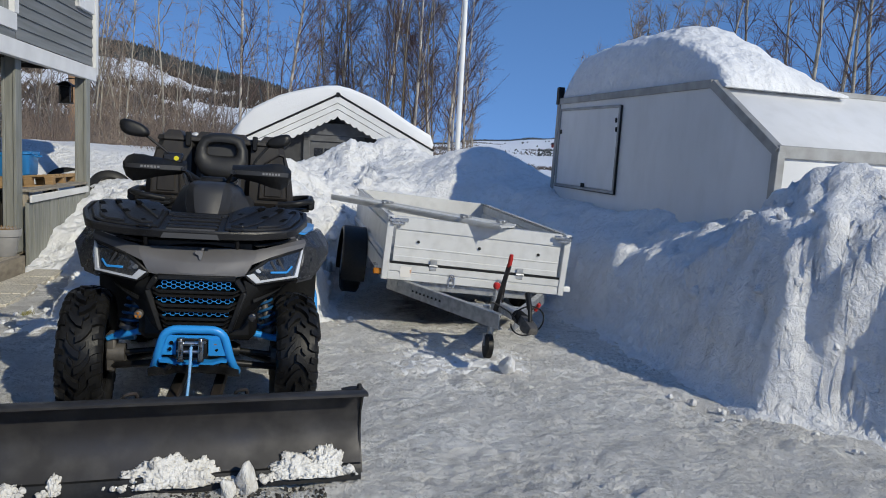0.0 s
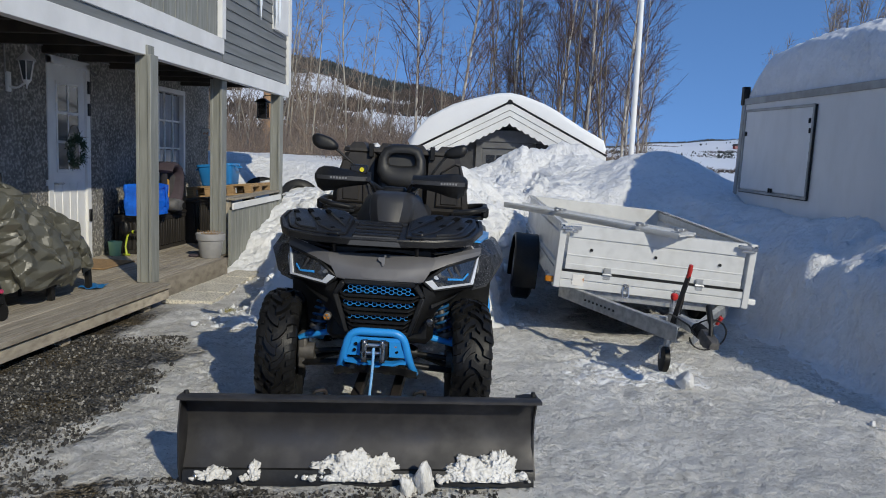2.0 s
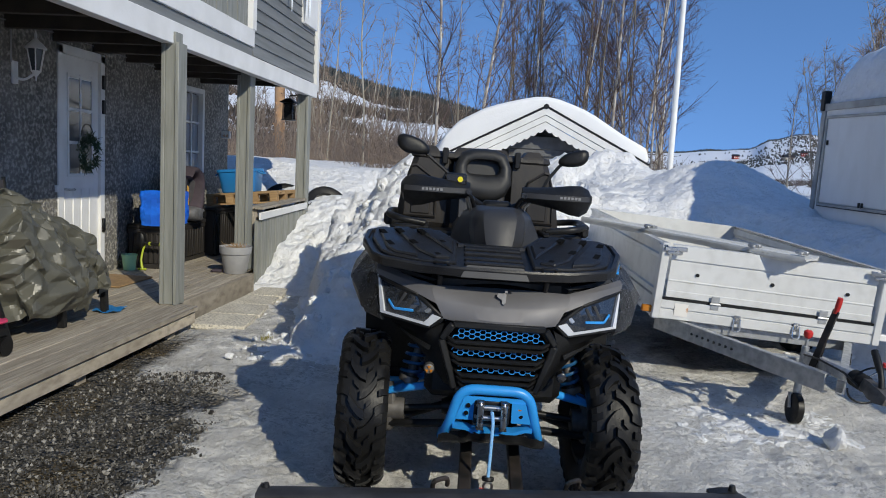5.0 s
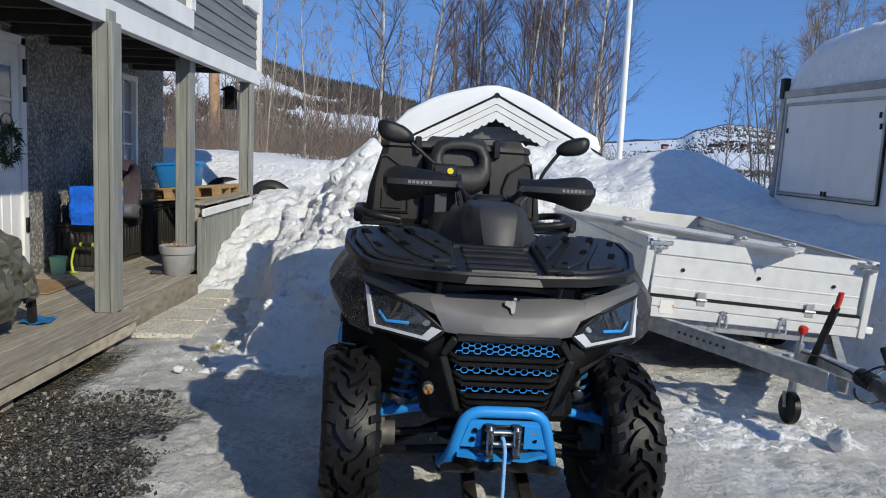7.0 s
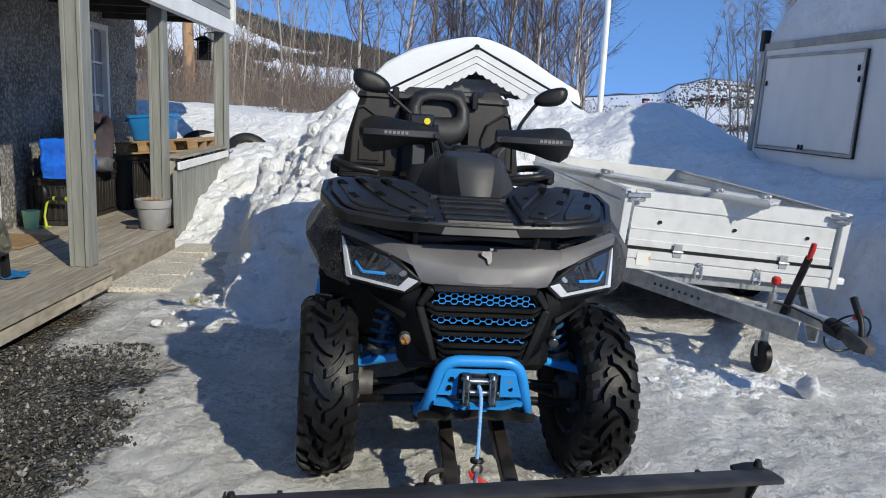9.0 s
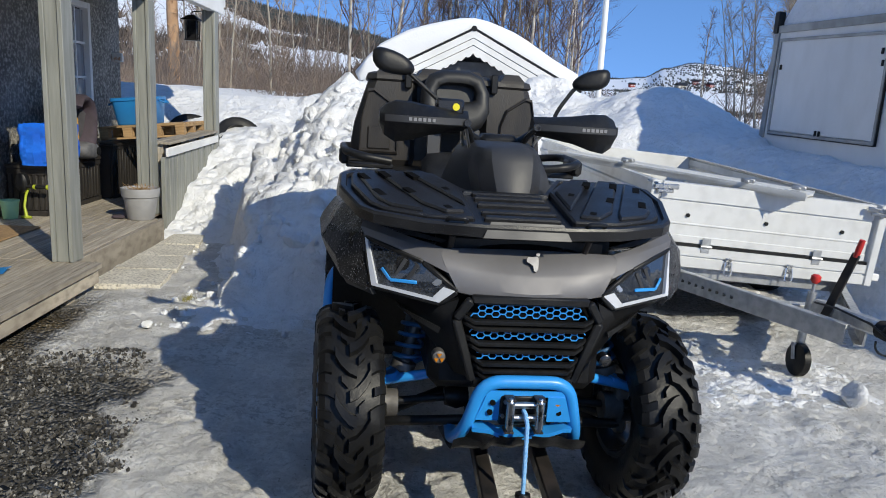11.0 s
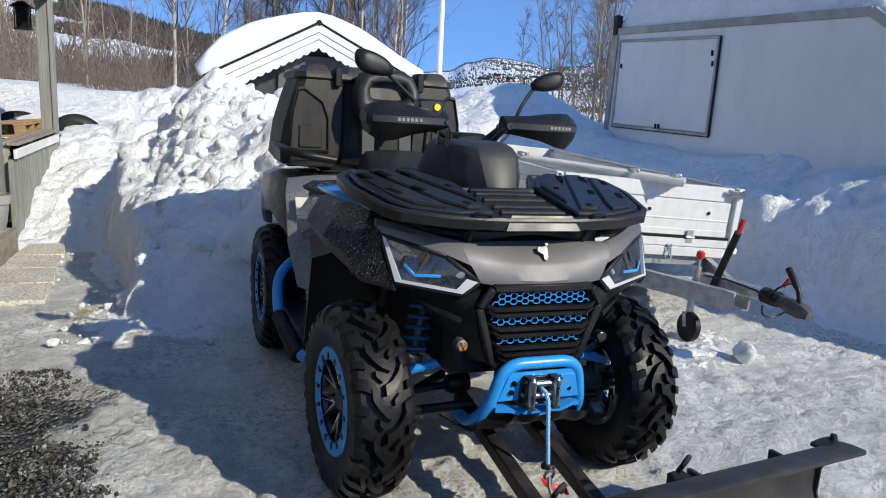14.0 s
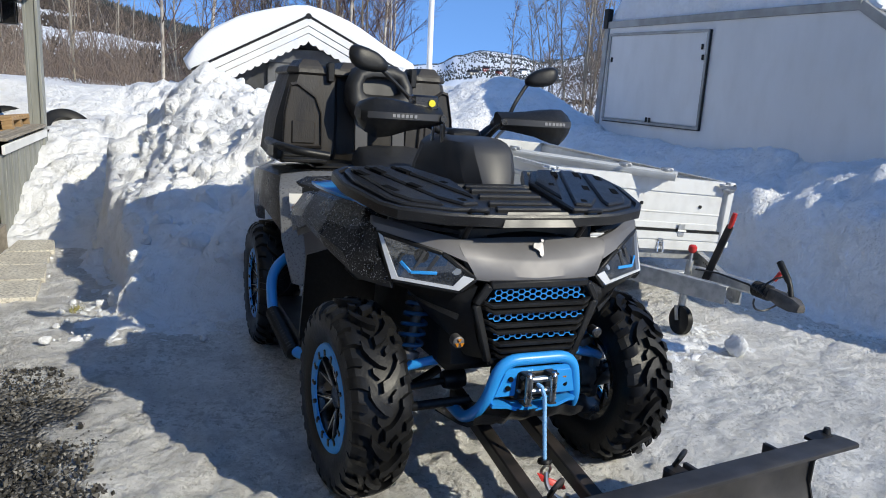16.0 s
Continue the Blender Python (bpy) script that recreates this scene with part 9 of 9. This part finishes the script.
bushes = [tree_kind("bare_alder", "bushy bare grey tree standing beyond the box trailer", "trees beyond the box trailer", BARK_PALE, TWIG_PALE,
                    seed=s, height=h, r0=0.03, limbs=16, start=0.12, spread=0.20, rise=1.0, subs=5, twigs=4, stems=n) for s, h, n in ((26, 6.0, 5), (27, 5.5, 4))]
plant(bushes, [(*polar(a, d, 0.3), s, a * 31) for a, d, s in ((20.3, 22, 0.8), (22.0, 19, 0.95), (23.4, 21, 1.0), (24.6, 18, 0.9), (25.6, 20, 1.0))])
plant(alders, [(*polar(a, d, 0.3), s, a * 40) for a, d, s in ((18.4, 25, 0.62), (28.5, 21, 0.9), (30.5, 19, 1.0), (32.0, 22, 1.1), (33.5, 18, 1.0), (35.2, 20, 1.1), (37.0, 18, 1.0), (38.5, 21, 1.15), (40.5, 18, 1.05), (42, 22, 1.1))])


def thicket():
    """Dense bare brush along the field edge, too many stems to count."""
    rnd = random.Random(51)
    v, f = [], []
    for _ in range(4600):
        az = rnd.uniform(-30, 13)
        d = rnd.uniform(16.5, 42) if az < -6 else rnd.uniform(22, 44)
        x, y, _z = polar(az, d)
        h = rnd.uniform(0.5, 2.0) * (1.0 if az < -7 else 0.55)
        p = Vector((x, y, 0.7))
        q = p + Vector((rnd.gauss(0, 0.22), rnd.gauss(0, 0.22), 1)) * h * 0.55
        r = q + Vector((rnd.gauss(0, 0.3), rnd.gauss(0, 0.3), 1)) * h * 0.45
        stick(v, f, [p, q, r], [0.010, 0.008, 0.004], 3)
        for _ in range(4):
            a = q.lerp(r, rnd.uniform(-0.6, 0.9))
            stick(v, f, [a, a + Vector((rnd.gauss(0, 0.28), rnd.gauss(0, 0.28), rnd.uniform(0.1, 0.6)))], [0.005, 0.003], 3)
    ob = mesh_of("thicket", v, f, TWIG_PALE, label="dense bare brown brush along the snowy field", kind="stuff")
    tagged(ob, category="bushes")


thicket()


def far_woods():
    """Conifers and bare woods on the hills."""
    rnd = random.Random(61)
    cv, cf, bv, bf = [], [], [], []

    def spire(v, f, x, y, z, h, w):
        o = len(v)
        n = 5
        a0 = rnd.uniform(0, 6)
        for k in range(n):
            a = a0 + 2 * math.pi * k / n
            v.append((x + w * math.cos(a), y + w * math.sin(a), z + 0.05 * h))
        v.append((x, y, z + h))
        for k in range(n):
            f.append((o + k, o + (k + 1) % n, o + n))

    def tuft(v, f, x, y, z, h, w):
        for _ in range(5):
            o = len(v)
            a = rnd.uniform(0, 6.3)
            ex, ey = w * math.cos(a), w * math.sin(a)
            v += [(x + 0.2 * ex, y + 0.2 * ey, z), (x - 0.1 * ex, y - 0.1 * ey, z), (x + ex, y + ey, z + h * rnd.uniform(0.6, 1.0))]
            f.append((o, o + 1, o + 2))

    n = 0
    while n < 40000:
        az = rnd.uniform(-36, 8) if n % 2 else rnd.uniform(6, 46)
        r = 120 + 800 * rnd.random() ** 0.7
        x, y = r * math.sin(radians(az)), r * math.cos(radians(az))
        k = (r - 60) / 840
        patch = fbm(x / 110, y / 110, 2.0, 3)
        left = az < 6
        n += 1
        if left:
            if k > 0.70 + 0.12 * patch:
                spire(cv, cf, x, y, far_height(x, y), rnd.uniform(6, 11), rnd.uniform(2.0, 3.2))
            elif patch > -0.12:
                tuft(bv, bf, x, y, far_height(x, y), rnd.uniform(4, 8), rnd.uniform(2, 4))
        elif k > 0.50 + 0.06 * patch and ((az > 25 and rnd.random() < 0.8) or (az > 15 and 0.50 < k < 0.62 and patch > -0.5) or (az > 17 and k > 0.6 and patch * 1.5 + rnd.uniform(-0.5, 0.5) > 0.05) or (az < 18 and k > 0.86 and patch > -0.6) or rnd.random() < 0.02):
            spire(cv, cf, x, y, far_height(x, y), rnd.uniform(1.0, 2.0), rnd.uniform(0.55, 1.0))
        elif patch > 0.22 and k > 0.10:
            tuft(bv, bf, x, y, far_height(x, y), rnd.uniform(0.8, 1.8), rnd.uniform(0.8, 1.8))
    ob = mesh_of("far_spruce_forest", cv, cf, CONIFER, label="dark spruce forest on the far hills", kind="stuff")
    tagged(ob, category="forest")
    ob = mesh_of("far_bare_forest", bv, bf, BRUSH_FAR, label="bare brown woods on the hillside", kind="stuff")
    tagged(ob, category="forest")


far_woods()


def far_house(az, r, w, d, h, mt, lab, yaw):
    x, y = r * math.sin(radians(az)), r * math.cos(radians(az))
    t = thing("far_house", pose(x, y, far_height(x, y), 0, 0, yaw), lab, "house", group="farmhouses in the valley")
    bm = bm_new()
    box(bm, -w / 2, -d / 2, -1, w / 2, d / 2, h)
    part("wall", bm, mt, t)
    bm = bm_new()
    prism(bm, [(-d / 2 - 0.5, h), (d / 2 + 0.5, h), (0, h + d * 0.42)], w + 1, Matrix(((0, 0, 1, -w / 2 - 0.5), (1, 0, 0, 0), (0, 1, 0, 0), (0, 0, 0, 1))))
    part("roof", bm, BLACKPL, t)
    for k in range(3):
        bm = bm_new()
        xx = -w / 2 + w * (k + 0.5) / 3
        box(bm, xx - 0.3, -d / 2 - 0.06, h * 0.35, xx + 0.3, -d / 2 - 0.01, h * 0.75)
        part("window", bm, WHITE, t)


for az, r, w, d, h, mt, lab, yaw in ((19.6, 520, 7, 4, 1.8, BARK_PALE, "long brown farmhouse far off in the valley", 20), (20.6, 540, 4, 3.5, 2, REDHOUSE, "small red barn far off in the valley", -15),
                                     (21.6, 530, 4.5, 3.5, 2, REDHOUSE, "red farmhouse far off in the valley", 30), (23.4, 560, 4.5, 3.5, 2, WHITE, "white farmhouse far off in the valley", 5), (16.2, 620, 4.5, 3.5, 2, REDHOUSE, "red barn on the far snowy field", 12)):
    far_house(az, r, w, d, h, mt, lab, yaw)


t = thing("grass_tuft", pose(-1.88, 6.38, 0.0), "small yellow-green grass tuft poking through ice", "grass")
bm = bm_new()
random.seed(71)
for _ in range(60):
    a, r = random.uniform(0, 6.28), random.uniform(0, 0.06)
    p = Vector((r * math.cos(a), r * math.sin(a), 0.0))
    q = p + Vector((random.gauss(0, 0.02), random.gauss(0, 0.02), random.uniform(0.02, 0.05)))
    s = Vector((math.sin(a), math.cos(a), 0)) * 0.003
    bm.faces.new([bm.verts.new(v) for v in (p - s, p + s, q)])
part("blades", bm, DRYGRASS, t, smooth=0)
